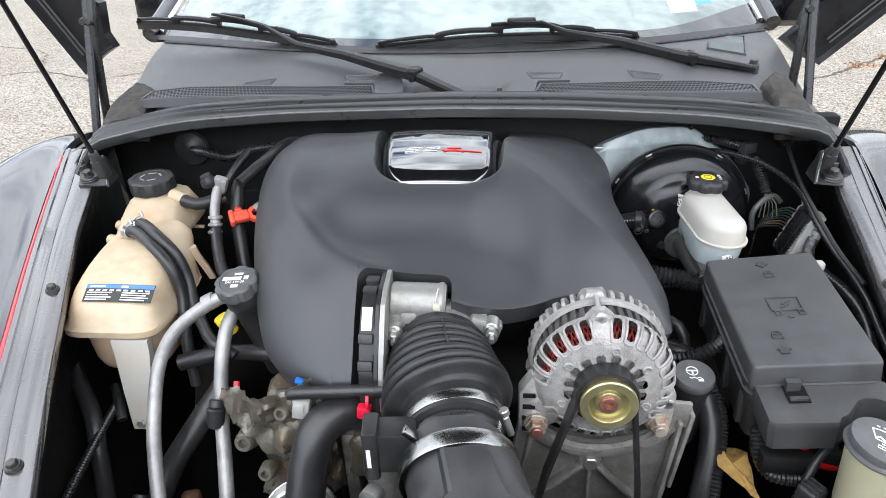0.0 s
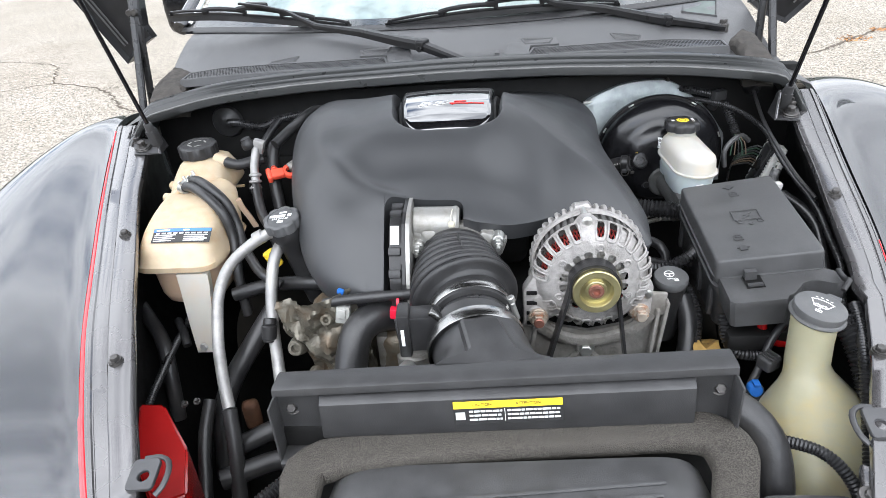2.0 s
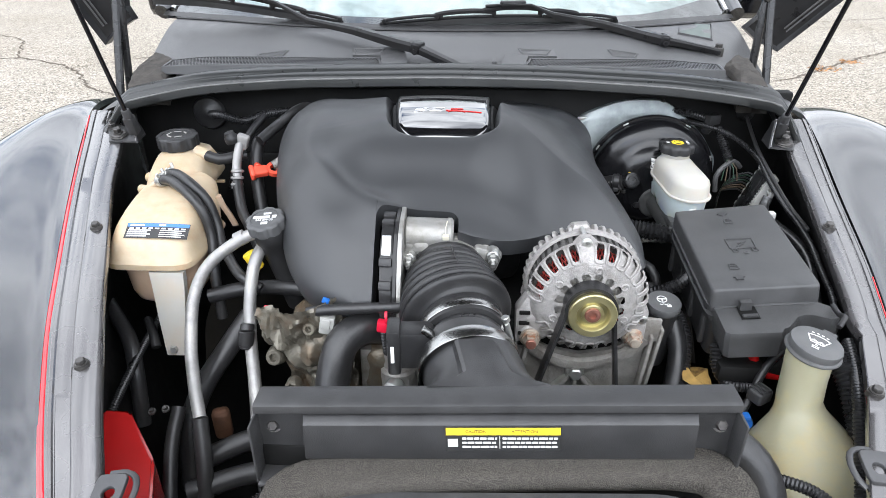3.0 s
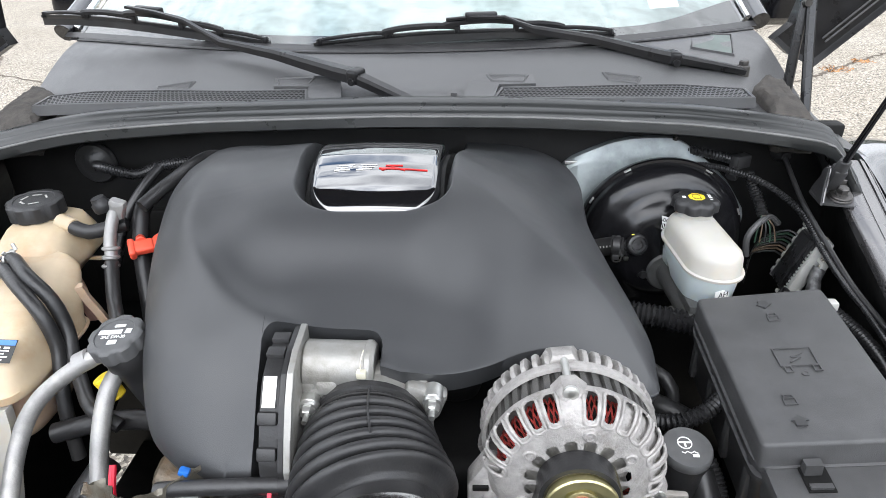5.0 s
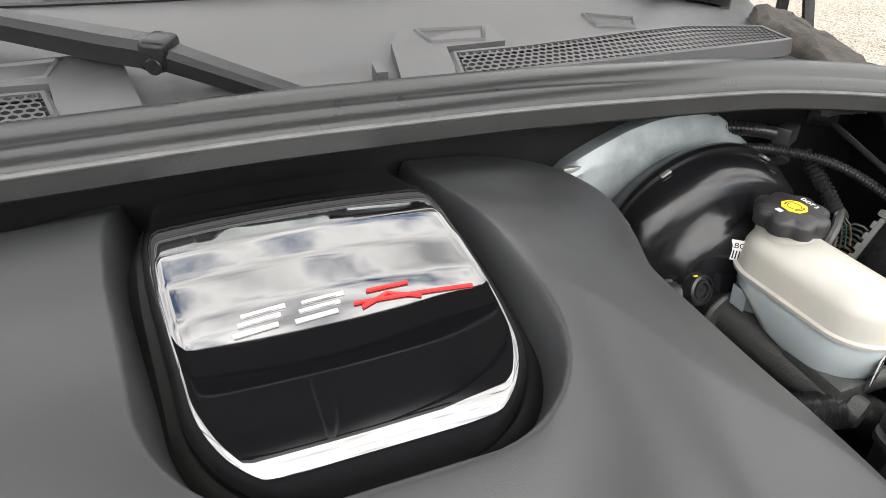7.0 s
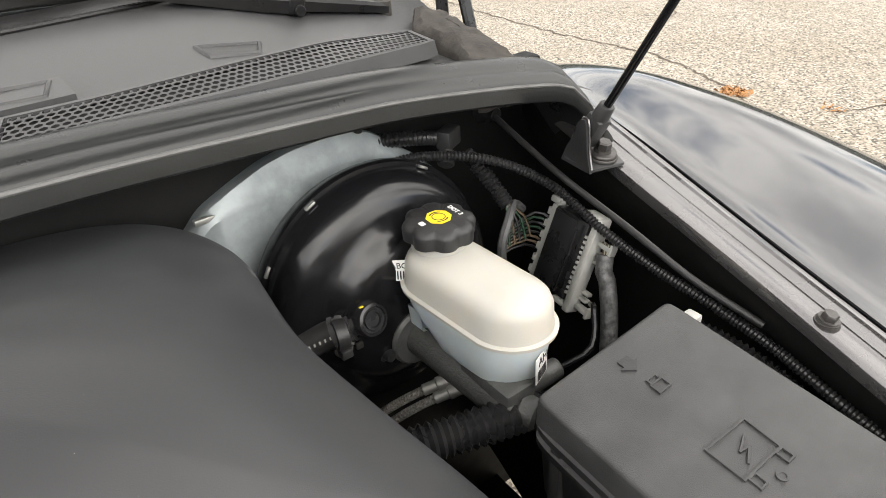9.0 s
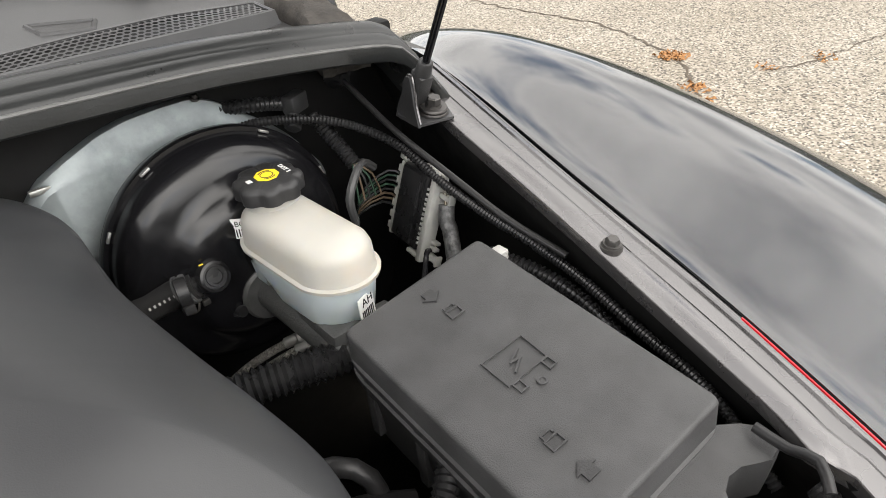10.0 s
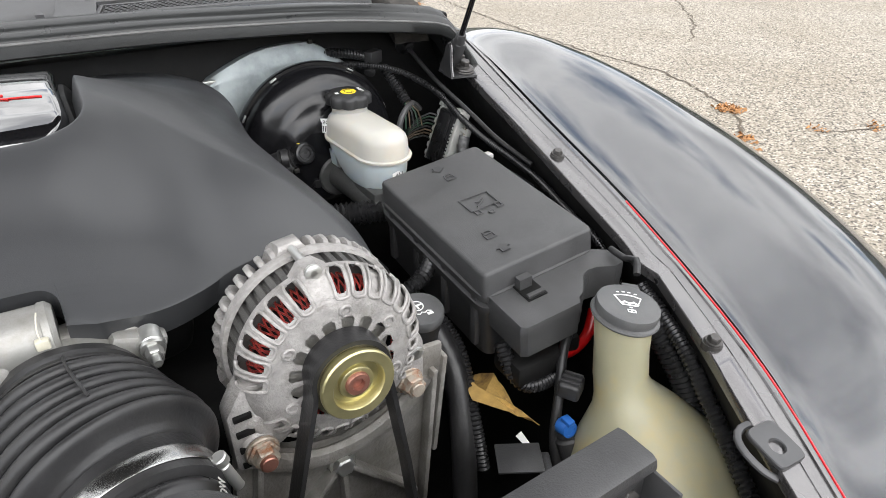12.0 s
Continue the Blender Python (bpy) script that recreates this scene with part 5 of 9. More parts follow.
for x in xs:
    yf, yr = rim_cut(x)
    if NL <= x <= NR:
        e = min(x - NL, NR - x)
        yf = 0.738 + 0.016 * math.sqrt(max(0, 1 - max(0, 1 - e / 0.016) ** 2))
    ym = max(0.766, yf + 0.02)
    ym = min(ym, yf + 0.5 * (yr - yf))
    # finer rows and columns where the badge trough begins
    ya = ym + (yr - ym) * min(max((0.882 - ym) / max(yr - ym, 1e-6), 0.15), 0.5)
    yb = ym + (yr - ym) * min(max((0.965 - ym) / max(yr - ym, 1e-6), 0.45), 0.8)
    ys = []
    for y0, y1, n in ((yf, ym, 30), (ym, ya, 28), (ya, yb, 56), (yb, yr, 50)):
        ys += [y0 + (y1 - y0) * k / n for k in range(n)]
    ys.append(yr)
    grid.append([b.verts.new((x, y, cover_z(x, y))) for y in ys])
for g0, g1 in zip(grid, grid[1:]):
    for k in range(NV):
        b.faces.new((g0[k], g1[k], g1[k + 1], g0[k + 1]))
rim = [e for e in b.edges if e.is_boundary]
ex = bmesh.ops.extrude_edge_only(b, edges=rim)
for v in [g for g in ex["geom"] if isinstance(g, bmesh.types.BMVert)]:
    c = Vector((0.01, 0.98, 0.0))
    d = (c - Vector((v.co.x, v.co.y, 0))).normalized()
    v.co += Vector((d.x * 0.010, d.y * 0.010, -0.030))
part("shell", b, COVER, cover, "matt black moulded shell", 55)

b = nbm()


BADGE_Z = [(0.890, 1.070), (0.902, 1.0930), (0.908, 1.1060), (0.912, 1.1150), (0.915, 1.1198), (0.919, 1.1232), (0.925, 1.1262), (0.935, 1.1296), (0.950, 1.1345), (0.970, 1.1398), (0.985, 1.1430), (1.00, 1.1452), (1.03, 1.1472), (1.06, 1.1462), (1.085, 1.1432), (1.10, 1.1400), (1.115, 1.1350), (1.13, 1.1290), (1.17, 1.116), (1.22, 1.100)]


def badge_point(u, v):
    """u across -1..1, v from the front 0 to the rear 1."""
    y = 0.908 + (1.215 - 0.908) * v
    hw = 0.083 + 0.014 * ease(0.0, 0.9, v)
    k = max(0.0, 1 - v / 0.17)
    hw *= 1 - 0.60 * (1 - math.sqrt(max(0.0, 1 - k * k)))
    x = badge_mid(y) + u * hw
    edge = max(0, abs(u) - 0.90) / 0.10
    z = soft(BADGE_Z, y, 0.004) - 0.004 * u * u - 0.010 * edge ** 2 - 0.005 * k ** 5
    return Vector((x, y, z))


loft(b, [[badge_point(-1 + 2 * i / 48, (k / 80) ** 1.8) for k in range(81)] for i in range(49)], cap=False, closed=False)
ex = bmesh.ops.extrude_edge_only(b, edges=[e for e in b.edges if e.is_boundary])
for v in [g for g in ex["geom"] if isinstance(g, bmesh.types.BMVert)]:
    v.co.z -= 0.012
# near-black sheet under the badge paints the shade of the gap round it
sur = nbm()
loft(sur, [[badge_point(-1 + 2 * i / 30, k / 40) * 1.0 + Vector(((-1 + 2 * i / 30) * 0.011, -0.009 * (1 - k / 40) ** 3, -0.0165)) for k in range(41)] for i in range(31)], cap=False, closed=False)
part("badge_gap_shade", sur, DARK, cover, "near-black sheet standing for the shaded gap round the badge")
badge = part("badge", b, PIANO, cover, "gloss black badge panel mirroring the clouds", 60)


def on_badge(u, v, lift=0.0008):
    p = badge_point(u, v)
    return p + Vector((0, 0, lift))


def badge_bar(name, pts, material):
    """A slanted flat bar lying on the badge."""
    bb = nbm()
    n = 6
    a, c, w = Vector((*pts[0], 0)), Vector((*pts[1], 0)), pts[2]
    d = (c - a)
    s = Vector((-d.y, d.x, 0)).normalized() * w
    rows = []
    for k in range(n + 1):
        q = a + d * k / n
        rows.append([on_badge((q + s * f).x, (q + s * f).y, h) for f, h in ((-1, 0.0002), (-1, 0.0014), (1, 0.0014), (1, 0.0002))])
    loft(bb, rows)
    part(name, bb, material, badge)


# emblem: plain slanted strokes, silver and red
for ox in (-0.62, -0.28):
    for st_ in (((ox + 0.06, 0.275), (ox + 0.31, 0.279), 0.0030), ((ox + 0.03, 0.258), (ox + 0.27, 0.262), 0.0030), ((ox - 0.01, 0.240), (ox + 0.24, 0.244), 0.0030)):
        badge_bar("emblem_stroke", st_, SILVERLET)
for st_ in (((0.16, 0.273), (0.42, 0.276), 0.0026), ((0.10, 0.240), (0.28, 0.260), 0.0030), ((0.06, 0.251), (0.80, 0.245), 0.0024), ((0.28, 0.258), (0.46, 0.241), 0.0026)):
    badge_bar("emblem_stroke", st_, REDLET)

# ---- throttle body and intake duct ----
tb = thing("throttle_body", (0.02, 0.72, 0.93), "machined aluminium throttle body with a black actuator", "throttle body")
AX = Vector((0.0, -0.985, -0.155)).normalized()
C0 = Vector((0.030, 0.715, 0.968))
b = nbm()
box(b, C0 + Vector((0.002, 0.010, 0.0)), (0.125, 0.03, 0.115), Matrix.Rotation(radians(-9), 3, "X"), 0.012, 3)
lathe(b, [(0.0, 0), (0.058, 0.0), (0.058, 0.035), (0.0, 0.036)], axis(C0 + Vector((0, 0.01, 0)), AX), 40)
part("bore_housing", b, MACHINED, tb, "machined aluminium housing")
b = nbm()
rod(b, (-0.038, 0.731, 1.0245), (0.036, 0.731, 1.0225), 0.0265, None, 40, 0.003)
lathe(b, [(0.0265, 0), (0.0275, 0.001), (0.0275, 0.006), (0.0265, 0.007)], axis((0.026, 0.731, 1.0228), (1, 0, -0.02)), 40)
box(b, (-0.004, 0.722, 1.006), (0.072, 0.034, 0.030), None, 0.005)
part("motor", b, MACHINED, tb, "machined actuator motor")
b = nbm()
lathe(b, [(0.0105, 0), (0.0105, 0.003), (0.0085, 0.004), (0, 0.004)], axis((-0.012, 0.707, 1.018), (0, -1, 0.35)), 24)
box(b, (-0.030, 0.708, 1.020), (0.012, 0.006, 0.016), Matrix.Rotation(radians(-18), 3, "X"), 0.002)
box(b, (0.018, 0.7085, 1.021), (0.026, 0.004, 0.010), Matrix.Rotation(radians(-18), 3, "X"), 0.001)
part("cast_boss", b, MACHINED, tb)
# side view of the actuator, as distances along y and z
SIDE = [(0.750, 1.050), (0.712, 1.047), (0.690, 1.039), (0.672, 1.020), (0.655, 0.995), (0.641, 0.970), (0.636, 0.93), (0.65, 0.90), (0.75, 0.90)]


def slab(x0, x1, grow, bevel):
    bb = nbm()
    cy, cz = 0.70, 0.975
    m = Matrix.Translation((x0, 0, 0)) @ Matrix(((0, 0, 1, 0), (1, 0, 0, 0), (0, 1, 0, 0), (0, 0, 0, 1)))
    prism(bb, [(cy + (y - cy) * grow, cz + (z - cz) * grow) for y, z in SIDE], m, x1 - x0, bevel)
    return bb


part("cover_flange", slab(-0.0440, -0.0375, 1.12, 0.0015), MACHINED, tb, "dull metal cover flange", 30)
act = part("actuator_cover", slab(-0.0500, -0.0445, 1.10, 0.0015), RUBBER, tb, "black plastic actuator cover", 30)
part("cover_body", slab(-0.0700, -0.0500, 1.0, 0.004), RUBBER, act, "", 30)
b = nbm()
tabs_ = ((SIDE[0], SIDE[1], 0.25), (SIDE[0], SIDE[1], 0.85), (SIDE[3], SIDE[4], 0.4), (SIDE[4], SIDE[5], 0.55), (SIDE[5], SIDE[6], 0.6))
for (y0, z0), (y1, z1), f in tabs_:
    b = nbm()
    d = Vector((0, y1 - y0, z1 - z0)).normalized()
    c = Vector((-0.0615, y0 + (y1 - y0) * f, z0 + (z1 - z0) * f))
    box(b, c, (0.019, 0.013, 0.011), Matrix.Rotation(math.atan2(-d.z, -d.y), 3, "X"), 0.002)
    part("clip_tab", b, CAPBLACK, act)
b = nbm()
d = Vector((0, 0.690 - 0.672, 1.039 - 1.020)).normalized()
box(b, (-0.061, 0.6795, 1.0308), (0.013, 0.030, 0.001), Matrix.Rotation(math.atan2(d.z, d.y), 3, "X"))
part("sticker", b, STICKER, act, "small white label")
for p in ((0.096, 0.700, 1.002), (-0.030, 0.695, 0.998), (0.090, 0.70, 0.92)):
    b = nbm()
    rod(b, Vector(p) + Vector((0, 0.02, 0.003)), Vector(p), 0.0105, None, 20, 0.002)
    bolt(b, p, AX, 0.007, 0.0105, 0.010)
    rod(b, Vector(p), Vector(p) + AX * 0.02, 0.0035, None, 10)
    part("bolt", b, STEEL, tb)
b = nbm()
box(b, (0.085, 0.715, 0.995), (0.045, 0.02, 0.035), Matrix.Rotation(radians(20), 3, "Y"), 0.006)
part("ear", b, MACHINED, tb)

duct = thing("intake_duct", C0 + AX * 0.1, "ribbed black rubber intake hose with steel clamps", "intake hose")


b = nbm()
rows = [(0.0, 0.056), (0.002, 0.0600), (0.009, 0.0605), (0.011, 0.0570)]
h = 0.012
for k in range(2):
    rr = 0.0590 + 0.0028 * k
    rows += [(h, rr - 0.003), (h + 0.0012, rr), (h + 0.0034, rr + 0.0004), (h + 0.0046, rr - 0.003)]
    h += 0.0050
for k in range(5):
    rr = 0.0672 + 0.0032 * k
    rows += [(h, rr - 0.0125), (h + 0.0030, rr - 0.0120), (h + 0.0034, rr - 0.0046), (h + 0.0046, rr - 0.0010), (h + 0.0070, rr + 0.0010), (h + 0.0102, rr + 0.0012), (h + 0.0128, rr - 0.0004), (h + 0.0142, rr - 0.0040), (h + 0.0146, rr - 0.0120)]
    h += 0.0150
rows += [(h, 0.0700), (h + 0.0022, 0.0705), (h + 0.0026, 0.0772), (h + 0.0040, 0.0804), (h + 0.0062, 0.0814), (h + 0.0085, 0.0806), (h + 0.0105, 0.0780), (h + 0.0118, 0.0740), (h + 0.0125, 0.0700)]
h += 0.0125
rows += [(h + 0.002, 0.0665), (h + 0.003, 0.0640), (h + 0.006, 0.0622), (h + 0.007, 0.0600), (h + 0.022, 0.0600), (h + 0.023, 0.0612), (h + 0.038, 0.0606), (h + 0.040, 0.0560), (h + 0.041, 0.05)]
E1 = h + 0.008


def duct_axis(d):
    """The duct's centre line bends a little to the right as it comes forward."""
    return C0 + AX * d + Vector((0.20 * d * 1.0, 0, 0)) * min(1.0, d / 0.12) * 0.85


rings = []
for hh, rr in rows:
    c = duct_axis(hh)
    t = (duct_axis(hh + 0.01) - duct_axis(hh - 0.01)).normalized()
    m = axis(c, t)
    rings.append([m @ Vector((rr * math.cos(math.tau * a / 56), rr * math.sin(math.tau * a / 56), 0)) for a in range(56)])
loft(b, rings, cap=True)
bel = part("bellows", b, RUBBER, duct, "ribbed black rubber bellows", 50)
b = nbm()
tube(b, [duct_axis(hh) + Vector((0.004, 0, rr)) for hh, rr in ((0.018, 0.058), (0.034, 0.066), (0.050, 0.0725), (0.066, 0.078), (0.082, 0.0825), (0.094, 0.083))], 0.0011, 8, 0.006, flat=0.6)
part("axial_strap", b, RUBBER, bel)


def band(d, r, w, mtl, name, label):
    c = duct_axis(d)
    t = (duct_axis(d + 0.01) - duct_axis(d - 0.01)).normalized()
    bb = nbm()
    lathe(bb, [(r - 0.002, 0), (r + 0.0008, 0), (r + 0.0014, 0.0015), (r + 0.0014, w - 0.0015), (r + 0.0008, w), (r - 0.002, w)], axis(c, t), 64)
    return part(name, bb, mtl, duct, label)


b = nbm()
zc = duct_axis(0.012)
box(b, zc + Vector((-0.005, 0.002, 0.067)), (0.010, 0.008, 0.008), None, 0.0015)
tube(b, [zc + Vector((-0.005, 0.0, 0.068)), zc + Vector((-0.006, 0.004, 0.076)), zc + Vector((-0.005, 0.010, 0.082)), zc + Vector((-0.003, 0.014, 0.088))], 0.0006, 6, 0.006)
part("tie_tail", b, NATURALTIE, duct, "loose end of a pale nylon tie")
cl = band(E1 + 0.010, 0.0612, 0.015, BAND, "clamp_band", "polished steel clamp band")
b = nbm()
c = duct_axis(E1 + 0.016)
rod(b, c + Vector((0.060, -0.004, 0.022)), c + Vector((0.068, -0.004, -0.006)), 0.0045, None, 16, 0.001)
rod(b, c + Vector((0.0605, -0.004, 0.024)), c + Vector((0.058, -0.004, 0.032)), 0.0060, 0.0060, 12, 0.001)
part("clamp_screw", b, STEEL, cl)
# meter tube
b = nbm()
M0 = E1 + 0.034
rows = [(M0, 0.0545), (M0 + 0.004, 0.0565), (M0 + 0.010, 0.0565), (M0 + 0.012, 0.0545), (M0 + 0.022, 0.0550), (M0 + 0.024, 0.0575), (M0 + 0.028, 0.0575), (M0 + 0.03, 0.055), (M0 + 0.05, 0.056)]
rings = []
for hh, rr in rows:
    c = duct_axis(hh)
    t = (duct_axis(hh + 0.01) - duct_axis(hh - 0.01)).normalized()
    m = axis(c, t)
    rings.append([m @ Vector((rr * math.cos(math.tau * a / 56), rr * math.sin(math.tau * a / 56), 0)) for a in range(56)])
loft(b, rings, cap=True)
part("meter_tube", b, CONDUIT, duct, "smooth black air meter tube", 50)
tm = duct_axis(M0 + 0.017)
text_part("flow_mark", "FLOW", 0.009, Matrix.Translation(tm + Vector((0.0475, 0.0, 0.0345))) @ Matrix.Rotation(radians(54), 4, "Y") @ Matrix.Rotation(radians(6), 4, "X") @ Matrix.Rotation(radians(84), 4, "Z"), GREYPLUG, duct)
cl2 = band(M0 + 0.034, 0.0665, 0.020, BAND, "clamp_band", "wide polished steel clamp band")
b = nbm()
c = duct_axis(M0 + 0.04)
box(b, c + Vector((-0.052, 0.004, 0.047)), (0.022, 0.013, 0.008), Matrix.Rotation(radians(40), 3, "Y"), 0.002)
part("clamp_latch", b, BAND, cl2)
# sensor box at the side of the meter tube
b = nbm()
c = duct_axis(M0 + 0.018)
box(b, (-0.012, c.y - 0.004, 0.955), (0.056, 0.034, 0.056), Matrix.Rotation(radians(4), 3, "Z"), 0.004)
box(b, (-0.036, c.y - 0.008, 0.955), (0.018, 0.038, 0.070), Matrix.Rotation(radians(4), 3, "Z"), 0.004)
sb = part("sensor_box", b, RUBBER, duct, "black air meter sensor")
b = nbm()
box(b, (-0.0365, c.y - 0.0275, 0.955), (0.0045, 0.001, 0.026), Matrix.Rotation(radians(4), 3, "Z"))
part("sticker", b, STICKER, sb)
b = nbm()
lathe(b, [(0.011, -0.004), (0.013, 0), (0.013, 0.014), (0.009, 0.016), (0, 0.016)], axis((-0.033, c.y - 0.03, 0.905), (-0.4, -1, 0.1)), 16)
part("screw_clamp", b, STEEL, duct)

# neck of the air cleaner and the shroud top that it joins
shroud = thing("radiator_shroud", (0.09, 0.41, 0.86), "black plastic radiator shroud with a caution label", "radiator shroud")


def sh_z(x):
    """The shroud's top is a little higher at one end."""
    return 0.983 + (x - 0.09) * 0.045


b = nbm()
N0 = M0 + 0.040
c0 = duct_axis(N0)
rings = []
for k in range(15):
    f = k / 14
    cc = c0.lerp(Vector((0.095, 0.435, 0.925)), f)
    fl = ease(0.45, 1.0, f)
    w = 0.0655 + 0.035 * fl ** 2
    hgt = 0.0655 - 0.022 * ease(0.3, 1, f)
    t = (Vector((0.095, 0.435, 0.925)) - c0).normalized()
    m = axis(cc, Vector((0.03, -1, -0.12 - 0.2 * f)))
    ring = []
    for a in range(48):
        an = math.tau * a / 48
        p = 2 + 1.6 * fl
        cs, sn = math.cos(an), math.sin(an)
        ring.append(cc + Vector((w * math.copysign(abs(cs) ** (2 / p), cs), -0.0, hgt * math.copysign(abs(sn) ** (2 / p), sn))) + Vector((0, 0.25 * hgt * math.copysign(abs(sn) ** (2 / p), sn) * (1 - f), 0)))
    rings.append(ring)
loft(b, rings, cap=True)
part("duct_neck", b, PLASTIC, shroud, "black plastic neck of the air cleaner duct", 45)
b = nbm()
rows = []
for k in range(3, 13):
    f = k / 12
    hw = 0.024 + 0.008 * f + 0.050 * ease(0.7, 1.0, f) ** 1.6
    cz = c0.z + 0.0655 + (sh_z(0.095) - 0.004 - c0.z - 0.0655) * f
    cy = c0.y - 0.004 + (0.436 - c0.y) * f
    cx = c0.x + (0.095 - c0.x) * f
    rows.append([Vector((cx - hw - 0.010, cy, cz - 0.030)), Vector((cx - hw, cy, cz - 0.001)), Vector((cx - hw + 0.004, cy, cz + 0.002)), Vector((cx + hw - 0.004, cy, cz + 0.002)), Vector((cx + hw, cy, cz - 0.001)), Vector((cx + hw + 0.010, cy, cz - 0.030))])
loft(b, rows)
part("duct_ridge", b, PLASTIC, shroud, "raised flat ridge along the duct neck", 30)
b = nbm()
X0, X1 = -0.182, 0.362


def sh_row(x):
    z = sh_z(x)
    return [Vector((x, y, z + dz)) for y, dz in ((0.438, -0.09), (0.438, -0.008), (0.436, -0.002), (0.430, 0.0), (0.404, 0.001), (0.400, -0.001), (0.3985, -0.006), (0.3985, -0.010), (0.403, -0.012), (0.404, -0.016), (0.404, -0.09))]


loft(b, [sh_row(X0 + (X1 - X0) * i / 40) for i in range(41)], cap=True)
part("top_beam", b, PLASTIC, shroud, "ribbed black top beam", 30)
b = nbm()
P0, P1 = -0.126, 0.318
rows = []
for x, k in ((P0, 0), (P0 + 0.003, 1), (P1 - 0.003, 1), (P1, 0)):
    z = sh_z(x)
    rows.append([Vector((x, y, z + dz)) for y, dz in ((0.406, -0.014), (0.394 if k else 0.404, -0.015), (0.389 if k else 0.404, -0.019), (0.383 if k else 0.404, -0.062), (0.386 if k else 0.404, -0.068), (0.406, -0.070))])
loft(b, rows, cap=True)
panel = part("label_panel", b, PLASTIC, shroud, "raised black panel")
for x in (X0, X1):
    b = nbm()
    sgn = 1 if x > 0 else -1
    z = sh_z(x)
    box(b, (x - sgn * 0.0015, 0.40, z - 0.065), (0.003, 0.05, 0.11), None, 0.001)
    box(b, (x - sgn * 0.022, 0.412, z - 0.055), (0.04, 0.006, 0.09), None, 0.002)
    box(b, (x - sgn * 0.022, 0.39, z - 0.095), (0.04, 0.04, 0.006), None, 0.002)
    part("end_bracket", b, PLASTIC, shroud)
for x in (-0.163, 0.346):
    b = nbm()
    bolt(b, (x, 0.409, sh_z(x) - 0.035), (0, -1, 0.5), 0.0065, 0.0105, 0.008)
    part("bolt", b, DARKBOLT, shroud)
# caution label: yellow strip above, black text block below
LM = Matrix.Translation((0.103, 0.3858, sh_z(0.103) - 0.036)) @ Matrix.Rotation(math.atan2(0.0225, 0.50), 4, "Y").inverted() @ Matrix.Rotation(radians(82), 4, "X")
lab = part("caution_label", hexa_bar(LM, 0.128, 0.031, 0.0008), BLACKPRINT, panel, "yellow and black caution label")
part("yellow_strip", hexa_bar(LM @ Matrix.Translation((0, 0.0105, 0.0006)), 0.127, 0.0095), YELLOW, lab)
text_part("word", "CAUTION", 0.0052, LM @ Matrix.Translation((-0.030, 0.0105, 0.0014)), BLACKPRINT, lab, 0.0002)
text_part("word", "ATTENTION", 0.0052, LM @ Matrix.Translation((0.024, 0.0105, 0.0014)), BLACKPRINT, lab, 0.0002)
part("pictogram", hexa_bar(LM @ Matrix.Translation((-0.056, -0.0045, 0.0006)), 0.011, 0.010), WHITEPRINT, lab)
for r in range(3):
    for x0, x1, seed in ((-0.046, -0.006, 3), (-0.001, 0.061, 8)):
        rnd = random.Random(seed + 10 * r)
        x = x0
        while x < x1 - 0.003:
            w = min(rnd.uniform(0.004, 0.011), x1 - x)
            part("text_bar", hexa_bar(LM @ Matrix.Translation((x + w / 2, 0.0012 - 0.0056 * r, 0.0006)), w - 0.0012, 0.0024), WHITEPRINT, lab)
            x += w
part("divider", hexa_bar(LM @ Matrix.Translation((-0.0035, -0.0045, 0.0006)), 0.0007, 0.017), WHITEPRINT, lab)

# foam strip and the air cleaner lid inside it
air = thing("air_cleaner_lid", (0.1, 0.28, 0.84), "ribbed black plastic air cleaner lid", "air cleaner")
b = nbm()
rows = []
for i in range(40):
    x = -0.118 + 0.444 * i / 39
    e = abs((x - 0.104) / 0.222)
    rows.append([Vector((x, -0.15 + 0.520 * k / 24, 0.910 + (x - 0.09) * 0.045 - 0.05 * e ** 14 - 0.05 * (k / 24) ** 50 - 0.045 * (1 - k / 24) ** 2)) for k in range(25)])
loft(b, rows, cap=False, closed=False)
bmesh.ops.solidify(b, geom=b.faces[:], thickness=0.003)
part("lid", b, LIDBLACK, air)
for k in range(6):
    b = nbm()
    w = 0.162 - 0.006 * k
    pts = []
    for i in range(13):
        x = 0.105 + w * (-1 + i / 6)
        y = 0.297 - 0.0158 * k + 0.06 * (x - 0.105)
        pts.append((x, y, 0.9115 + (x - 0.09) * 0.045 - 0.045 * (1 - (y + 0.15) / 0.52) ** 2))
    tube(b, pts, 0.0026, 8, 0.02, flat=0.7)
    part("rib", b, LIDBLACK, air)
b = nbm()
fpath = [(-0.062, 0.02), (-0.100, 0.18), (-0.122, 0.26), (-0.136, 0.31), (-0.137, 0.345), (-0.10, 0.366), (0.0, 0.379), (0.10, 0.385), (0.20, 0.388), (0.30, 0.388), (0.340, 0.372), (0.347, 0.336), (0.330, 0.28), (0.308, 0.18), (0.28, 0.02)]
q = smooth_path([(x, y, 0.903 + (x - 0.09) * 0.045 - 0.12 * max(0, 0.22 - y)) for x, y in fpath], 0.012)
rings = []
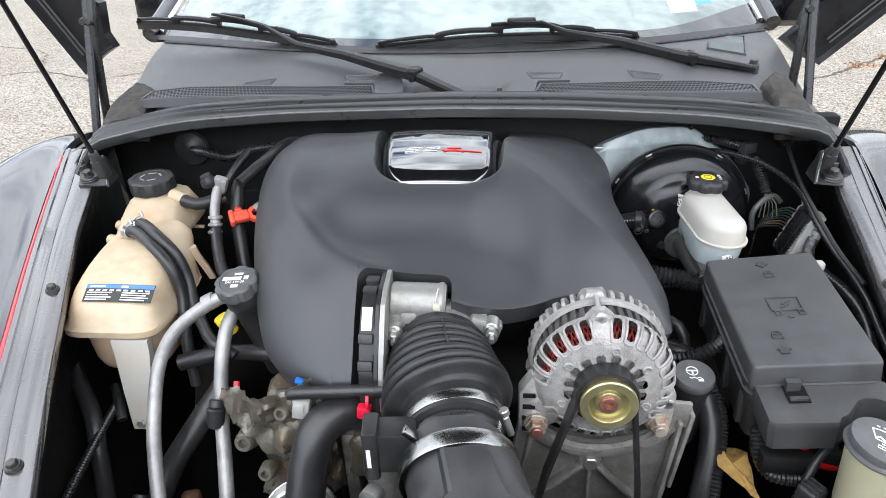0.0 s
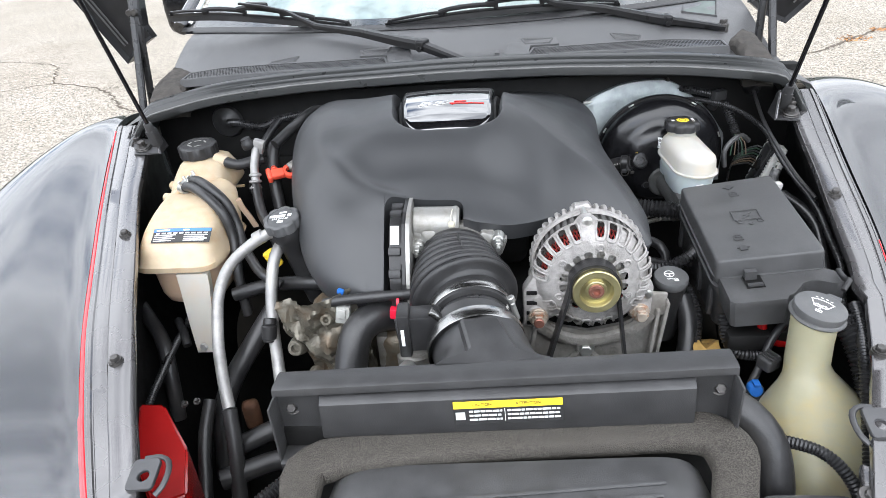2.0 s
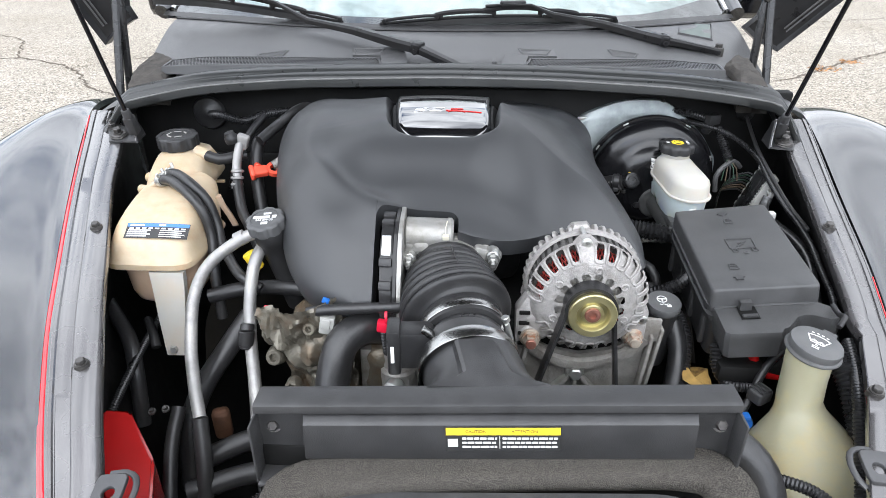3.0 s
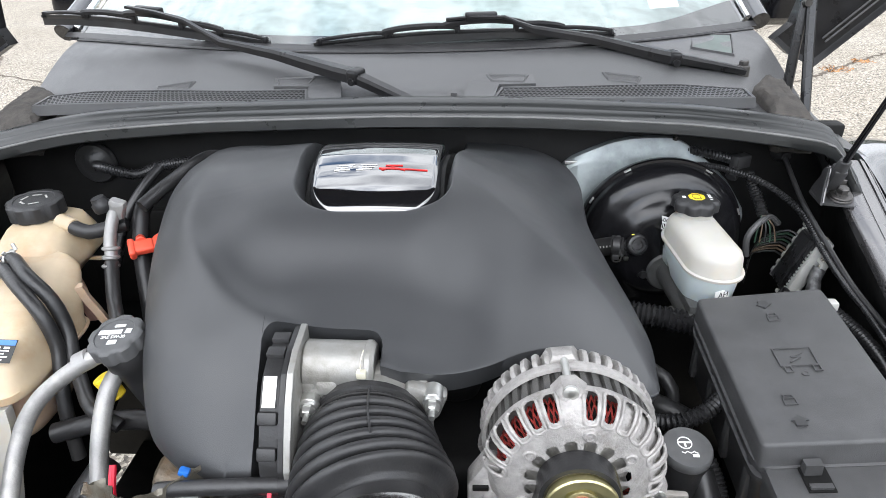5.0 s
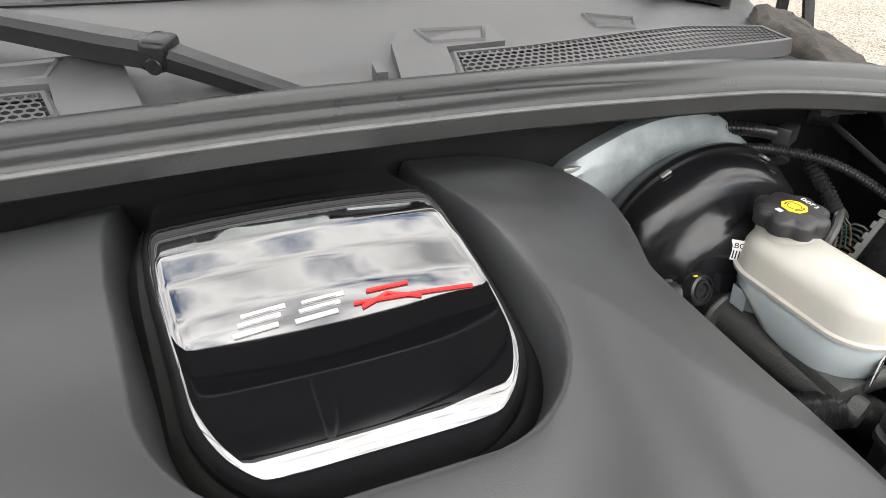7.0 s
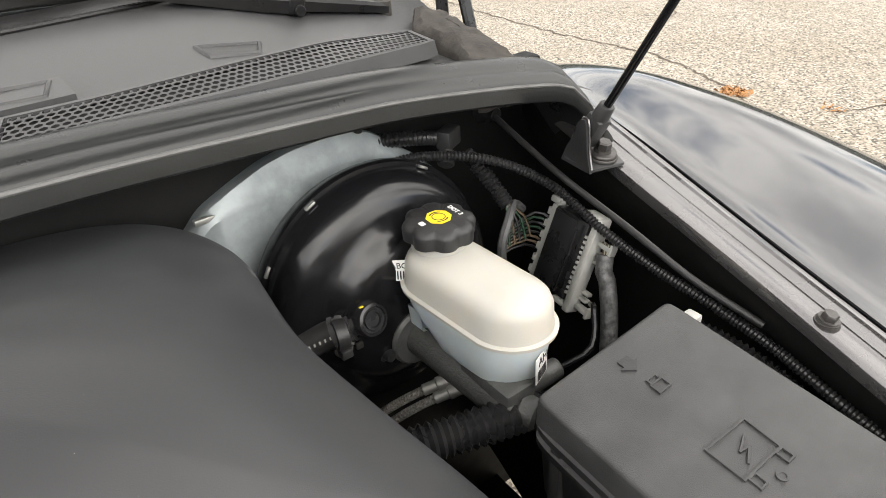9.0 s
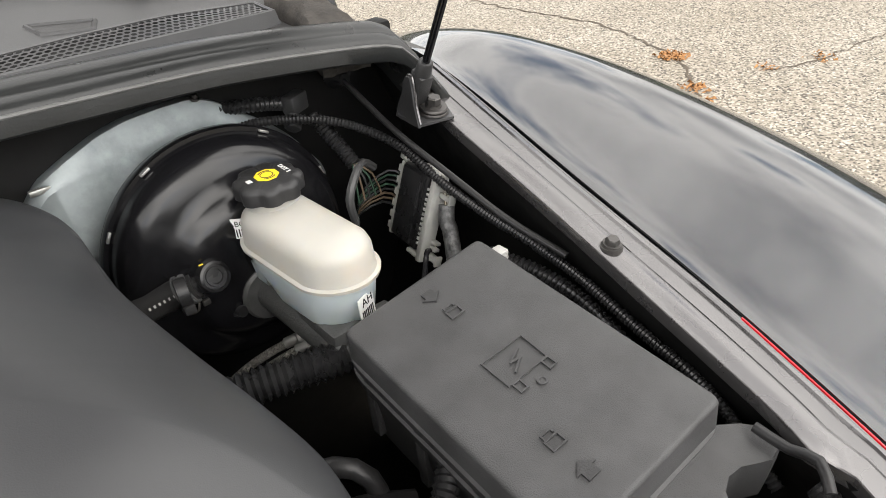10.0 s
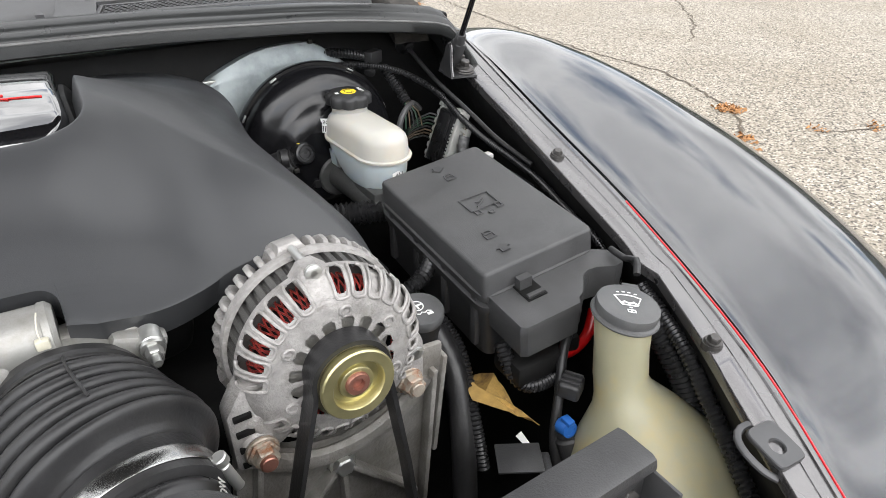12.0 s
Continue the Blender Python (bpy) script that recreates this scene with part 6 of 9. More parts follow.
for i, c in enumerate(q):
    d = (q[min(i + 1, len(q) - 1)] - q[max(i - 1, 0)]).normalized()
    s = Vector((-d.y, d.x, 0)).normalized()
    jit = 1 + 0.06 * noise.noise(c * 60)
    rings.append([c + s * ((0.0225 + 0.0065 * ease(0.30, 0.37, c.y)) * jit * math.copysign(abs(math.cos(a)) ** 0.5, math.cos(a))) + Vector((0, 0, 0.014 * math.copysign(abs(math.sin(a)) ** 0.5, math.sin(a)))) for a in [math.tau * k / 16 for k in range(16)]])
loft(b, rings)
solid("foam_seal", b, FOAM, "speckled charcoal foam weatherstrip arched round the air cleaner", "foam seal", angle=60)
# radiator body under the shroud
b = nbm()
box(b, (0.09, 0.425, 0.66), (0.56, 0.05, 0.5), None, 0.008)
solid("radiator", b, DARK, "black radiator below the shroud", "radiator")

# ---- alternator ----
AC = Vector((0.2345, 0.0, 0.967))
AK = 1.10
AD = Vector((0.0, -1.0, 0.05)).normalized()
alt = thing("alternator", (0.233, 0.68, 0.88), "grey cast aluminium alternator with copper windings", "alternator")


def alt_m(y):
    return axis(Vector((AC.x, y, AC.z + (0.597 - y) * 0.05)), AD) @ Matrix.Diagonal((AK, AK, 1, 1))


def shell(prof, n, skip, m, thick):
    bb = nbm()
    rings = [[bb.verts.new(m @ Vector((r * math.cos(math.tau * a / n), r * math.sin(math.tau * a / n), h))) for a in range(n)] for r, h in prof]
    for k in range(len(prof) - 1):
        for a in range(n):
            if not skip(k, a):
                c = (a + 1) % n
                bb.faces.new((rings[k][a], rings[k][c], rings[k + 1][c], rings[k + 1][a]))
    bmesh.ops.solidify(bb, geom=bb.faces[:], thickness=thick)
    return bb


fm = alt_m(0.672)
FPROF = [(0.0765, 0.0), (0.0785, 0.004), (0.0788, 0.013), (0.0778, 0.0185), (0.0758, 0.0225), (0.0745, 0.0245), (0.0705, 0.0295), (0.0655, 0.0330), (0.0615, 0.0350), (0.0595, 0.0358), (0.0545, 0.0368),
         (0.0500, 0.0372), (0.0475, 0.0374), (0.0455, 0.0376), (0.0400, 0.038), (0.0330, 0.0388), (0.0300, 0.039), (0.022, 0.040), (0.014, 0.045)]


def refine(prof, step):
    out = []
    for (r0, h0), (r1, h1) in zip(prof, prof[1:]):
        n = max(1, int(math.hypot(r1 - r0, h1 - h0) / step))
        out += [(r0 + (r1 - r0) * i / n, h0 + (h1 - h0) * i / n) for i in range(n)]
    return out + [prof[-1]]


FFINE = refine(FPROF, 0.0011)
FARC = [0.0]
for (r0_, h0_), (r1_, h1_) in zip(FFINE, FFINE[1:]):
    FARC.append(FARC[-1] + math.hypot(r1_ - r0_, h1_ - h0_))
S_IN = next(s_ for s_, (r_, h_) in zip(FARC, FFINE) if r_ < 0.0655 and h_ > 0.02)
S_LIP = next(s_ for s_, (r_, h_) in zip(FARC, FFINE) if r_ < 0.0632 and h_ > 0.02)


def fskip(k, a):
    """Windows of the front housing: long ones over the shoulder, short ones round the hub."""
    s_, r_ = (FARC[k] + FARC[k + 1]) / 2, (FFINE[k][0] + FFINE[k + 1][0]) / 2
    i, j = a // 24, a % 24
    if i not in (7, 14, 15, 23, 24):
        end = min(s_ - 0.0120, S_IN - s_)
        cut = 0 if end > 0.0044 else 1 if end > 0.0024 else 2 if end > 0.0012 else 4
        if end > 0 and 4 + cut <= j < 20 - cut:
            return True
    j = a % 42
    end = min(r_ - 0.0315, 0.0455 - r_)
    cut = 0 if end > 0.0026 else 2 if end > 0.0012 else 5
    return end > 0 and FFINE[k][1] > 0.03 and 7 + cut <= j < 35 - cut


front = part("front_housing", shell(FFINE, 672, fskip, fm, 0.0065), CASTAL, alt, "dirty grey cast front housing with radial slots", 50)
# raised lips round the long windows
for i in range(28):
    if i in (7, 14, 15, 23, 24):
        continue
    loop = [(8, 0.0112), (4.2, 0.0130)] + [(3.0, 0.0140 + (S_LIP - 0.0140) * q / 6) for q in range(1, 7)] + [(6.5, S_LIP + 0.0016), (12, S_LIP + 0.0022), (17.5, S_LIP + 0.0016)] + [(21.0, S_LIP + (0.0140 - S_LIP) * q / 6) for q in range(0, 6)] + [(19.8, 0.0130), (16, 0.0112)]
    pts = []
    for a0, s_ in loop:
        an = math.tau * (i * 24 + a0) / 672
        r_, h_ = np.interp(s_, FARC, [q_[0] for q_ in FFINE]), np.interp(s_, FARC, [q_[1] for q_ in FFINE])
        pts.append(fm @ Vector(((r_ + 0.0004) * math.cos(an), (r_ + 0.0004) * math.sin(an), h_ + 0.0004)))
    b = nbm()
    tube(b, pts, 0.0017, 8, 0.0022)
    part("window_lip", b, CASTAL, front)
for ang, rr in ((82, 0.0510), (32, 0.0505), (145, 0.0510), (205, 0.0510), (335, 0.0510)):
    a = radians(ang)
    b = nbm()
    c = fm @ Vector((rr * math.cos(a), rr * math.sin(a), 0.0365))
    lathe(b, [(0.0062, 0), (0.0062, 0.0022), (0.0050, 0.0030), (0.0036, 0.0028), (0.0034, 0.0006), (0, 0.0006)], axis(c, AD), 20)
    part("face_boss", b, CASTAL, front)
# cast-over windows on the side away from the engine
part("blind_web", shell(FFINE, 672, lambda k, a: not (a < 112 or a > 620) or not 0.010 < FARC[k] < S_IN + 0.004, fm @ Matrix.Translation((0, 0, -0.0035)) @ Matrix.Diagonal((0.962, 0.962, 1, 1)), 0.003), CASTAL, front)
b = nbm()
lathe(b, [(0.050, -0.012), (0.060, -0.010), (0.0635, 0.004), (0.062, 0.012), (0.057, 0.019), (0.050, 0.0215), (0.044, 0.016), (0.044, -0.01)], fm, 96)
part("winding_core", b, DARK, alt)
b = nbm()
rnd = random.Random(5)
for i in range(168):
    an = math.tau * i / 168 + rnd.uniform(-0.01, 0.01)
    tw = 0.16 if i % 2 else -0.16
    pts = []
    for q, (r_, h_) in enumerate(((0.0650, -0.006), (0.0672, 0.004), (0.0655, 0.0125), (0.0610, 0.0195), (0.0555, 0.0230), (0.0500, 0.0225))):
        aa = an + tw * (q / 5 - 0.5)
        g = 1.0 + rnd.uniform(-0.012, 0.012)
        pts.append(fm @ Vector((r_ * g * math.cos(aa), r_ * g * math.sin(aa), h_)))
    tube(b, pts, 0.00095, 5, 0.008)
part("winding", b, COPPER, alt, "lacquered red copper winding strands", 60)
b = nbm()
lathe(b, [(0.0, 0.020), (0.048, 0.022), (0.048, 0.029), (0.0, 0.029)], fm, 24, lambda k, a: 0.006 * (a % 2) - 0.006 if k in (1, 2) else 0)
part("fan", b, DIRTYAL, alt)
b = nbm()
lathe(b, [(0.06, -0.036), (0.0755, -0.036), (0.0762, -0.034), (0.0762, 0.001), (0.06, 0.001)], fm, 360, lambda k, a: -0.0035 if a % 8 < 3 and k in (1, 2, 3) else 0.0)
part("stator", b, LAMIN, alt, "dark laminated stator ring")
RPROF = [(0.0765, -0.0215), (0.0800, -0.0225), (0.0810, -0.0260), (0.0805, -0.0320), (0.0770, -0.0340), (0.0730, -0.0350)]
b = nbm()
lathe(b, RPROF, fm, 120)
rear = part("rear_housing", b, CASTAL, alt, "finned cast rear housing", 40)
b = nbm()
lathe(b, [(0.0, -0.066), (0.060, -0.064), (0.0690, -0.056), (0.0715, -0.034), (0.0, -0.030)], fm, 60)
part("rear_core", b, DARK, alt)
for i in range(44):
    an = math.tau * i / 44
    if i in (11, 12, 24, 25, 41):
        continue
    b = nbm()
    m = fm @ Matrix.Rotation(an, 4, "Z")
    rows = [[m @ Vector((0.0640 + (r_ - 0.0640) * g, y_, h_)) for r_, h_ in ((0.0640, -0.033), (0.0795, -0.033), (0.0825, -0.037), (0.0822, -0.049), (0.0775, -0.058), (0.0640, -0.063))] for y_, g in ((-0.0032, 0.80), (-0.0022, 0.97), (0.0, 1.0), (0.0022, 0.97), (0.0032, 0.80))]
    loft(b, rows)
    part("fin", b, CASTAL, rear)
for i in (11.8, 24.5, 41):
    an = math.tau * i / 44
    b = nbm()
    m = fm @ Matrix.Rotation(an, 4, "Z")
    loft(b, [[m @ Vector((r_, y_ * (1.35 - (r_ - 0.064) * 34) * w_, h_)) for r_, h_ in ((0.0640, -0.030), (0.0830, -0.0305), (0.0862, -0.033), (0.0868, -0.038), (0.0850, -0.050), (0.0790, -0.059), (0.0640, -0.063))] for y_, w_ in ((-0.015, 1.0), (-0.012, 1.0), (-0.006, 0.8), (0.006, 0.8), (0.012, 1.0), (0.015, 1.0))])
    part("rear_lug", b, CASTAL, rear, "", 30)
for ang in (96, 199, 338):
    a = radians(ang)
    b = nbm()
    rows = []
    for h_, k in ((-0.001, 1.0), (0.010, 1.0), (0.016, 0.86), (0.019, 0.6)):
        rows.append([fm @ Vector((r_ * math.cos(a + da * k), r_ * math.sin(a + da * k), h_ if r_ > 0.07 else h_ + 0.008)) for r_, da in ((0.064, -0.16), (0.078, -0.20), (0.0865, -0.07), (0.0865, 0.07), (0.078, 0.20), (0.064, 0.16))])
    loft(b, rows)
    part("front_lug", b, CASTAL, alt, "", 35)
    b = nbm()
    rod(b, fm @ Vector((0.0815 * math.cos(a), 0.0815 * math.sin(a), -0.034)), fm @ Vector((0.0815 * math.cos(a), 0.0815 * math.sin(a), 0.0215)), 0.0040, None, 14, 0.0008)
    lathe(b, [(0.0068, 0.017), (0.0068, 0.0205), (0.0055, 0.0215), (0, 0.0215)], fm @ Matrix.Translation((0.0815 * math.cos(a), 0.0815 * math.sin(a), 0)), 16)
    part("through_bolt", b, STEEL, alt)
b = nbm()
PM = alt_m(0.627) @ Matrix.Diagonal((0.95 / AK, 0.95 / AK, 1, 1))
lathe(b, [(0.0, -0.012), (0.026, -0.012), (0.0345, -0.010), (0.0345, -0.007), (0.0315, -0.006), (0.0315, -0.003), (0.0325, -0.0025), (0.0315, -0.0015), (0.0325, 0.001), (0.0315, 0.0025), (0.0325, 0.004), (0.0315, 0.006),
           (0.0325, 0.0075), (0.0315, 0.009), (0.0325, 0.011), (0.0315, 0.014), (0.0315, 0.017), (0.0355, 0.019), (0.0358, 0.023), (0.0345, 0.0245), (0.0255, 0.0245), (0.0245, 0.023), (0.0235, 0.015), (0.0, 0.015)], PM, 64)
pul = part("pulley", b, ZINC, alt, "yellow zinc-plated belt pulley", 35)
# rings poke through the belt's back to draw its thin highlight lines
for gy in (-0.0065, -0.0005, 0.0055, 0.0115):
    b = nbm()
    lathe(b, [(0.0325, gy - 0.0012), (0.0398, gy - 0.0007), (0.0403, gy), (0.0398, gy + 0.0007), (0.0325, gy + 0.0012)], PM, 64)
    part("belt_glint_ring", b, BELTGLINT, pul, "thin olive-brown ring drawn as a highlight line on the belt")
b = nbm()
lathe(b, [(0.0118, 0.012), (0.0118, 0.0215), (0.0105, 0.0232), (0.0062, 0.0232), (0.0058, 0.018), (0, 0.018)], PM, 32)
part("nut", b, REDNUT, pul, "copper-coloured pulley nut")
b = nbm()
lathe(b, [(0.0165, 0.012), (0.0165, 0.0195), (0.0145, 0.0205), (0.0118, 0.0200)], PM, 32)
part("nut_collar", b, ZINC, pul)
for p in ((0.154, 0.640, 0.900), (0.308, 0.650, 0.900)):
    b = nbm()
    v = Vector(p)
    rod(b, v + Vector((0, 0.035, -0.002)), v + Vector((0, 0.004, 0)), 0.018, None, 28, 0.003)
    box(b, v + Vector((0.02 if p[0] < 0.2 else -0.02, 0.02, 0.022)), (0.045, 0.03, 0.05), Matrix.Rotation(radians(-35 if p[0] < 0.2 else 35), 3, "Y"), 0.008, 3)
    part("mounting_ear", b, CASTAL, alt)
    b = nbm()
    rod(b, v + Vector((0, 0.004, 0)), v + Vector((0, -0.001, 0)), 0.0155, None, 24, 0.001)
    lathe(b, [(0.0145, 0), (0.0145, 0.004), (0.0118, 0.005), (0.0115, 0.014), (0.010, 0.0155), (0, 0.0155)], axis(v, (0, -1, 0.08)), 6)
    mb = part("mounting_bolt", b, RUSTBOLT, alt, "rust-tinged mounting bolt")
    b = nbm()
    rod(b, v + Vector((0, -0.013, 0.0008)), v + Vector((0, -0.0195, 0.0012)), 0.008, 0.0078, 16, 0.001)
    part("bolt_end", b, REDNUT if p[0] < 0.2 else RUSTBOLT, mb)
# side cheek of the housing with small slots, their shade drawn as dark bars
b = nbm()
prism(b, [(-0.078, 0.005), (-0.094, -0.02), (-0.094, -0.075), (-0.07, -0.085), (-0.05, -0.055), (-0.055, 0.0)], fm, 0.022, 0.004)
part("cheek", b, CASTAL, alt)
b = nbm()
prism(b, [(0.075, 0.0), (0.084, -0.02), (0.082, -0.07), (0.06, -0.075), (0.05, -0.05), (0.06, 0.0)], fm, 0.020, 0.004)
part("cheek", b, CASTAL, alt)
for k in range(4):
    b = nbm()
    box(b, fm @ Vector((-0.082, -0.022 - 0.016 * k, 0.023)), (0.016, 0.004, 0.006), None, 0.001)
    part("slot_shade_bar", b, DARK, alt)

# bracket casting that carries the alternator
brk = thing("alternator_bracket", (0.23, 0.66, 0.7), "ribbed cast aluminium accessory bracket", "bracket")
b = nbm()
m = Matrix.Translation((0.0, 0.668, 0.0)) @ Matrix.Rotation(radians(90), 4, "X")
prism(b, [(0.135, 0.905), (0.155, 0.885), (0.185, 0.868), (0.233, 0.858), (0.28, 0.868), (0.30, 0.885), (0.338, 0.918), (0.344, 0.905), (0.338, 0.80), (0.325, 0.68), (0.14, 0.68), (0.12, 0.80)], m, 0.012, 0.003)
part("plate", b, DIRTYAL, brk, "grey cast plate")
for a, c in (((0.228, 0.835), (0.14, 0.74)), ((0.228, 0.835), (0.31, 0.74)), ((0.228, 0.835), (0.229, 0.70)), ((0.335, 0.905), (0.318, 0.70)), ((0.15, 0.88), (0.13, 0.75))):
    b = nbm()
    d = Vector((c[0] - a[0], 0, c[1] - a[1]))
    box(b, ((a[0] + c[0]) / 2, 0.650, (a[1] + c[1]) / 2), (d.length, 0.016, 0.006), Matrix.Rotation(math.atan2(-d.z, d.x), 3, "Y"), 0.002)
    part("rib", b, DIRTYAL, brk)
b = nbm()
pts = [(0.233 + 0.112 * math.cos(radians(t)), 0.652, 0.958 + 0.112 * math.sin(radians(t))) for t in range(215, 330, 8)]
tube(b, pts, 0.008, 8, 0.01, flat=1.3)
part("cradle", b, DIRTYAL, brk)
b = nbm()
box(b, (0.325, 0.655, 0.912), (0.045, 0.008, 0.04), Matrix.Rotation(radians(4), 3, "Y"), 0.003)
box(b, (0.343, 0.656, 0.850), (0.006, 0.018, 0.13), Matrix.Rotation(radians(6), 3, "Y"), 0.002)
part("side_flange", b, DIRTYAL, brk)
b = nbm()
bolt(b, (0.228, 0.651, 0.832), (0, -1, 0.1), 0.010, 0.015, 0.012)
part("bolt", b, STEEL, brk)
# belt
b = nbm()
by0, by1 = 0.612, 0.634
path = [(0.148, 0.70), (0.170, 0.83), (0.2000, 0.955)]
arc = [(0.233 + 0.0325 * math.cos(radians(t)), 0.970 + 0.0325 * math.sin(radians(t))) for t in range(190, -20, -10)]
path = path + arc + [(0.283, 0.83), (0.296, 0.70)]
rows = []
for i, (x, z) in enumerate(path):
    x0, z0 = path[max(0, i - 1)]
    x1, z1 = path[min(len(path) - 1, i + 1)]
    nrm = Vector((-(z1 - z0), 0, x1 - x0)).normalized()
    rows.append([Vector((x, by0, z)), Vector((x, by1, z)), Vector((x, by1, z)) + nrm * 0.0045, Vector((x, by0, z)) + nrm * 0.0045])
loft(b, rows)
solid("drive_belt", b, RUBBER, "black ribbed drive belt over the alternator pulley", "belt", angle=50)

# ---- coolant reservoir ----
cool = thing("coolant_reservoir", (-0.47, 0.88, 0.78), "aged cream plastic coolant reservoir with a black cap", "coolant tank")
b = nbm()
SEC = [(0.926, -0.556, -0.408, 0.765, 0.93), (0.930, -0.561, -0.402, 0.759, 0.94), (0.940, -0.561, -0.402, 0.759, 0.945), (0.944, -0.556, -0.406, 0.766, 0.95), (0.958, -0.555, -0.409, 0.772, 0.96), (0.970, -0.554, -0.412, 0.784, 0.97), (0.981, -0.553, -0.416, 0.801, 0.98), (0.989, -0.551, -0.420, 0.819, 0.99),
       (0.997, -0.549, -0.427, 0.843, 1.0), (1.004, -0.546, -0.436, 0.872, 1.0), (1.009, -0.543, -0.445, 0.905, 1.0), (1.0115, -0.538, -0.455, 0.935, 1.0)]
loft(b, [squircle(x0, x1, y0, y1, z, 5.5, 72) for z, x0, x1, y0, y1 in SEC])
# rear block under the neck
SEC = [(0.93, -0.560, -0.500, 0.93, 1.09), (0.975, -0.568, -0.457, 0.945, 1.118), (0.982, -0.574, -0.451, 0.95, 1.124), (0.990, -0.572, -0.453, 0.958, 1.122), (1.008, -0.568, -0.460, 0.975, 1.118), (1.020, -0.566, -0.468, 1.0, 1.114), (1.029, -0.563, -0.475, 1.018, 1.112), (1.034, -0.557, -0.487, 1.032, 1.106), (1.036, -0.545, -0.50, 1.045, 1.095)]
loft(b, [squircle(x0, x1, y0, y1, z, 4.0, 56) for z, x0, x1, y0, y1 in SEC])
lathe(b, [(0.034, 0.0), (0.034, 0.012), (0, 0.012)], axis((-0.531, 1.072, 1.028), (0, 0.05, 1)), 32)
up = part("upper_tank", b, CREAM, cool, "glossy cream upper half", 55)
b = nbm()
SEC = [(0.845, -0.505, -0.437, 0.80, 0.88), (0.848, -0.520, -0.428, 0.79, 0.89), (0.856, -0.532, -0.421, 0.780, 0.905), (0.872, -0.54, -0.416, 0.776, 0.92), (0.918, -0.545, -0.411, 0.774, 0.93), (0.929, -0.547, -0.409, 0.772, 0.935)]
loft(b, [squircle(x0, x1, y0, y1, z, 3.4, 48) for z, x0, x1, y0, y1 in SEC])
part("lower_tank", b, CREAMLOW, cool, "stained lower half", 55)
b = nbm()
loft(b, [[Vector((x, y, z)) for x, y in ((-0.478 + d, 0.775 + dy), (-0.420 - d, 0.775 + dy), (-0.420 - d, 0.762 + dy), (-0.478 + d, 0.762 + dy))] for z, d, dy in ((0.925, 0.0, 0.0), (0.90, 0.001, -0.002), (0.84, 0.006, -0.015), (0.79, 0.012, -0.027), (0.775, 0.014, -0.030))])
part("bracket_tongue", b, WHITETANK, cool, "paler moulded bracket")
b = nbm()
loft(b, [[Vector((x, y, z)) for x, y in ((-0.418 + d, 0.952), (-0.412 + d, 0.940), (-0.402 + d, 0.944), (-0.408 + d, 0.956))] for z, d in ((0.985, -0.006), (0.965, 0.0), (0.945, 0.010), (0.925, 0.018))])
part("side_strap", b, CREAMLOW, cool, "pinkish stained strap")
b = nbm()
tube(b, squircle(-0.5625, -0.4005, 0.7575, 0.9465, 0.9355, 5.5, 72)[:40], 0.0026, 6, 0.006)
part("mould_seam", b, CREAMLOW, cool, "brown stained mould seam")
b = nbm()
bolt(b, (-0.450, 0.738, 0.786), (0, -1, 0.2), 0.007, 0.011, 0.008)
part("bolt", b, STEEL, cool)
for y, z, ln in ((0.995, 0.998, 0.016), (0.965, 0.985, 0.020)):
    b = nbm()
    rod(b, (-0.556, y, z), (-0.556 - ln, y + 0.004, z + 0.002), 0.010, 0.009, 14, 0.002)
    part("peg", b, CREAM, cool)
b = nbm()
box(b, (-0.462, 1.058, 0.968), (0.036, 0.007, 0.005), None, 0.001)
part("tab", b, CREAM, cool)
b = nbm()
rod(b, (-0.49, 1.055, 1.033), (-0.462, 1.045, 1.028), 0.013, 0.012, 16, 0.002)
part("outlet", b, CREAM, cool)


def knurl_cap(b, c, d, r, h, lobes, depth=0.0025, n=72):
    lathe(b, [(0, 0), (r - 0.002, 0), (r, 0.0015), (r, h - 0.003), (r - 0.002, h - 0.0008), (r - 0.004, h), (r * 0.72, h), (r * 0.70, h - 0.0012), (0, h - 0.0012)], axis(c, d), n,
          lambda k, a: -depth * (0.5 + 0.5 * math.cos(math.tau * a * lobes / n)) ** 3 if 1 <= k <= 5 else 0)


b = nbm()
knurl_cap(b, (-0.531, 1.072, 1.037), (0, -0.03, 1), 0.040, 0.026, 10)
cap = part("cap", b, CAPBLACK, cool, "ribbed black screw cap")
for k in range(5):
    a = radians(40 + 65 * k)
    part("cap_print", hexa_bar(Matrix.Translation((-0.531 + 0.017 * math.cos(a), 1.0712 + 0.017 * math.sin(a), 1.0622)) @ Matrix.Rotation(a + 1.57, 4, "Z"), 0.014, 0.003), GREYPLUG, cap)
# blue and white label on the sloping front
LB = Matrix.Translation((-0.468, 0.8015, 0.9822)) @ Matrix.Rotation(radians(-1), 4, "Z") @ Matrix.Rotation(radians(32), 4, "X") @ Matrix.Diagonal((0.98, 0.74, 1, 1))
b = nbm()
n = 10
rows = []
for k in range(n + 1):
    u = -0.056 + 0.112 * k / n
    rows.append([LB @ Vector((u, v, 0.003 - 6 * u * u * 0.10)) for v in (-0.020, 0.020)])
loft(b, rows, cap=False, closed=False)
bmesh.ops.solidify(b, geom=b.faces[:], thickness=0.0006)
lb = part("label", b, BLACKPRINT, cool, "blue, white and black instruction label")


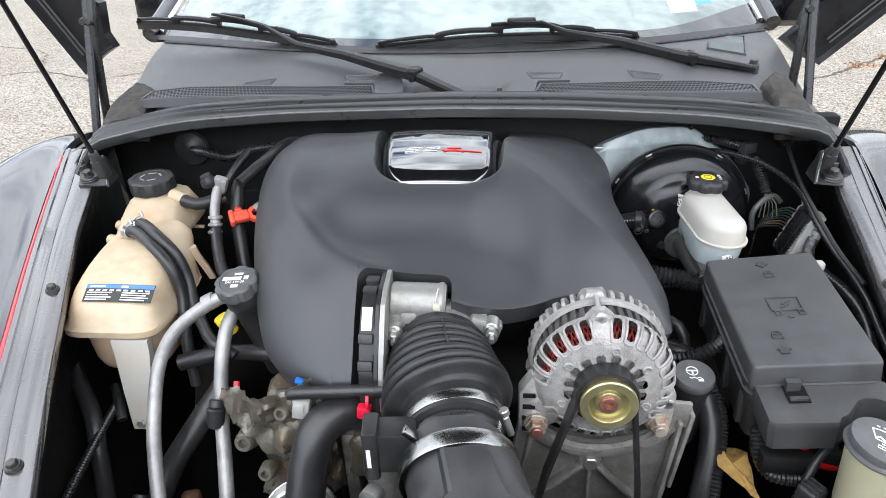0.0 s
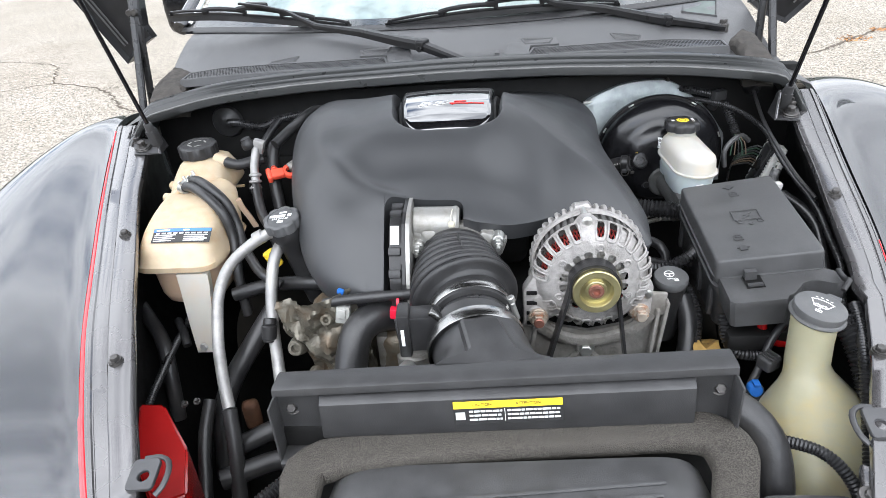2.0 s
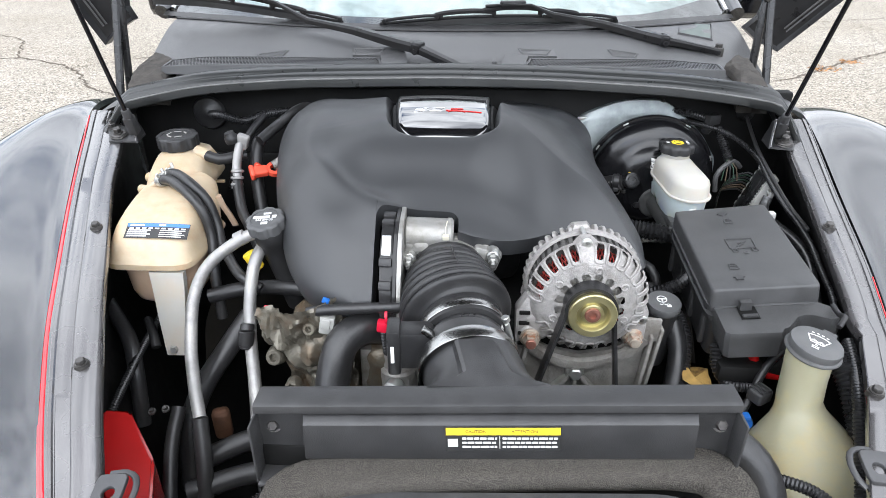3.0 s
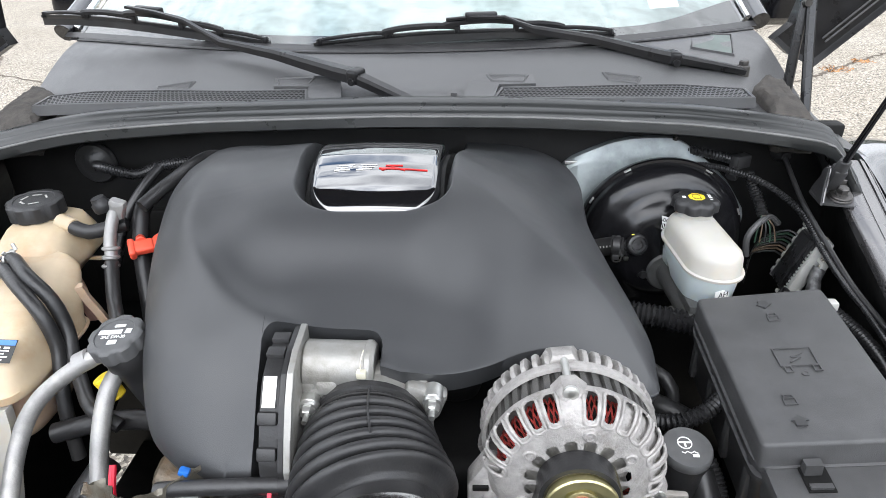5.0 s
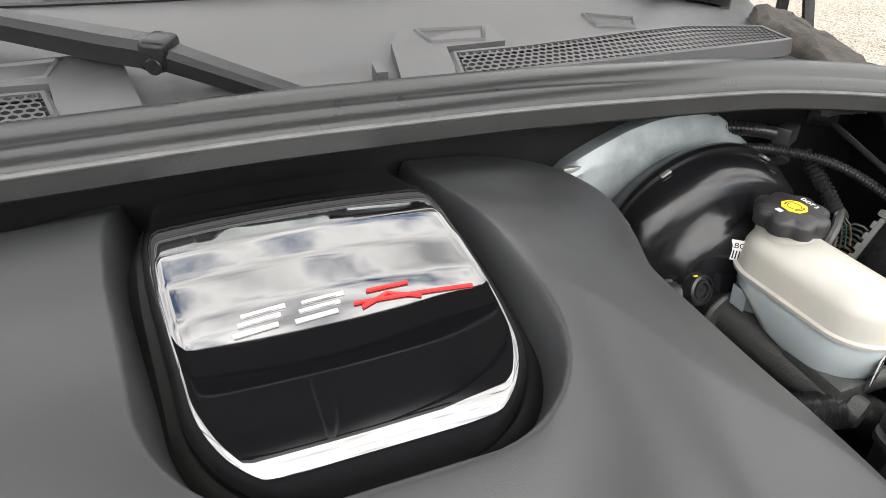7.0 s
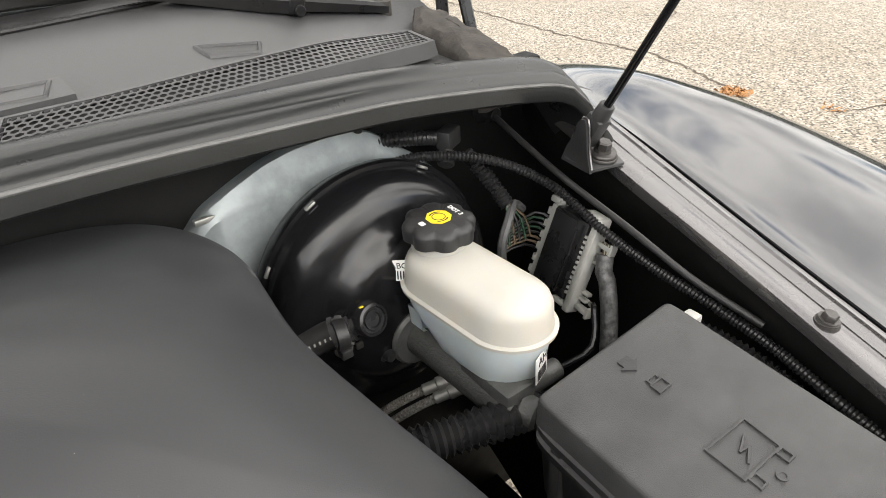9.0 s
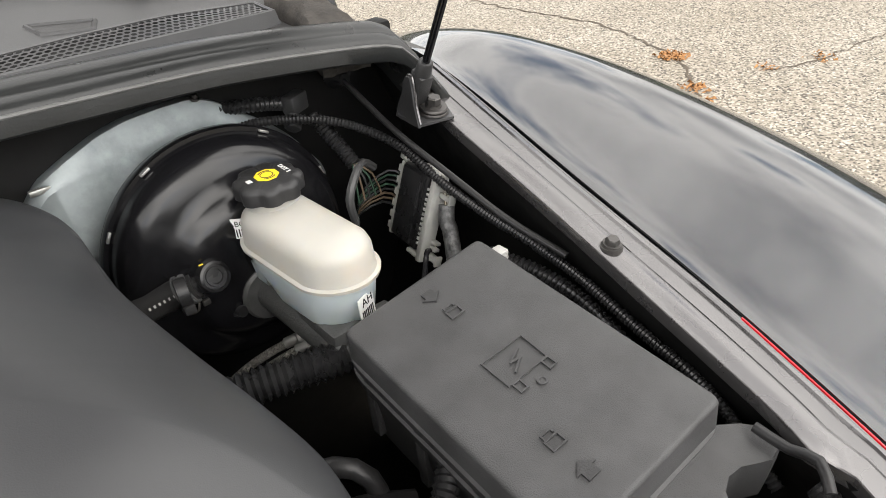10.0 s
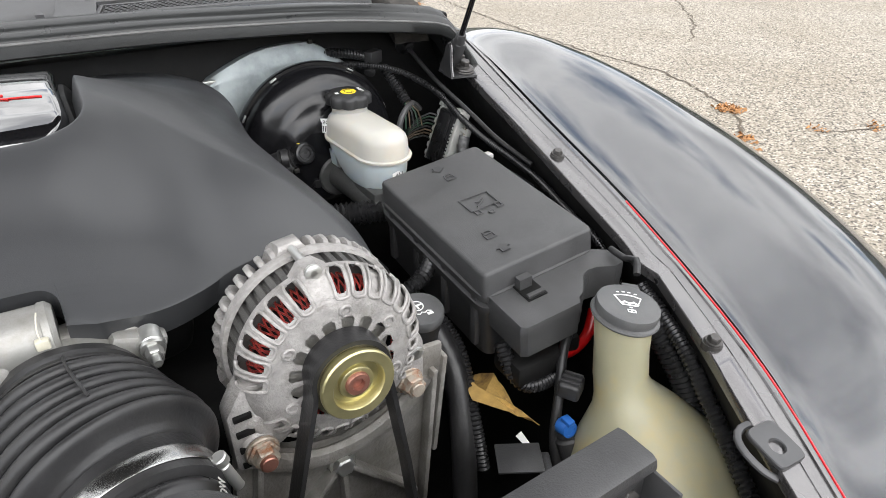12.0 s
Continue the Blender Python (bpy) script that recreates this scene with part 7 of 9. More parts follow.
def curved_bar(u0, u1, v0, v1, mtl, nm="label_bar"):
    bb = nbm()
    rows = []
    for k in range(5):
        u = u0 + (u1 - u0) * k / 4
        rows.append([LB @ Vector((u, v, 0.0036 - 6 * u * u * 0.10)) for v in (v0, v1)])
    loft(bb, rows, cap=False, closed=False)
    bmesh.ops.solidify(bb, geom=bb.faces[:], thickness=-0.0004)
    part(nm, bb, mtl, lb)


curved_bar(-0.055, 0.055, 0.010, 0.019, BLUEPRINT)
curved_bar(-0.050, -0.024, 0.0125, 0.0165, WHITEPRINT)
curved_bar(0.002, 0.014, 0.0125, 0.0165, WHITEPRINT)
for k in range(9):
    curved_bar(-0.050 + 0.0115 * k, -0.0425 + 0.0115 * k, 0.004, 0.0075, WHITEPRINT)
for r in range(4):
    curved_bar(-0.052, -0.010 - 0.006 * (r % 2), -0.0005 - 0.0052 * r, 0.0018 - 0.0052 * r, WHITEPRINT)
    curved_bar(0.006, 0.050 - 0.005 * (r % 2), -0.0005 - 0.0052 * r, 0.0018 - 0.0052 * r, WHITEPRINT)


def hose(name, pts, r, mtl, label, category="hose", group="", n=14, ribs=0.0, depth=0.0, step=0.012):
    bb = nbm()
    tube(bb, pts, r, n, step, ribs, depth)
    return solid(name, bb, mtl, label, category, group=group, angle=60 if not ribs else 35)


# twin hoses with clips, from the tank over its side
for o in (0.0, 1.0):
    h = [[(-0.516, 0.932, 1.020), (-0.488, 0.916, 1.029), (-0.441, 0.876, 1.024), (-0.410, 0.857, 0.998), (-0.398, 0.850, 0.957), (-0.393, 0.834, 0.925), (-0.390, 0.815, 0.880), (-0.384, 0.80, 0.81)],
         [(-0.508, 0.956, 1.022), (-0.482, 0.934, 1.034), (-0.438, 0.892, 1.034), (-0.408, 0.880, 1.006), (-0.395, 0.873, 0.967), (-0.382, 0.850, 0.937), (-0.356, 0.815, 0.918), (-0.330, 0.785, 0.908), (-0.295, 0.775, 0.890)]][int(o)]
    hose("coolant_hose", h, 0.0092, HOSE, "black rubber coolant hose clipped to the cream tank", "hose", "coolant hoses")
    b = nbm()
    hd = Vector(h[1]) - Vector(h[0])
    lathe(b, [(0.0092, 0), (0.0114, 0.0005), (0.0114, 0.010), (0.0092, 0.0105)], axis(Vector(h[0]) + hd * 0.15, hd), 20)
    rod(b, Vector(h[0]) + Vector((0.010, -0.010, 0.010)), Vector(h[0]) + Vector((0.006, -0.014, 0.018)), 0.0028, None, 10)
    rod(b, Vector(h[0]) + Vector((0.010, 0.006, 0.012)), Vector(h[0]) + Vector((0.006, 0.008, 0.021)), 0.0028, None, 10)
    box(b, Vector(h[0]) + Vector((0.008, -0.001, 0.0125)), (0.009, 0.016, 0.003), Matrix.Rotation(radians(10), 3, "Z"), 0.001)
    solid("hose_clip", b, STEEL, "small steel spring clip on a coolant hose", "hose clip", group="hose clips")
    b = nbm()
    rod(b, Vector(h[0]) + Vector((-0.018, 0.002, -0.016)), Vector(h[0]) + Vector((0.004, 0, 0.0)), 0.0085, 0.0078, 16, 0.002)
    part("spigot", b, CREAM, cool)
hose("overflow_hose", [(-0.468, 1.046, 1.029), (-0.44, 1.04, 1.022), (-0.415, 1.05, 1.024), (-0.39, 1.06, 1.026)], 0.011, RUBBER, "short black overflow hose at the tank neck")

# ---- oil filler ----
oil = thing("oil_filler", (-0.295, 0.84, 0.86), "black oil filler tube with a lobed cap", "oil filler")
b = nbm()
lathe(b, [(0.021, -0.06), (0.022, 0.0), (0.0235, 0.05), (0.0245, 0.085), (0.0285, 0.092), (0.0285, 0.108), (0.026, 0.112), (0, 0.112)], axis((-0.259, 0.822, 0.886), (-0.14, -0.21, 1)), 32)
part("tube", b, CAPBLACK, oil, "black filler tube")
b = nbm()
OD = Vector((-0.10, -0.22, 1)).normalized()
knurl_cap(b, (-0.275, 0.797, 0.996), OD, 0.0325, 0.021, 8, 0.003)
oc = part("cap", b, GREYCAP, oil, "dark grey lobed cap with white print")
ex = (Vector((1, 0, 0)) - OD * OD.x).normalized()
OM = Matrix((ex, OD.cross(ex), OD)).transposed().to_4x4()
OM.translation = Vector((-0.275, 0.797, 0.996)) + OD * 0.0201
part("print_bar", hexa_bar(OM @ Matrix.Translation((-0.006, 0.003, 0)), 0.028, 0.0065), WHITEPRINT, oc)
part("print_bar", hexa_bar(OM @ Matrix.Translation((0.0155, 0.004, 0)), 0.007, 0.007), WHITEPRINT, oc)
text_part("word", "SAE 5W-30", 0.0062, OM @ Matrix.Translation((0.0, -0.0045, 0.0003)), WHITEPRINT, oc, 0.0003)
part("print_bar", hexa_bar(OM @ Matrix.Translation((0.002, -0.0125, 0)), 0.011, 0.006), WHITEPRINT, oc)
part("print_bar", hexa_bar(OM @ Matrix.Translation((0.002, 0.0125, 0)), 0.013, 0.004), WHITEPRINT, oc)
b = nbm()
rod(b, (-0.318, 0.802, 0.945), (-0.302, 0.80, 0.915), 0.012, 0.011, 14, 0.002)
solid("yellow_plug", b, YELLOW, "yellow plastic plug beside the oil filler", "plug")

# ---- aluminium refrigerant pipes ----
p1 = thing("refrigerant_pipe", (-0.36, 0.7, 0.6), "bent dull aluminium refrigerant pipe", "pipe", "refrigerant pipes")
P1 = [(-0.292, 0.792, 0.988), (-0.318, 0.785, 0.981), (-0.371, 0.76, 0.944), (-0.393, 0.73, 0.898), (-0.384, 0.67, 0.846), (-0.366, 0.62, 0.808), (-0.348, 0.58, 0.776)]
b = nbm()
tube(b, P1, 0.0100, 16, 0.01)
part("metal_tube", b, PIPEAL, p1)
b = nbm()
tube(b, P1[-1:] + [(-0.336, 0.54, 0.716), (-0.331, 0.50, 0.642), (-0.33, 0.48, 0.55), (-0.33, 0.47, 0.40)], 0.0125, 14, 0.012)
part("rubber_end", b, RUBBER, p1)
b = nbm()
lathe(b, [(0.0100, 0), (0.0125, 0.002), (0.0125, 0.018), (0.0100, 0.020)], axis((-0.312, 0.790, 0.984), (-0.8, -0.2, -0.35)), 20)
part("ferrule", b, PIPEAL, p1)
p2 = thing("refrigerant_pipe", (-0.29, 0.7, 0.6), "dull aluminium refrigerant pipe with a black service cap", "pipe", "refrigerant pipes")
P2 = [(-0.285, 0.82, 0.965), (-0.299, 0.784, 0.943), (-0.304, 0.75, 0.90), (-0.300, 0.71, 0.844), (-0.283, 0.655, 0.797), (-0.268, 0.60, 0.737), (-0.258, 0.56, 0.64), (-0.25, 0.54, 0.40)]
b = nbm()
tube(b, P2, 0.0105, 16, 0.01)
part("metal_tube", b, PIPEAL, p2)
b = nbm()
rod(b, (-0.300, 0.697, 0.858), (-0.302, 0.687, 0.834), 0.0135, 0.0125, 18, 0.002)
rod(b, (-0.300, 0.705, 0.866), (-0.300, 0.697, 0.856), 0.0115, None, 18, 0.002)
rod(b, (-0.302, 0.688, 0.836), (-0.3025, 0.685, 0.830), 0.0105, None, 18, 0.002)
part("service_cap", b, RUBBER, p2, "black service port cap")

ac = thing("service_port", (-0.40, 1.02, 0.93), "aluminium service port with a black cap and crimped hose", "service port")
b = nbm()
tube(b, [(-0.395, 1.045, 1.055), (-0.400, 1.025, 1.02), (-0.397, 1.01, 0.995)], 0.0088, 16, 0.006)
box(b, (-0.390, 1.047, 1.058), (0.024, 0.016, 0.030), Matrix.Rotation(radians(20), 3, "Y"), 0.005)
for k in range(3):
    lathe(b, [(0.0088, 0), (0.0124, 0.0018), (0.0128, 0.0036), (0.0124, 0.0054), (0.0088, 0.0072)], axis((-0.3985, 1.019 - 0.006 * k, 1.010 - 0.0115 * k), (0.02, -0.35, -0.9)), 20)
part("fitting", b, PIPEAL, ac, "crimped aluminium fitting")
b = nbm()
lathe(b, [(0, 0), (0.012, 0), (0.0135, 0.003), (0.0135, 0.012), (0.011, 0.015), (0.0095, 0.022), (0, 0.022)], axis((-0.408, 1.045, 1.056), (-0.25, -0.1, 1)), 20)
part("cap", b, RUBBER, ac, "black dust cap")
b = nbm()
tube(b, [(-0.3975, 1.008, 0.988), (-0.388, 0.98, 0.965), (-0.374, 0.95, 0.948), (-0.352, 0.915, 0.94), (-0.335, 0.90, 0.90)], 0.0100, 16, 0.01)
part("hose", b, HOSE, ac)
hose("heater_hose", [(-0.365, 1.08, 1.05), (-0.372, 1.075, 1.035), (-0.372, 1.05, 0.99), (-0.362, 1.02, 0.94), (-0.345, 0.98, 0.89), (-0.33, 0.95, 0.85)], 0.0125, RUBBER, "thick black heater hose dropping behind the oil filler")
hose("heater_hose", [(-0.36, 1.06, 1.055), (-0.33, 1.11, 1.075), (-0.30, 1.19, 1.085), (-0.26, 1.24, 1.06)], 0.0105, RUBBER, "black heater hose running to the firewall")

# transmission dipstick
dip = thing("dipstick", (-0.345, 1.04, 0.93), "orange-red plastic dipstick handle", "dipstick")
DM = Matrix.Translation((-0.350, 1.040, 1.000)) @ Matrix.Rotation(radians(28), 4, "Z") @ Matrix.Rotation(radians(28), 4, "X")
b = nbm()
box(b, DM @ Vector((-0.012, 0, 0)), (0.034, 0.022, 0.014), DM.to_3x3(), 0.004, 3)
box(b, DM @ Vector((-0.026, 0.0, 0.0)), (0.010, 0.030, 0.018), DM.to_3x3(), 0.004, 3)
lathe(b, [(0.009, -0.005), (0.0165, -0.005), (0.0175, 0.0), (0.0165, 0.005), (0.009, 0.005), (0.0085, 0.0), (0.009, -0.005)], DM @ Matrix.Translation((0.018, 0, 0)), 28)
rod(b, DM @ Vector((-0.012, 0.010, 0)), DM @ Vector((-0.012, 0.022, -0.004)), 0.008, 0.007, 14, 0.001)
part("handle", b, ORANGE, dip)
b = nbm()
tube(b, [(-0.338, 1.055, 1.003), (-0.30, 1.085, 1.02), (-0.26, 1.12, 1.02)], 0.011, 10, 0.02)
part("tube", b, DIRTYAL, dip)

# dark hoses and pipes under the tanks
hose("radiator_hose", [(-0.075, 0.665, 0.895), (-0.10, 0.645, 0.905), (-0.127, 0.620, 0.893), (-0.138, 0.58, 0.840), (-0.136, 0.535, 0.775), (-0.13, 0.49, 0.70), (-0.12, 0.465, 0.60)], 0.0255, HOSE, "thick grey-black rubber radiator hose", "hose", n=24)
hose("breather_hose", [(-0.178, 0.640, 0.936), (-0.15, 0.638, 0.942), (-0.09, 0.636, 0.949), (-0.045, 0.635, 0.953)], 0.0082, HOSE, "straight black breather hose")
hose("breather_tip", [(-0.050, 0.635, 0.952), (-0.012, 0.638, 0.957)], 0.0095, RUBBER, "thin black breather stub")
b = nbm()
box(b, (-0.064, 0.628, 0.924), (0.018, 0.014, 0.018), Matrix.Rotation(radians(6), 3, "Y"), 0.003)
lathe(b, [(0.0105, -0.002), (0.013, -0.002), (0.013, 0.002), (0.0105, 0.002)], axis((-0.058, 0.633, 0.9385), (1, 0, 0.05)), 16)
solid("red_clip", b, REDPLUG, "bright red connector clip on the breather hose", "connector")
hose("sensor_lead", [(-0.064, 0.626, 0.915), (-0.060, 0.618, 0.885), (-0.052, 0.60, 0.90), (-0.046, 0.575, 0.92)], 0.0045, RUBBER, "thin black corrugated lead", "cable", ribs=0.004, depth=0.0012, n=8)
hose("water_pipe", [(-0.395, 0.79, 0.862), (-0.34, 0.80, 0.872), (-0.28, 0.80, 0.878), (-0.215, 0.79, 0.882)], 0.013, HOSE, "black water pipe across the bay")
hose("water_hose", [(-0.315, 0.76, 0.845), (-0.35, 0.72, 0.80), (-0.385, 0.68, 0.75), (-0.40, 0.64, 0.70), (-0.40, 0.6, 0.6)], 0.018, HOSE, "thick grey-black water hose")
hose("conduit", [(-0.518, 0.850, 0.790), (-0.515, 0.831, 0.790), (-0.507, 0.76, 0.792), (-0.497, 0.68, 0.791), (-0.486, 0.596, 0.786), (-0.478, 0.54, 0.772)], 0.0062, CONDUIT, "thin black corrugated wiring conduit", "conduit", "wiring conduits", ribs=0.0045, depth=0.0016, n=12)
hose("lead_tube", [(-0.61, 0.83, 0.815), (-0.565, 0.775, 0.825), (-0.522, 0.728, 0.807), (-0.502, 0.69, 0.765), (-0.495, 0.66, 0.68)], 0.013, HOSE, "grey-black tube low beside the fender")
hose("lead_tube", [(-0.525, 0.80, 0.80), (-0.50, 0.765, 0.80), (-0.485, 0.74, 0.785)], 0.008, HOSE, "short black tube end under the tank")
hose("lower_hose", [(-0.40, 0.62, 0.76), (-0.40, 0.57, 0.72), (-0.385, 0.50, 0.66), (-0.365, 0.42, 0.60), (-0.36, 0.36, 0.5)], 0.011, RUBBER, "thin black hose with a pale edge")
hose("conduit", [(-0.19, 0.42, 0.80), (-0.23, 0.39, 0.785), (-0.275, 0.345, 0.765), (-0.32, 0.30, 0.74)], 0.012, CONDUIT, "black corrugated wiring conduit", "conduit", "wiring conduits", ribs=0.005, depth=0.0022)
hose("cross_pipe", [(-0.36, 0.52, 0.68), (-0.28, 0.55, 0.69), (-0.20, 0.56, 0.70)], 0.017, RUBBER, "black pipe low across the bay")
hose("cross_pipe", [(-0.35, 0.57, 0.70), (-0.28, 0.60, 0.715), (-0.21, 0.60, 0.72)], 0.017, RUBBER, "black pipe low across the bay")
b = nbm()
box(b, (-0.355, 0.66, 0.69), (0.03, 0.025, 0.06), Matrix.Rotation(radians(20), 3, "Z"), 0.01, 3)
solid("rusty_bracket", b, RUSTY, "rusted steel bracket deep in the bay", "bracket")
b = nbm()
loft(b, [[Vector((x, y, z)) + Vector((sx * w, 0.3 * sx * w, 0)) + Vector((0, sy * 0.0012, 0)) for sx, sy in ((-1, -1), (1, -1), (1, 1), (-1, 1))] for x, y, z, w in ((-0.490, 1.045, 0.945, 0.008), (-0.480, 1.035, 0.925, 0.010), (-0.468, 1.022, 0.905, 0.009), (-0.455, 1.012, 0.882, 0.006))])
solid("strap", b, mat("pinkish_strap", (0.50, 0.30, 0.23), 0.6, bump=0.2), "faded pink rubber strap behind the tank", "strap", angle=40)

# red cover beside the fender
red = nbm()
loft(red, [[Vector(p) for p in ((-0.470, 0.545, z0), (-0.428, 0.542, z0 + 0.002), (-0.378, 0.49, z1), (-0.362, 0.43, z1 - 0.03), (-0.405, 0.405, z1 - 0.03), (-0.435, 0.45, z0 - 0.02))] for z0, z1 in ((0.60, 0.60), (0.815, 0.775), (0.822, 0.782))])
bmesh.ops.bevel(red, geom=red.edges[:], offset=0.004, segments=2, affect="EDGES")
rc = solid("red_cover", red, REDLENS, "translucent red plastic battery cover beside the rail", "cover")
b = nbm()
for k in range(2):
    bolt(b, (-0.41 + 0.018 * k, 0.565 + 0.006 * k, 0.80), (0, -0.3, 1), 0.0036, 0.006, 0.006)
solid("small_bolts", b, DARKBOLT, "pair of small grey bolts behind the red cover", "bolts")
for x0, x1, y in ((-0.285, -0.168, 0.30), (0.385, 0.50, 0.335)):
    b = nbm()
    loft(b, [squircle(x0, x1, y - 0.20, y + 0.02, z, 8, 40) for z in (0.74, 0.835, 0.842)])
    solid("air_box", b, PLASTIC, "black plastic baffle box beside the air cleaner", "baffle")

# firewall grommet and lead
gr = thing("firewall_grommet", (-0.533, 1.255, 1.02), "round black rubber grommet on the firewall", "grommet")
b = nbm()
lathe(b, [(0, 0), (0.036, 0), (0.038, 0.004), (0.034, 0.010), (0.024, 0.012), (0.016, 0.018), (0, 0.02)], axis((-0.533, 1.258, 1.052), (0, -1, 0)), 36)
part("disc", b, HOSE, gr)
hose("conduit", [(-0.525, 1.24, 1.052), (-0.493, 1.205, 1.062), (-0.437, 1.20, 1.051), (-0.389, 1.20, 1.066), (-0.319, 1.20, 1.074), (-0.26, 1.22, 1.06)], 0.0085, CONDUIT, "black corrugated wiring conduit", "conduit", "wiring conduits", ribs=0.0045, depth=0.0018, n=10)
hose("conduit", [(-0.389, 1.20, 1.066), (-0.41, 1.16, 1.04), (-0.43, 1.12, 1.0), (-0.44, 1.08, 0.94)], 0.0085, CONDUIT, "black corrugated wiring conduit", "conduit", "wiring conduits", n=10)

# ---- brake booster, master cylinder and reservoir ----
BC = Vector((0.450, 1.20, 0.935))
boost = thing("brake_booster", (0.452, 1.18, 0.82), "gloss black steel brake booster drum", "brake booster")
b = nbm()
lathe(b, [(0.0, -0.025), (0.118, -0.025), (0.1225, -0.016), (0.1240, -0.012), (0.1255, -0.010), (0.1262, -0.002), (0.1250, 0.002), (0.1210, 0.0025), (0.1200, 0.005), (0.1195, 0.014), (0.1175, 0.024), (0.1125, 0.033), (0.104, 0.0395), (0.092, 0.043), (0.084, 0.046), (0.0775, 0.052), (0.0725, 0.059), (0.064, 0.064), (0.052, 0.067), (0.0, 0.069)], axis(BC, (0, -1, 0.02)) @ Matrix.Diagonal((1.10, 1.10, 1, 1)), 96)
part("drum", b, GLOSSBLACK, boost, "gloss black drum", 50)
for a in (60, 118, 150, 20):
    b = nbm()
    c = BC + Vector((0.1352 * math.cos(radians(a)), -0.0015, 0.1352 * math.sin(radians(a))))
    box(b, c, (0.012, 0.0045, 0.0030), Matrix.Rotation(-radians(a - 90), 3, "Y"), 0.001)
    part("crimp", b, STEEL, boost)
b = nbm()
VD = Vector((0.12, -0.92, 0.36)).normalized()
VC = Vector((0.399, 1.124, 0.957))
lathe(b, [(0.0, -0.030), (0.0165, -0.030), (0.0165, -0.016), (0.0195, -0.014), (0.0195, -0.004), (0.0180, 0.0), (0.0150, 0.0012), (0.0142, -0.001), (0.0118, -0.001), (0.0112, 0.0008), (0.0090, 0.0008), (0.0082, -0.0018), (0.0, -0.0018)], axis(VC, VD) @ Matrix.Diagonal((0.88, 0.88, 1, 1)), 32)
rod(b, VC - VD * 0.010, VC - VD * 0.010 + Vector((-0.034, 0.018, -0.012)), 0.0115, None, 18, 0.001)
part("check_valve", b, CONDUIT, boost, "black vacuum check valve")
b = nbm()
box(b, VC - VD * 0.006 + Vector((-0.008, 0.0, 0.0185)), (0.004, 0.003, 0.001), Matrix.Rotation(radians(-20), 3, "X"))
part("paint_dab", b, YELLOW, boost, "small yellow paint dab")
b = nbm()
NC = Vector((0.411, 1.146, 0.897))
lathe(b, [(0.0, -0.012), (0.0150, -0.012), (0.0150, -0.003), (0.0135, 0.0), (0.0, 0.0)], axis(NC, (0.25, -0.95, 0.1)), 28)
lathe(b, [(0.0108, 0.0), (0.0108, 0.007), (0.0092, 0.0085), (0.0, 0.0085)], axis(NC, (0.25, -0.95, 0.1)), 6)
part("bolt", b, DARKBOLT, boost, "dull flange nut")
b = nbm()
lathe(b, [(0.0085, 0.006), (0.0085, 0.012), (0.0065, 0.013), (0.0065, 0.020), (0.0, 0.021)], axis(NC, (0.25, -0.95, 0.1)), 20)
part("stud", b, CONDUIT, boost)
VH = [VC - VD * 0.010 + Vector(v) for v in ((-0.014, 0.007, -0.005), (-0.034, 0.018, -0.012), (-0.062, 0.030, -0.022), (-0.10, 0.040, -0.035), (-0.14, 0.045, -0.05))]
vh = thing("vacuum_hose", VH[0], "black vacuum hose clipped onto the booster valve", "hose")
b = nbm()
tube(b, VH, 0.0158, 20, 0.010)
part("hose", b, HOSE, vh)
b = nbm()
vd = (VH[1] - VH[0]).normalized()
lathe(b, [(0.0142, 0), (0.0160, 0.0004), (0.0164, 0.0012), (0.0164, 0.0068), (0.0150, 0.0072), (0.0150, 0.0096), (0.0164, 0.0100), (0.0164, 0.0150), (0.0142, 0.0156)], axis(VH[0] + vd * 0.004, vd) @ Matrix.Diagonal((1.12, 1.12, 1, 1)), 36)
part("spring_clip", b, GREYCAP, vh, "grey spring clip")
b = nbm()
tube(b, [VH[0] + vd * 0.006 + Vector(v) for v in ((0.0, -0.006, -0.0165), (-0.004, -0.010, -0.024), (-0.012, -0.006, -0.027), (-0.016, -0.002, -0.022), (-0.014, 0.0, -0.015))], 0.0014, 6, 0.004)
box(b, VH[0] + vd * 0.004 + Vector((0.004, -0.010, -0.019)), (0.008, 0.004, 0.007), None, 0.001)
part("clip_tang", b, DARKBOLT, vh)
for k in range(6):
    b = nbm()
    c = VH[1].lerp(VH[2], 0.05 + 0.17 * k)
    bx = Matrix.Rotation(radians(24), 3, "Z")
    box(b, c + Vector((-0.0040, -0.0143, 0.0068)), (0.0026, 0.0007, 0.0030), bx @ Matrix.Rotation(radians(-26), 3, "X"))
    part("print_bar", b, GREYPLUG, vh)

b = nbm()
lathe(b, [(0.0125, 0), (0.0148, 0.001), (0.0148, 0.012), (0.0125, 0.013)], axis((0.372, 1.129, 0.953), (-1, 0.2, 0)), 20)
box(b, (0.364, 1.122, 0.938), (0.012, 0.012, 0.010), None, 0.002)
solid("hose_clip", b, RUBBER, "black spring clip on the vacuum hose", "hose clip", group="hose clips")

gv = thing("booster_bracket", (0.44, 1.24, 0.9), "galvanised steel bracket behind the brake booster", "bracket")
TOPLINE = [(0.276, 1.035), (0.300, 1.060), (0.330, 1.074), (0.365, 1.088), (0.395, 1.0945), (0.430, 1.0965), (0.466, 1.0960), (0.488, 1.086), (0.512, 1.066), (0.540, 1.045), (0.570, 1.015), (0.600, 0.97)]
b = nbm()
rows = []
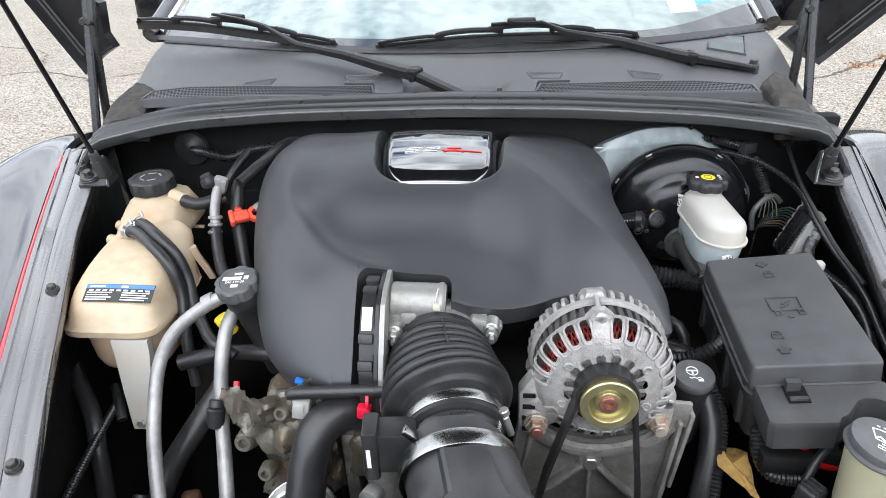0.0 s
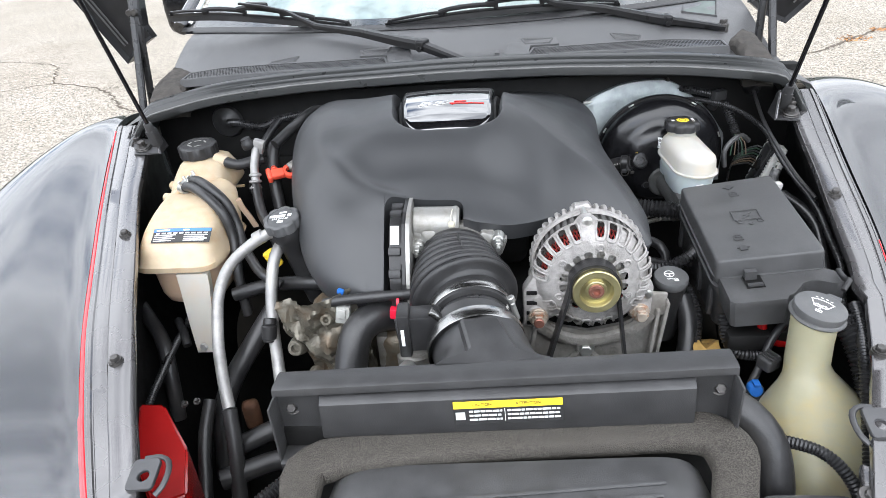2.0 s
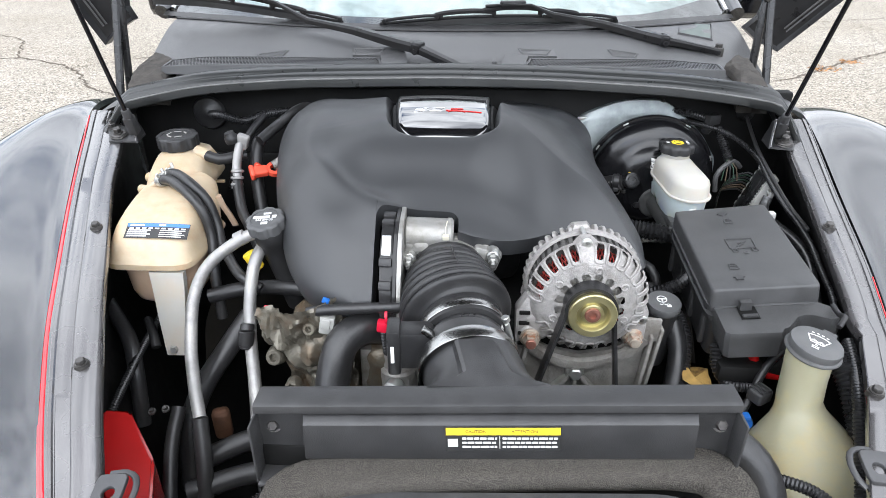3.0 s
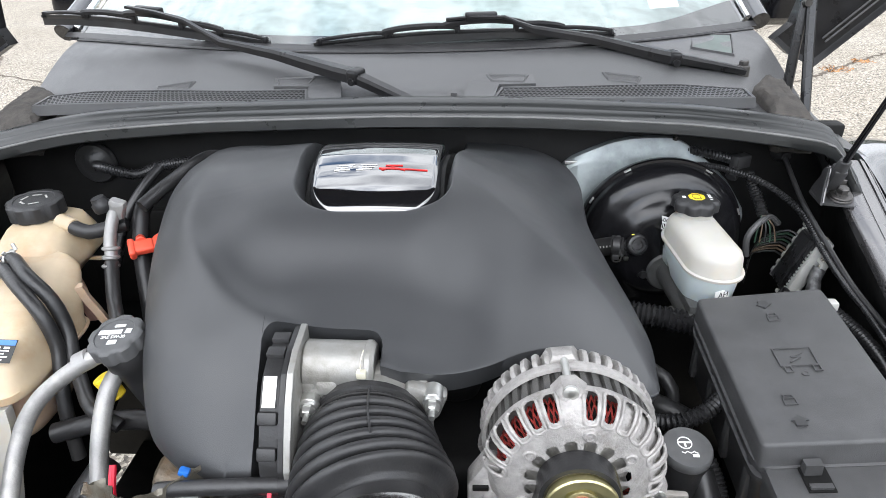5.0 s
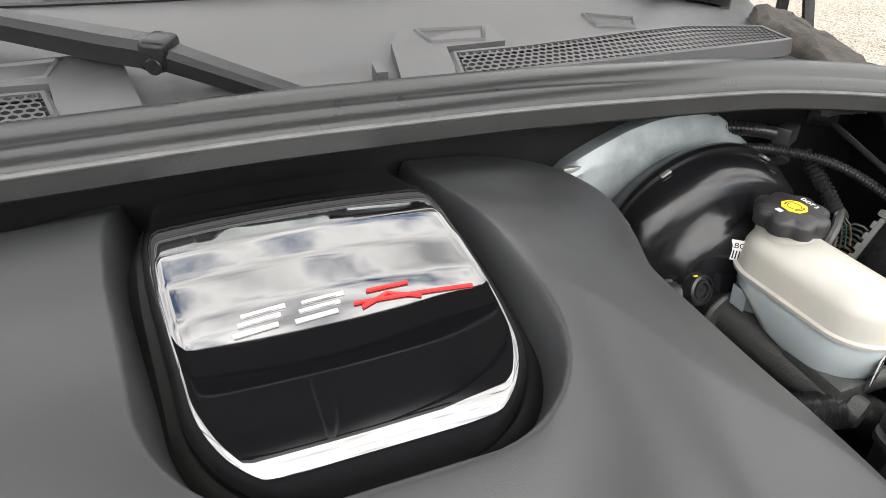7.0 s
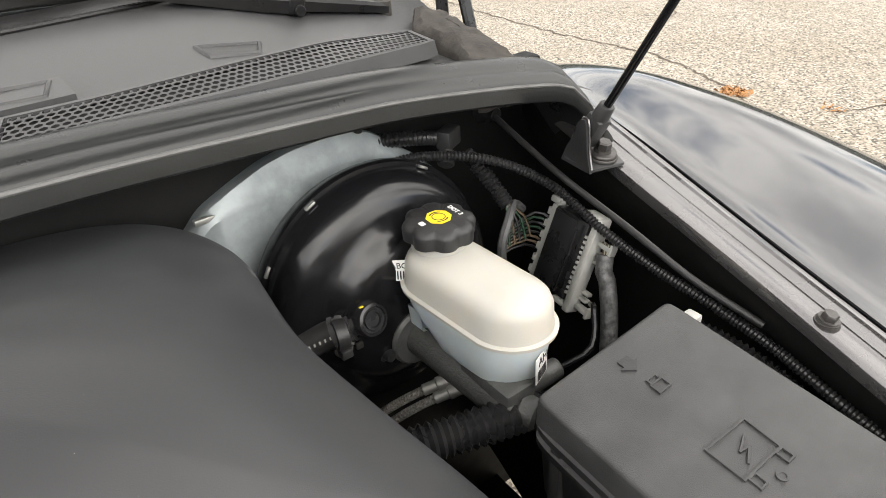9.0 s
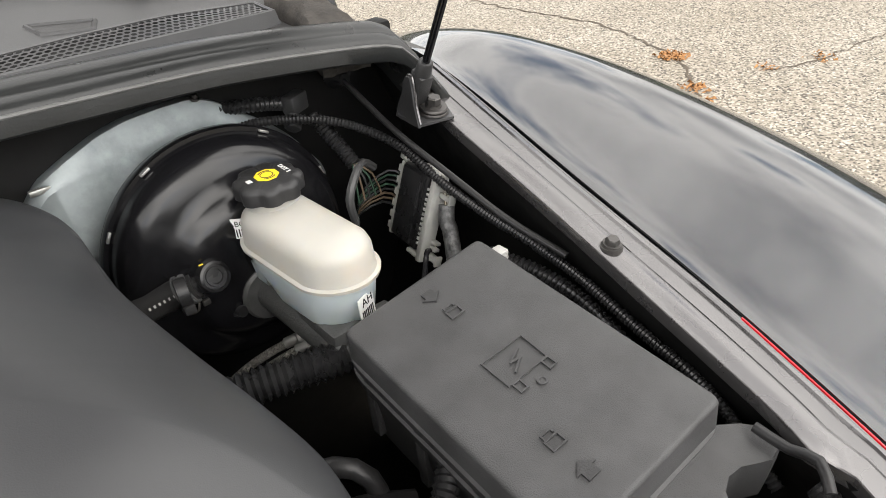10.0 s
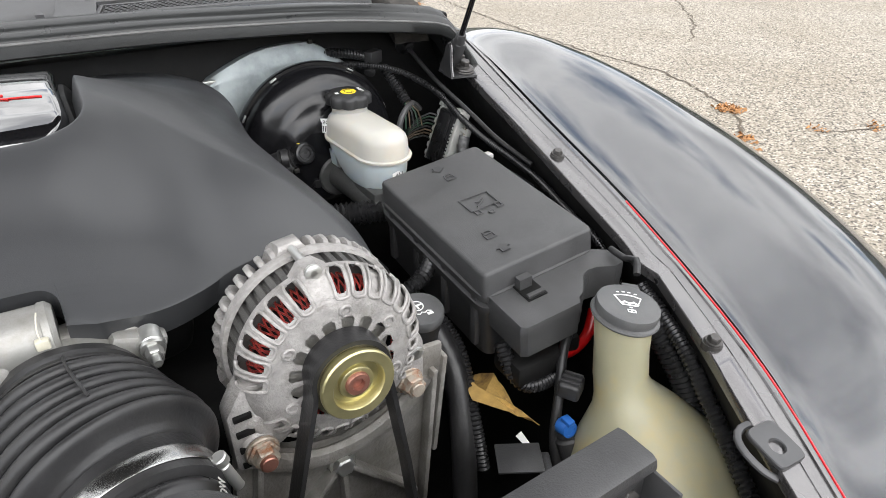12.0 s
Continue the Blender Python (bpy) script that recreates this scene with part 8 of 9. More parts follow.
for i in range(61):
    x = 0.276 + (0.600 - 0.276) * i / 60
    z = soft(TOPLINE, x, 0.008)
    lip = 0.022 * ease(0.30, 0.37, x) * ease(0.52, 0.46, x)
    rows.append([Vector((x, y, zz)) for y, zz in ((1.262, z - 0.003), (1.246, z), (1.241, z - 0.001), (1.236 - 0.2 * lip, z - 0.006 - lip * 0.9), (1.232, z - 0.012 - lip), (1.2315, 0.5 * z + 0.44), (1.2315, 0.86))])
loft(b, rows, cap=False, closed=False)
bmesh.ops.solidify(b, geom=b.faces[:], thickness=0.002)
part("plate", b, GALV, gv, "pressed galvanised plate with a bent top edge", 30)
b = nbm()
rod(b, (0.281, 1.24, 1.046), (0.262, 1.24, 1.047), 0.004, None, 10, 0.0008)
box(b, (0.300, 1.238, 1.055), (0.02, 0.006, 0.006), None, 0.001)
part("stud", b, STEEL, gv)
b = nbm()
bolt(b, (0.468, 1.238, 1.094), (0, -0.3, 1), 0.003, 0.0045, 0.005)
part("rivet", b, DARKBOLT, gv)

mc = thing("master_cylinder", (0.455, 1.07, 0.88), "grey cast master cylinder on the brake booster, coloured darker for shade", "master cylinder")
b = nbm()
rod(b, (0.455, 1.135, 0.905), (0.460, 0.985, 0.905), 0.021, 0.020, 24, 0.003)
rod(b, (0.453, 1.134, 0.905), (0.453, 1.126, 0.905), 0.034, None, 24, 0.003)
box(b, (0.462, 1.02, 0.918), (0.036, 0.07, 0.026), None, 0.006)
rod(b, (0.480, 1.000, 0.915), (0.515, 0.992, 0.922), 0.012, 0.010, 18, 0.002)
rod(b, (0.463, 0.99, 0.905), (0.470, 0.972, 0.903), 0.016, 0.015, 18, 0.003)
part("body", b, SHADOWCAST, mc, "grey cast body, coloured darker for shade")
b = nbm()
tube(b, [(0.515, 0.99, 0.922), (0.55, 0.985, 0.93), (0.58, 1.01, 0.945), (0.60, 1.03, 0.93)], 0.003, 8, 0.01)
part("brake_line", b, GLOSSBLACK, mc)

rv = thing("brake_reservoir", (0.475, 1.06, 0.93), "white plastic brake fluid reservoir with a black cap", "brake fluid tank")


def stadium(cx, y0, y1, w, z, tilt=0.0, n=48):
    """A plan with round ends along y."""
    out = []
    r = w / 2
    for i in range(n):
        a = math.tau * i / n
        s = math.sin(a)
        yy = (y1 - r if s >= 0 else y0 + r) + r * s
        out.append(Vector((cx + r * math.cos(a) + tilt * (yy - (y0 + y1) / 2), yy, z)))
    return out


def res_ring(h, grow, back=0.0):
    """Rings lean with the tank: the front of the tank sits a little lower."""
    ring = stadium(0.476, 0.986 - grow, 1.142 + grow - back, 0.076 + 2 * grow, 0, -0.10)
    return [Vector((p.x, p.y, 0.974 + h * 0.9 + 0.05 * (p.y - 1.06))) for p in ring]


b = nbm()
rings = [res_ring(0.000, 0.0), res_ring(0.0, 0.004), res_ring(0.004, 0.0045), res_ring(0.0055, 0.001), res_ring(0.012, 0.0), res_ring(0.029, -0.001)]
for h, g in ((0.036, -0.0035), (0.0415, -0.008), (0.045, -0.014), (0.0472, -0.022), (0.0482, -0.031)):
    rings.append(res_ring(h, g))
loft(b, rings)
NK = Vector((0.474, 1.114, 1.008))
lathe(b, [(0.030, -0.012), (0.0275, 0.004), (0.0265, 0.020), (0, 0.020)], axis(NK, (0, 0.02, 1)), 32)
part("upper_tank", b, WHITETANK, rv, "glossy white upper half", 55)
b = nbm()
loft(b, [[Vector((p.x, p.y, p.z - d)) for p in stadium(0.476, 0.990, 1.138, 0.068, 0.974, -0.10)] for d in (-0.002, 0.0)] [:1] + [[Vector((p.x, p.y, 0.974 + 0.05 * (p.y - 1.06) - d)) for p in stadium(0.476, y0, y1, w, 0, -0.10)] for d, y0, y1, w in ((0.0, 0.988, 1.140, 0.073), (0.016, 0.989, 1.138, 0.072), (0.042, 0.992, 1.10, 0.069), (0.049, 0.998, 1.08, 0.060), (0.053, 1.005, 1.07, 0.046))])
part("lower_tank", b, CLOUDY, rv, "cloudy grey lower half", 55)
b = nbm()
loft(b, [[Vector((p.x, p.y, 0.974 + 0.05 * (p.y - 1.06) - d)) for p in stadium(0.470, y0, y1, w, 0, -0.10)] for d, y0, y1, w in ((0.02, 1.095, 1.137, 0.064), (0.045, 1.098, 1.134, 0.058), (0.052, 1.102, 1.13, 0.04))])
part("rear_sump", b, CLOUDY, rv)
b = nbm()
CAPC = Vector((0.4735, 1.114, 1.026))
n = 80
lathe(b, [(0, 0), (0.031, 0), (0.0345, 0.0015), (0.0350, 0.013), (0.0335, 0.0165), (0.030, 0.0185), (0.026, 0.019), (0, 0.019)], axis(CAPC, (0, -0.02, 1)), n, lambda k, a: -0.0040 * (0.5 + 0.5 * math.cos(math.tau * a * 8 / n)) ** 1.8 if 1 <= k <= 5 else 0)
bc = part("cap", b, CAPBLACK, rv, "black eight-lobed cap with yellow print")
TM = Matrix.Translation(CAPC + Vector((0, -0.0003, 0.0192))) @ Matrix.Rotation(radians(1.2), 4, "X") @ Matrix.Rotation(radians(-90), 4, "Z")
b = nbm()
prism(b, [(0.0125 * math.cos(math.tau * (k + 0.5) / 8), 0.0125 * math.sin(math.tau * (k + 0.5) / 8)) for k in range(8)], TM, 0.0006)
yo = part("octagon", b, YELLOW, bc, "yellow printed octagon")
b = nbm()
lathe(b, [(0.0058, 0.0006), (0.0058, 0.0009), (0.0066, 0.0009), (0.0066, 0.0006)], TM, 32)
part("ring_print", b, BLACKPRINT, yo)
b = nbm()
for k in range(2):
    for a in range(-40, 41, 8):
        t = radians(a + 180 * k)
        box(b, TM @ Vector((0.0085 * math.cos(t), 0.0085 * math.sin(t), 0.0007)), (0.0012, 0.0012, 0.0003))
part("arc_print", b, BLACKPRINT, yo)
text_part("word", "DOT 3", 0.0068, TM @ Matrix.Translation((0.0, 0.0195, 0.0003)), WHITEPRINT, bc, 0.0003)
part("book_mark", hexa_bar(TM @ Matrix.Translation((0.0, -0.019, 0.0)), 0.006, 0.005), WHITEPRINT, bc)
SM = Matrix.Translation((0.4865, 0.9885, 0.943)) @ Matrix.Rotation(radians(22), 4, "Z") @ Matrix.Rotation(radians(88), 4, "X")
st = part("sticker", hexa_bar(SM, 0.024, 0.028, 0.0008), STICKER, rv, "white sticker with a bar code")
text_part("word", "AH", 0.0125, SM @ Matrix.Translation((0.002, 0.0065, 0.0010)), BLACKPRINT, st, 0.0002)
for k in range(7):
    part("code_bar", hexa_bar(SM @ Matrix.Translation((-0.008 + 0.0028 * k, -0.007, 0.0006)), 0.0012 + 0.0006 * (k % 2), 0.011), BLACKPRINT, st)
SM = Matrix.Translation((0.4375, 1.133, 0.992)) @ Matrix.Rotation(radians(-38), 4, "Z") @ Matrix.Rotation(radians(84), 4, "X")
st = part("sticker", hexa_bar(SM, 0.020, 0.022, 0.0008), STICKER, rv, "white sticker with a bar code")
text_part("word", "ABC", 0.0085, SM @ Matrix.Translation((0.0, 0.005, 0.0010)), BLACKPRINT, st, 0.0002)
for k in range(6):
    part("code_bar", hexa_bar(SM @ Matrix.Translation((-0.007 + 0.0028 * k, -0.005, 0.0006)), 0.0013, 0.009), BLACKPRINT, st)

# lines and conduits beside the booster
hose("conduit", [(0.33, 1.03, 0.895), (0.36, 1.019, 0.90), (0.397, 1.006, 0.902), (0.43, 0.995, 0.902), (0.47, 0.985, 0.90), (0.50, 0.975, 0.885)], 0.0165, CONDUIT, "thick black corrugated wiring conduit", "conduit", "wiring conduits", ribs=0.007, depth=0.004, n=18)
for o in (0.0, 1.0):
    lo = Vector((0.006, -0.013, -0.006)) * o
    fd = Vector((0.86, -0.38, 0.26)).normalized()
    fe = Vector((0.476, 1.115, 0.838)) + lo
    hose("braided_line", [fe - fd * 0.13 + Vector((0, 0, -0.03)), fe - fd * 0.085 + Vector((0, 0, -0.010)), fe - fd * 0.05 + Vector((0, 0, -0.002)), fe - fd * 0.018], 0.0050, BRAID, "steel braided brake line", "brake line", "braided lines", n=12, ribs=0.0030, depth=0.0008)
    b = nbm()
    lathe(b, [(0.0056, -0.030), (0.0066, -0.029), (0.0066, -0.014), (0.0082, -0.013), (0.0086, -0.010), (0.0080, -0.007), (0.0074, 0.006), (0.0088, 0.008), (0.0088, 0.011), (0.0070, 0.012), (0.0, 0.012)], axis(fe, fd), 20)
    solid("line_fitting", b, MACHINED, "plated fitting at a braided line end", "fitting", group="braided lines")
hose("conduit", [(0.44, 1.30 - 0.05, 1.066), (0.49, 1.245, 1.072), (0.535, 1.235, 1.068), (0.575, 1.24, 1.055)], 0.0075, CONDUIT, "black corrugated wiring conduit", "conduit", "wiring conduits", ribs=0.005, depth=0.002)
b = nbm()
box(b, (0.578, 1.232, 1.058), (0.03, 0.018, 0.022), Matrix.Rotation(radians(25), 3, "Z"), 0.003)
rod(b, (0.570, 1.225, 1.045), (0.560, 1.215, 1.035), 0.010, None, 14, 0.002)
solid("conduit_clip", b, PLASTIC, "black plastic conduit clip on the firewall", "clip")
hose("conduit", [(0.43, 1.225, 1.052), (0.487, 1.222, 1.056), (0.536, 1.21, 1.055), (0.592, 1.172, 1.045), (0.638, 1.128, 1.016), (0.652, 1.064, 0.982), (0.655, 1.0, 0.966), (0.656, 0.93, 0.957), (0.652, 0.87, 0.950), (0.640, 0.80, 0.940), (0.622, 0.71, 0.93), (0.60, 0.64, 0.90)], 0.0050, CONDUIT, "black corrugated wiring conduit along the fender", "conduit", "wiring conduits", ribs=0.0040, depth=0.0014)
hose("conduit", [(0.63, 0.97, 0.94), (0.645, 0.915, 0.935), (0.645, 0.86, 0.93), (0.632, 0.80, 0.92), (0.61, 0.72, 0.90)], 0.0075, CONDUIT, "black corrugated wiring conduit along the fender", "conduit", "wiring conduits", ribs=0.006, depth=0.003)
hose("release_cable", [(0.655, 1.258, 1.065), (0.640, 1.17, 1.048), (0.630, 1.10, 1.035), (0.626, 1.014, 1.017), (0.635, 0.945, 0.99), (0.648, 0.88, 0.97)], 0.0036, RUBBER, "black hood release cable from the firewall", "cable", n=10)
b = nbm()
lathe(b, [(0, 0), (0.018, 0), (0.019, 0.004), (0.012, 0.010), (0.0075, 0.024), (0, 0.025)], axis((0.655, 1.260, 1.065), (-0.1, -1, -0.1)), 20)
solid("cable_grommet", b, RUBBER, "black rubber cable grommet on the firewall", "grommet")
ecm = thing("control_module", (0.63, 1.11, 0.89), "black control module edged with grey plastic connectors", "control module")
EC = Vector((0.637, 1.110, 0.939))
E_U = Vector((0.33, -0.05, 0.94)).normalized()
E_R = Vector((-0.10, -0.98, 0.0))
E_R = (E_R - E_U * E_R.dot(E_U)).normalized()
E_N = E_R.cross(E_U)
E_N = E_N if E_N.x < 0 else -E_N
E_M = Matrix((E_R, E_U, E_R.cross(E_U))).transposed()


def on_module(r, u, n):
    """A place on the module: across its face, up it, and out of it."""
    return EC + E_R * r + E_U * u + E_N * n


def module_box(bb, r, u, n, size, bevel=0.001):
    box(bb, on_module(r, u, n), size, E_M, bevel)


b = nbm()
module_box(b, 0.0, 0.0, -0.015, (0.054, 0.094, 0.030), 0.003)
module_box(b, -0.007, 0.0, 0.0005, (0.036, 0.088, 0.003))
module_box(b, 0.013, -0.004, 0.0008, (0.0035, 0.078, 0.004))
module_box(b, 0.021, 0.0, -0.001, (0.006, 0.086, 0.003))
part("case", b, CONDUIT, ecm, "flat black case with a raised panel")
b = nbm()
module_box(b, 0.034, 0.0, -0.010, (0.010, 0.116, 0.020), 0.003)
module_box(b, 0.024, 0.055, -0.010, (0.026, 0.007, 0.018), 0.002)
module_box(b, 0.020, -0.052, -0.006, (0.020, 0.006, 0.012), 0.002)
for k in range(12):
    module_box(b, 0.028, -0.036 + 0.0062 * k, -0.003, (0.004, 0.0032, 0.006), 0.0004)
frame_ = part("connector_frame", b, GREYPLUG, ecm, "pale grey connector frame")
for u in (0.030, -0.048):
    b = nbm()
    module_box(b, 0.047, u, -0.014, (0.022, 0.006, 0.010), 0.0012)
    module_box(b, 0.057, u, -0.014, (0.004, 0.013, 0.010), 0.0012)
    part("latch_tab", b, GREYPLUG, frame_)
for u in (0.018, 0.008, -0.030, -0.038):
    b = nbm()
    module_box(b, 0.043, u, -0.016, (0.012, 0.004, 0.008), 0.0008)
    part("rib", b, GREYPLUG, frame_)
b = nbm()
module_box(b, -0.032, -0.002, -0.012, (0.008, 0.096, 0.020), 0.002)
for k in range(6):
    module_box(b, -0.037, -0.040 + 0.0150 * k, -0.010, (0.006, 0.009, 0.016), 0.001)
module_box(b, -0.034, 0.050, -0.008, (0.016, 0.008, 0.012), 0.002)
part("connector_frame", b, GREYPLUG, ecm, "grey connector at the far edge")
hose("taped_loom", [on_module(0.050, 0.022, -0.014), on_module(0.056, 0.004, -0.014), (0.644, 1.046, 0.930), (0.634, 1.030, 0.895), (0.620, 1.015, 0.850), (0.610, 1.0, 0.80)], 0.0095, TAPE, "wiring loom wrapped in frayed grey tape", "loom", n=12)
for k in range(5):
    hose("wire", [on_module(0.042 + 0.003 * k, 0.034, -0.012), on_module(0.046 + 0.002 * k, 0.026, -0.013), on_module(0.051 + 0.001 * k, 0.012, -0.014)], 0.0011, NATURALTIE if k % 2 else WIRETAN, "thin pale wire entering the taped loom", "wire", "connector wires", n=6)
for k, mtl in enumerate((CONDUIT, WIREGREEN, CONDUIT, WIREGREEN, HOSE, WIRETAN, WIRETAN, CONDUIT)):
    p0 = on_module(-0.040, 0.024 - 0.006 * k, -0.010)
    hose("wire", [p0, p0 + Vector((-0.010, 0.014, 0.006)), (0.616 - 0.0016 * k, 1.176, 0.944 - 0.0042 * k), (0.603, 1.178, 0.905 - 0.002 * k), (0.598, 1.17, 0.86)], 0.0016, mtl, "thin bundled wire beside the control module", "wire", "bundled wires", n=6)
b = nbm()
tube(b, [(0.578, 1.14, 0.93), (0.572, 1.135, 0.965), (0.585, 1.14, 0.985), (0.612, 1.16, 0.99), (0.63, 1.165, 0.975)], 0.0052, 8, 0.01)
solid("loom_bracket", b, GREYCAP, "bent dark grey plastic loom bracket", "bracket")
hose("loom", [(0.585, 1.21, 1.045), (0.592, 1.18, 1.02), (0.598, 1.155, 0.995)], 0.0085, CONDUIT, "corrugated wiring loom ending in loose wires", "loom", n=10, ribs=0.005, depth=0.0018)
for k, mtl in enumerate((WIREGREEN, WIRETAN, RUBBER, WIREGREEN, WIRETAN)):
    hose("wire", [(0.597, 1.157, 0.998), (0.590 + 0.006 * k, 1.145, 0.98), (0.586 + 0.008 * k, 1.138, 0.955)], 0.0013, mtl, "thin loose coloured wire end", "wire", "loose wires", n=6)

# ---- fuse box ----
FB = [Vector((0.436, 0.943, 0.972)), Vector((0.589, 0.939, 0.992)), Vector((0.579, 0.687, 0.977)), Vector((0.428, 0.692, 0.960))]
fuse = thing("fuse_box", (0.5, 0.8, 0.85), "black plastic fuse box with a clipped lid", "fuse box")


def fb(u, v, h=0.0):
    """A point of the lid: u across, v from the rear to the front, h above it."""
    p = FB[0].lerp(FB[1], u).lerp(FB[3].lerp(FB[2], u), v)
    return p + Vector((-0.10, -0.04, 1)).normalized() * h


def fb_ring(g, h, p=34.0, v1=1.0, n=96, v0=0.0):
    out = []
    for q in squircle(-g / 0.15, 1 + g / 0.15, v0 - g / 0.255, v1 + g / 0.255, 0, p, n):
        out.append(fb(q.x, q.y, h))
    return out


b = nbm()
loft(b, [fb_ring(0.003, -0.032), fb_ring(0.003, -0.030), fb_ring(0.0015, -0.004), fb_ring(0.0006, -0.0014), fb_ring(-0.0012, -0.0003), fb_ring(-0.003, 0.0)])
lid = part("lid", b, LIDBLACK, fuse, "flat black grained lid", 50)
b = nbm()
loft(b, [fb_ring(0.001, -0.125, 14), fb_ring(0.003, -0.06, 14), fb_ring(0.006, -0.055, 14), fb_ring(0.006, -0.046, 14), fb_ring(0.002, -0.044, 14), fb_ring(0.002, -0.040, 14), fb_ring(0.0055, -0.038, 14), fb_ring(0.0055, -0.030, 14), fb_ring(0.002, -0.028, 14)])
part("body", b, PLASTIC, fuse, "black plastic body", 40)
b = nbm()
FT = [(0.02, 0.0), (1.00, 0.0), (1.10, 0.05), (1.16, 0.10), (1.155, 0.135), (1.10, 0.165), (1.03, 0.170), (0.97, 0.150), (0.90, 0.125), (0.82, 0.118), (0.75, 0.135), (0.69, 0.178), (0.62, 0.225), (0.565, 0.240), (0.53, 0.272), (0.06, 0.27), (0.02, 0.25)]
rings = []
for h, g in ((-0.076, 0.97), (-0.045, 1.0), (-0.034, 1.0), (-0.031, 0.985)):
    rings.append([fb(0.5 + (u - 0.5) * g, 1.0 + v * g, h) for u, v in FT])
loft(b, rings)
part("front_step", b, LIDBLACK, fuse, "stepped front of the fuse box", 35)
# near-black patch laid on the step as the shade of a latch recess
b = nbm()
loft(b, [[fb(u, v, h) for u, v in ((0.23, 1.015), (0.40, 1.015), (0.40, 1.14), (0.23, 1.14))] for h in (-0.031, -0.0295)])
part("latch_well_shade", b, DARK, fuse)
b = nbm()
for (u0, u1, v0, v1, h0, h1) in ((0.245, 0.355, 1.025, 1.062, -0.03, -0.0155), (0.245, 0.385, 1.108, 1.130, -0.031, -0.0265)):
    loft(b, [[fb(u, v, h) for u, v in ((u0, v0), (u1, v0), (u1, v1), (u0, v1))] for h in (h0, h1)])
part("latch", b, LIDBLACK, fuse, "square clip latch")


def mark(pts, w=0.0014, close=False):
    """A raised moulded line on the lid."""
    bb = nbm()
    q = pts + [pts[0]] if close else pts
    for (u0, v0), (u1, v1) in zip(q, q[1:]):
        a, c = fb(u0, v0, 0.0), fb(u1, v1, 0.0)
        d = c - a
        nrm = Vector((-0.10, -0.04, 1)).normalized()
        s = nrm.cross(d).normalized() * w
        e = d.normalized() * w * 0.8
        loft(bb, [[a - e - s, a - e + s, c + e + s, c + e - s], [p + nrm * 0.0015 for p in (a - e - s * 0.7, a - e + s * 0.7, c + e + s * 0.7, c + e - s * 0.7)]])
    part("moulded_mark", bb, LIDBLACK, lid)


mark([(0.366, 0.438), (0.367, 0.558), (0.628, 0.560), (0.636, 0.445)], 0.0010, close=True)
for pu, pv in ((0.385, 0.563), (0.585, 0.563)):
    mark([(pu, pv), (pu, pv + 0.036), (pu + 0.045, pv + 0.036), (pu + 0.045, pv)], 0.0009, close=True)
mark([(0.555, 0.478), (0.475, 0.500), (0.528, 0.506), (0.452, 0.534)], 0.0011)
for ou, ov, f in ((0.505, 0.213, 1), (0.302, 0.774, -1)):
    mark([(ou - 0.04, ov + 0.02), (ou + 0.04, ov + 0.02), (ou + 0.04, ov - 0.015), (ou - 0.04, ov - 0.015)], 0.0009, close=True)
    mark([(ou - 0.03, ov - 0.015), (ou - 0.03, ov - 0.035), (ou + 0.03, ov - 0.035), (ou + 0.03, ov - 0.025)], 0.0009)
for ou, ov, f in ((0.487, 0.100, 1), (0.298, 0.887, -1)):
    bb = nbm()
    pl = [(-0.035, 0.0), (-0.035, 0.028), (0.035, 0.028), (0.035, 0.0), (0.06, 0.0), (0.0, -0.032), (-0.06, 0.0)]
    sg = -1 if f > 0 else 1
    loft(bb, [[fb(ou + x, ov + sg * y, h) for x, y in pl] for h in (-0.0002, 0.0018)])
    part("moulded_arrow", bb, PLASTIC, lid)
bb = nbm()
lathe(bb, [(0.0042, 0), (0.0042, 0.0012), (0.0028, 0.0012), (0.0022, 0.0003), (0, 0.0003)], axis(fb(0.506, 0.612, 0.0), (-0.1, -0.04, 1)), 20)
part("moulded_dimple", bb, LIDBLACK, lid)
b = nbm()
box(b, fb(1.02, 0.08, -0.012), (0.022, 0.014, 0.012), None, 0.002)
part("rear_clip", b, GREYPLUG, fuse)
for v in (0.1, 0.38, 0.66, 0.93):
    b = nbm()
    box(b, fb(-0.02, v, -0.075), (0.008, 0.012, 0.07), None, 0.002)
    part("side_rib", b, PLASTIC, fuse)
hose("battery_cable", [(0.496, 0.660, 0.872), (0.500, 0.656, 0.846), (0.513, 0.655, 0.837), (0.534, 0.655, 0.831), (0.558, 0.660, 0.830), (0.580, 0.668, 0.837), (0.596, 0.680, 0.855)], 0.0075, REDLENS, "red battery cable under the fuse box", "cable")
hose("conduit", [(0.442, 0.672, 0.875), (0.444, 0.655, 0.845), (0.455, 0.642, 0.828), (0.475, 0.638, 0.822), (0.51, 0.64, 0.82)], 0.0085, CONDUIT, "black corrugated wiring conduit", "conduit", "wiring conduits", ribs=0.005, depth=0.002, n=10)
hose("strap_cable", [(0.592, 0.665, 0.955), (0.590, 0.640, 0.955), (0.585, 0.620, 0.965), (0.572, 0.606, 0.958)], 0.004, RUBBER, "thin black tether cable", "cable", n=8)
b = nbm()
box(b, (0.475, 0.66, 0.845), (0.07, 0.05, 0.03), None, 0.006)
box(b, (0.52, 0.68, 0.84), (0.06, 0.06, 0.03), None, 0.008)
solid("relay_block", b, DARK, "black relay block under the fuse box", "relay block")

# ---- power steering reservoir ----
ps = thing("steering_reservoir", (0.378, 0.745, 0.78), "black power steering reservoir with a printed cap", "fluid reservoir")
b = nbm()
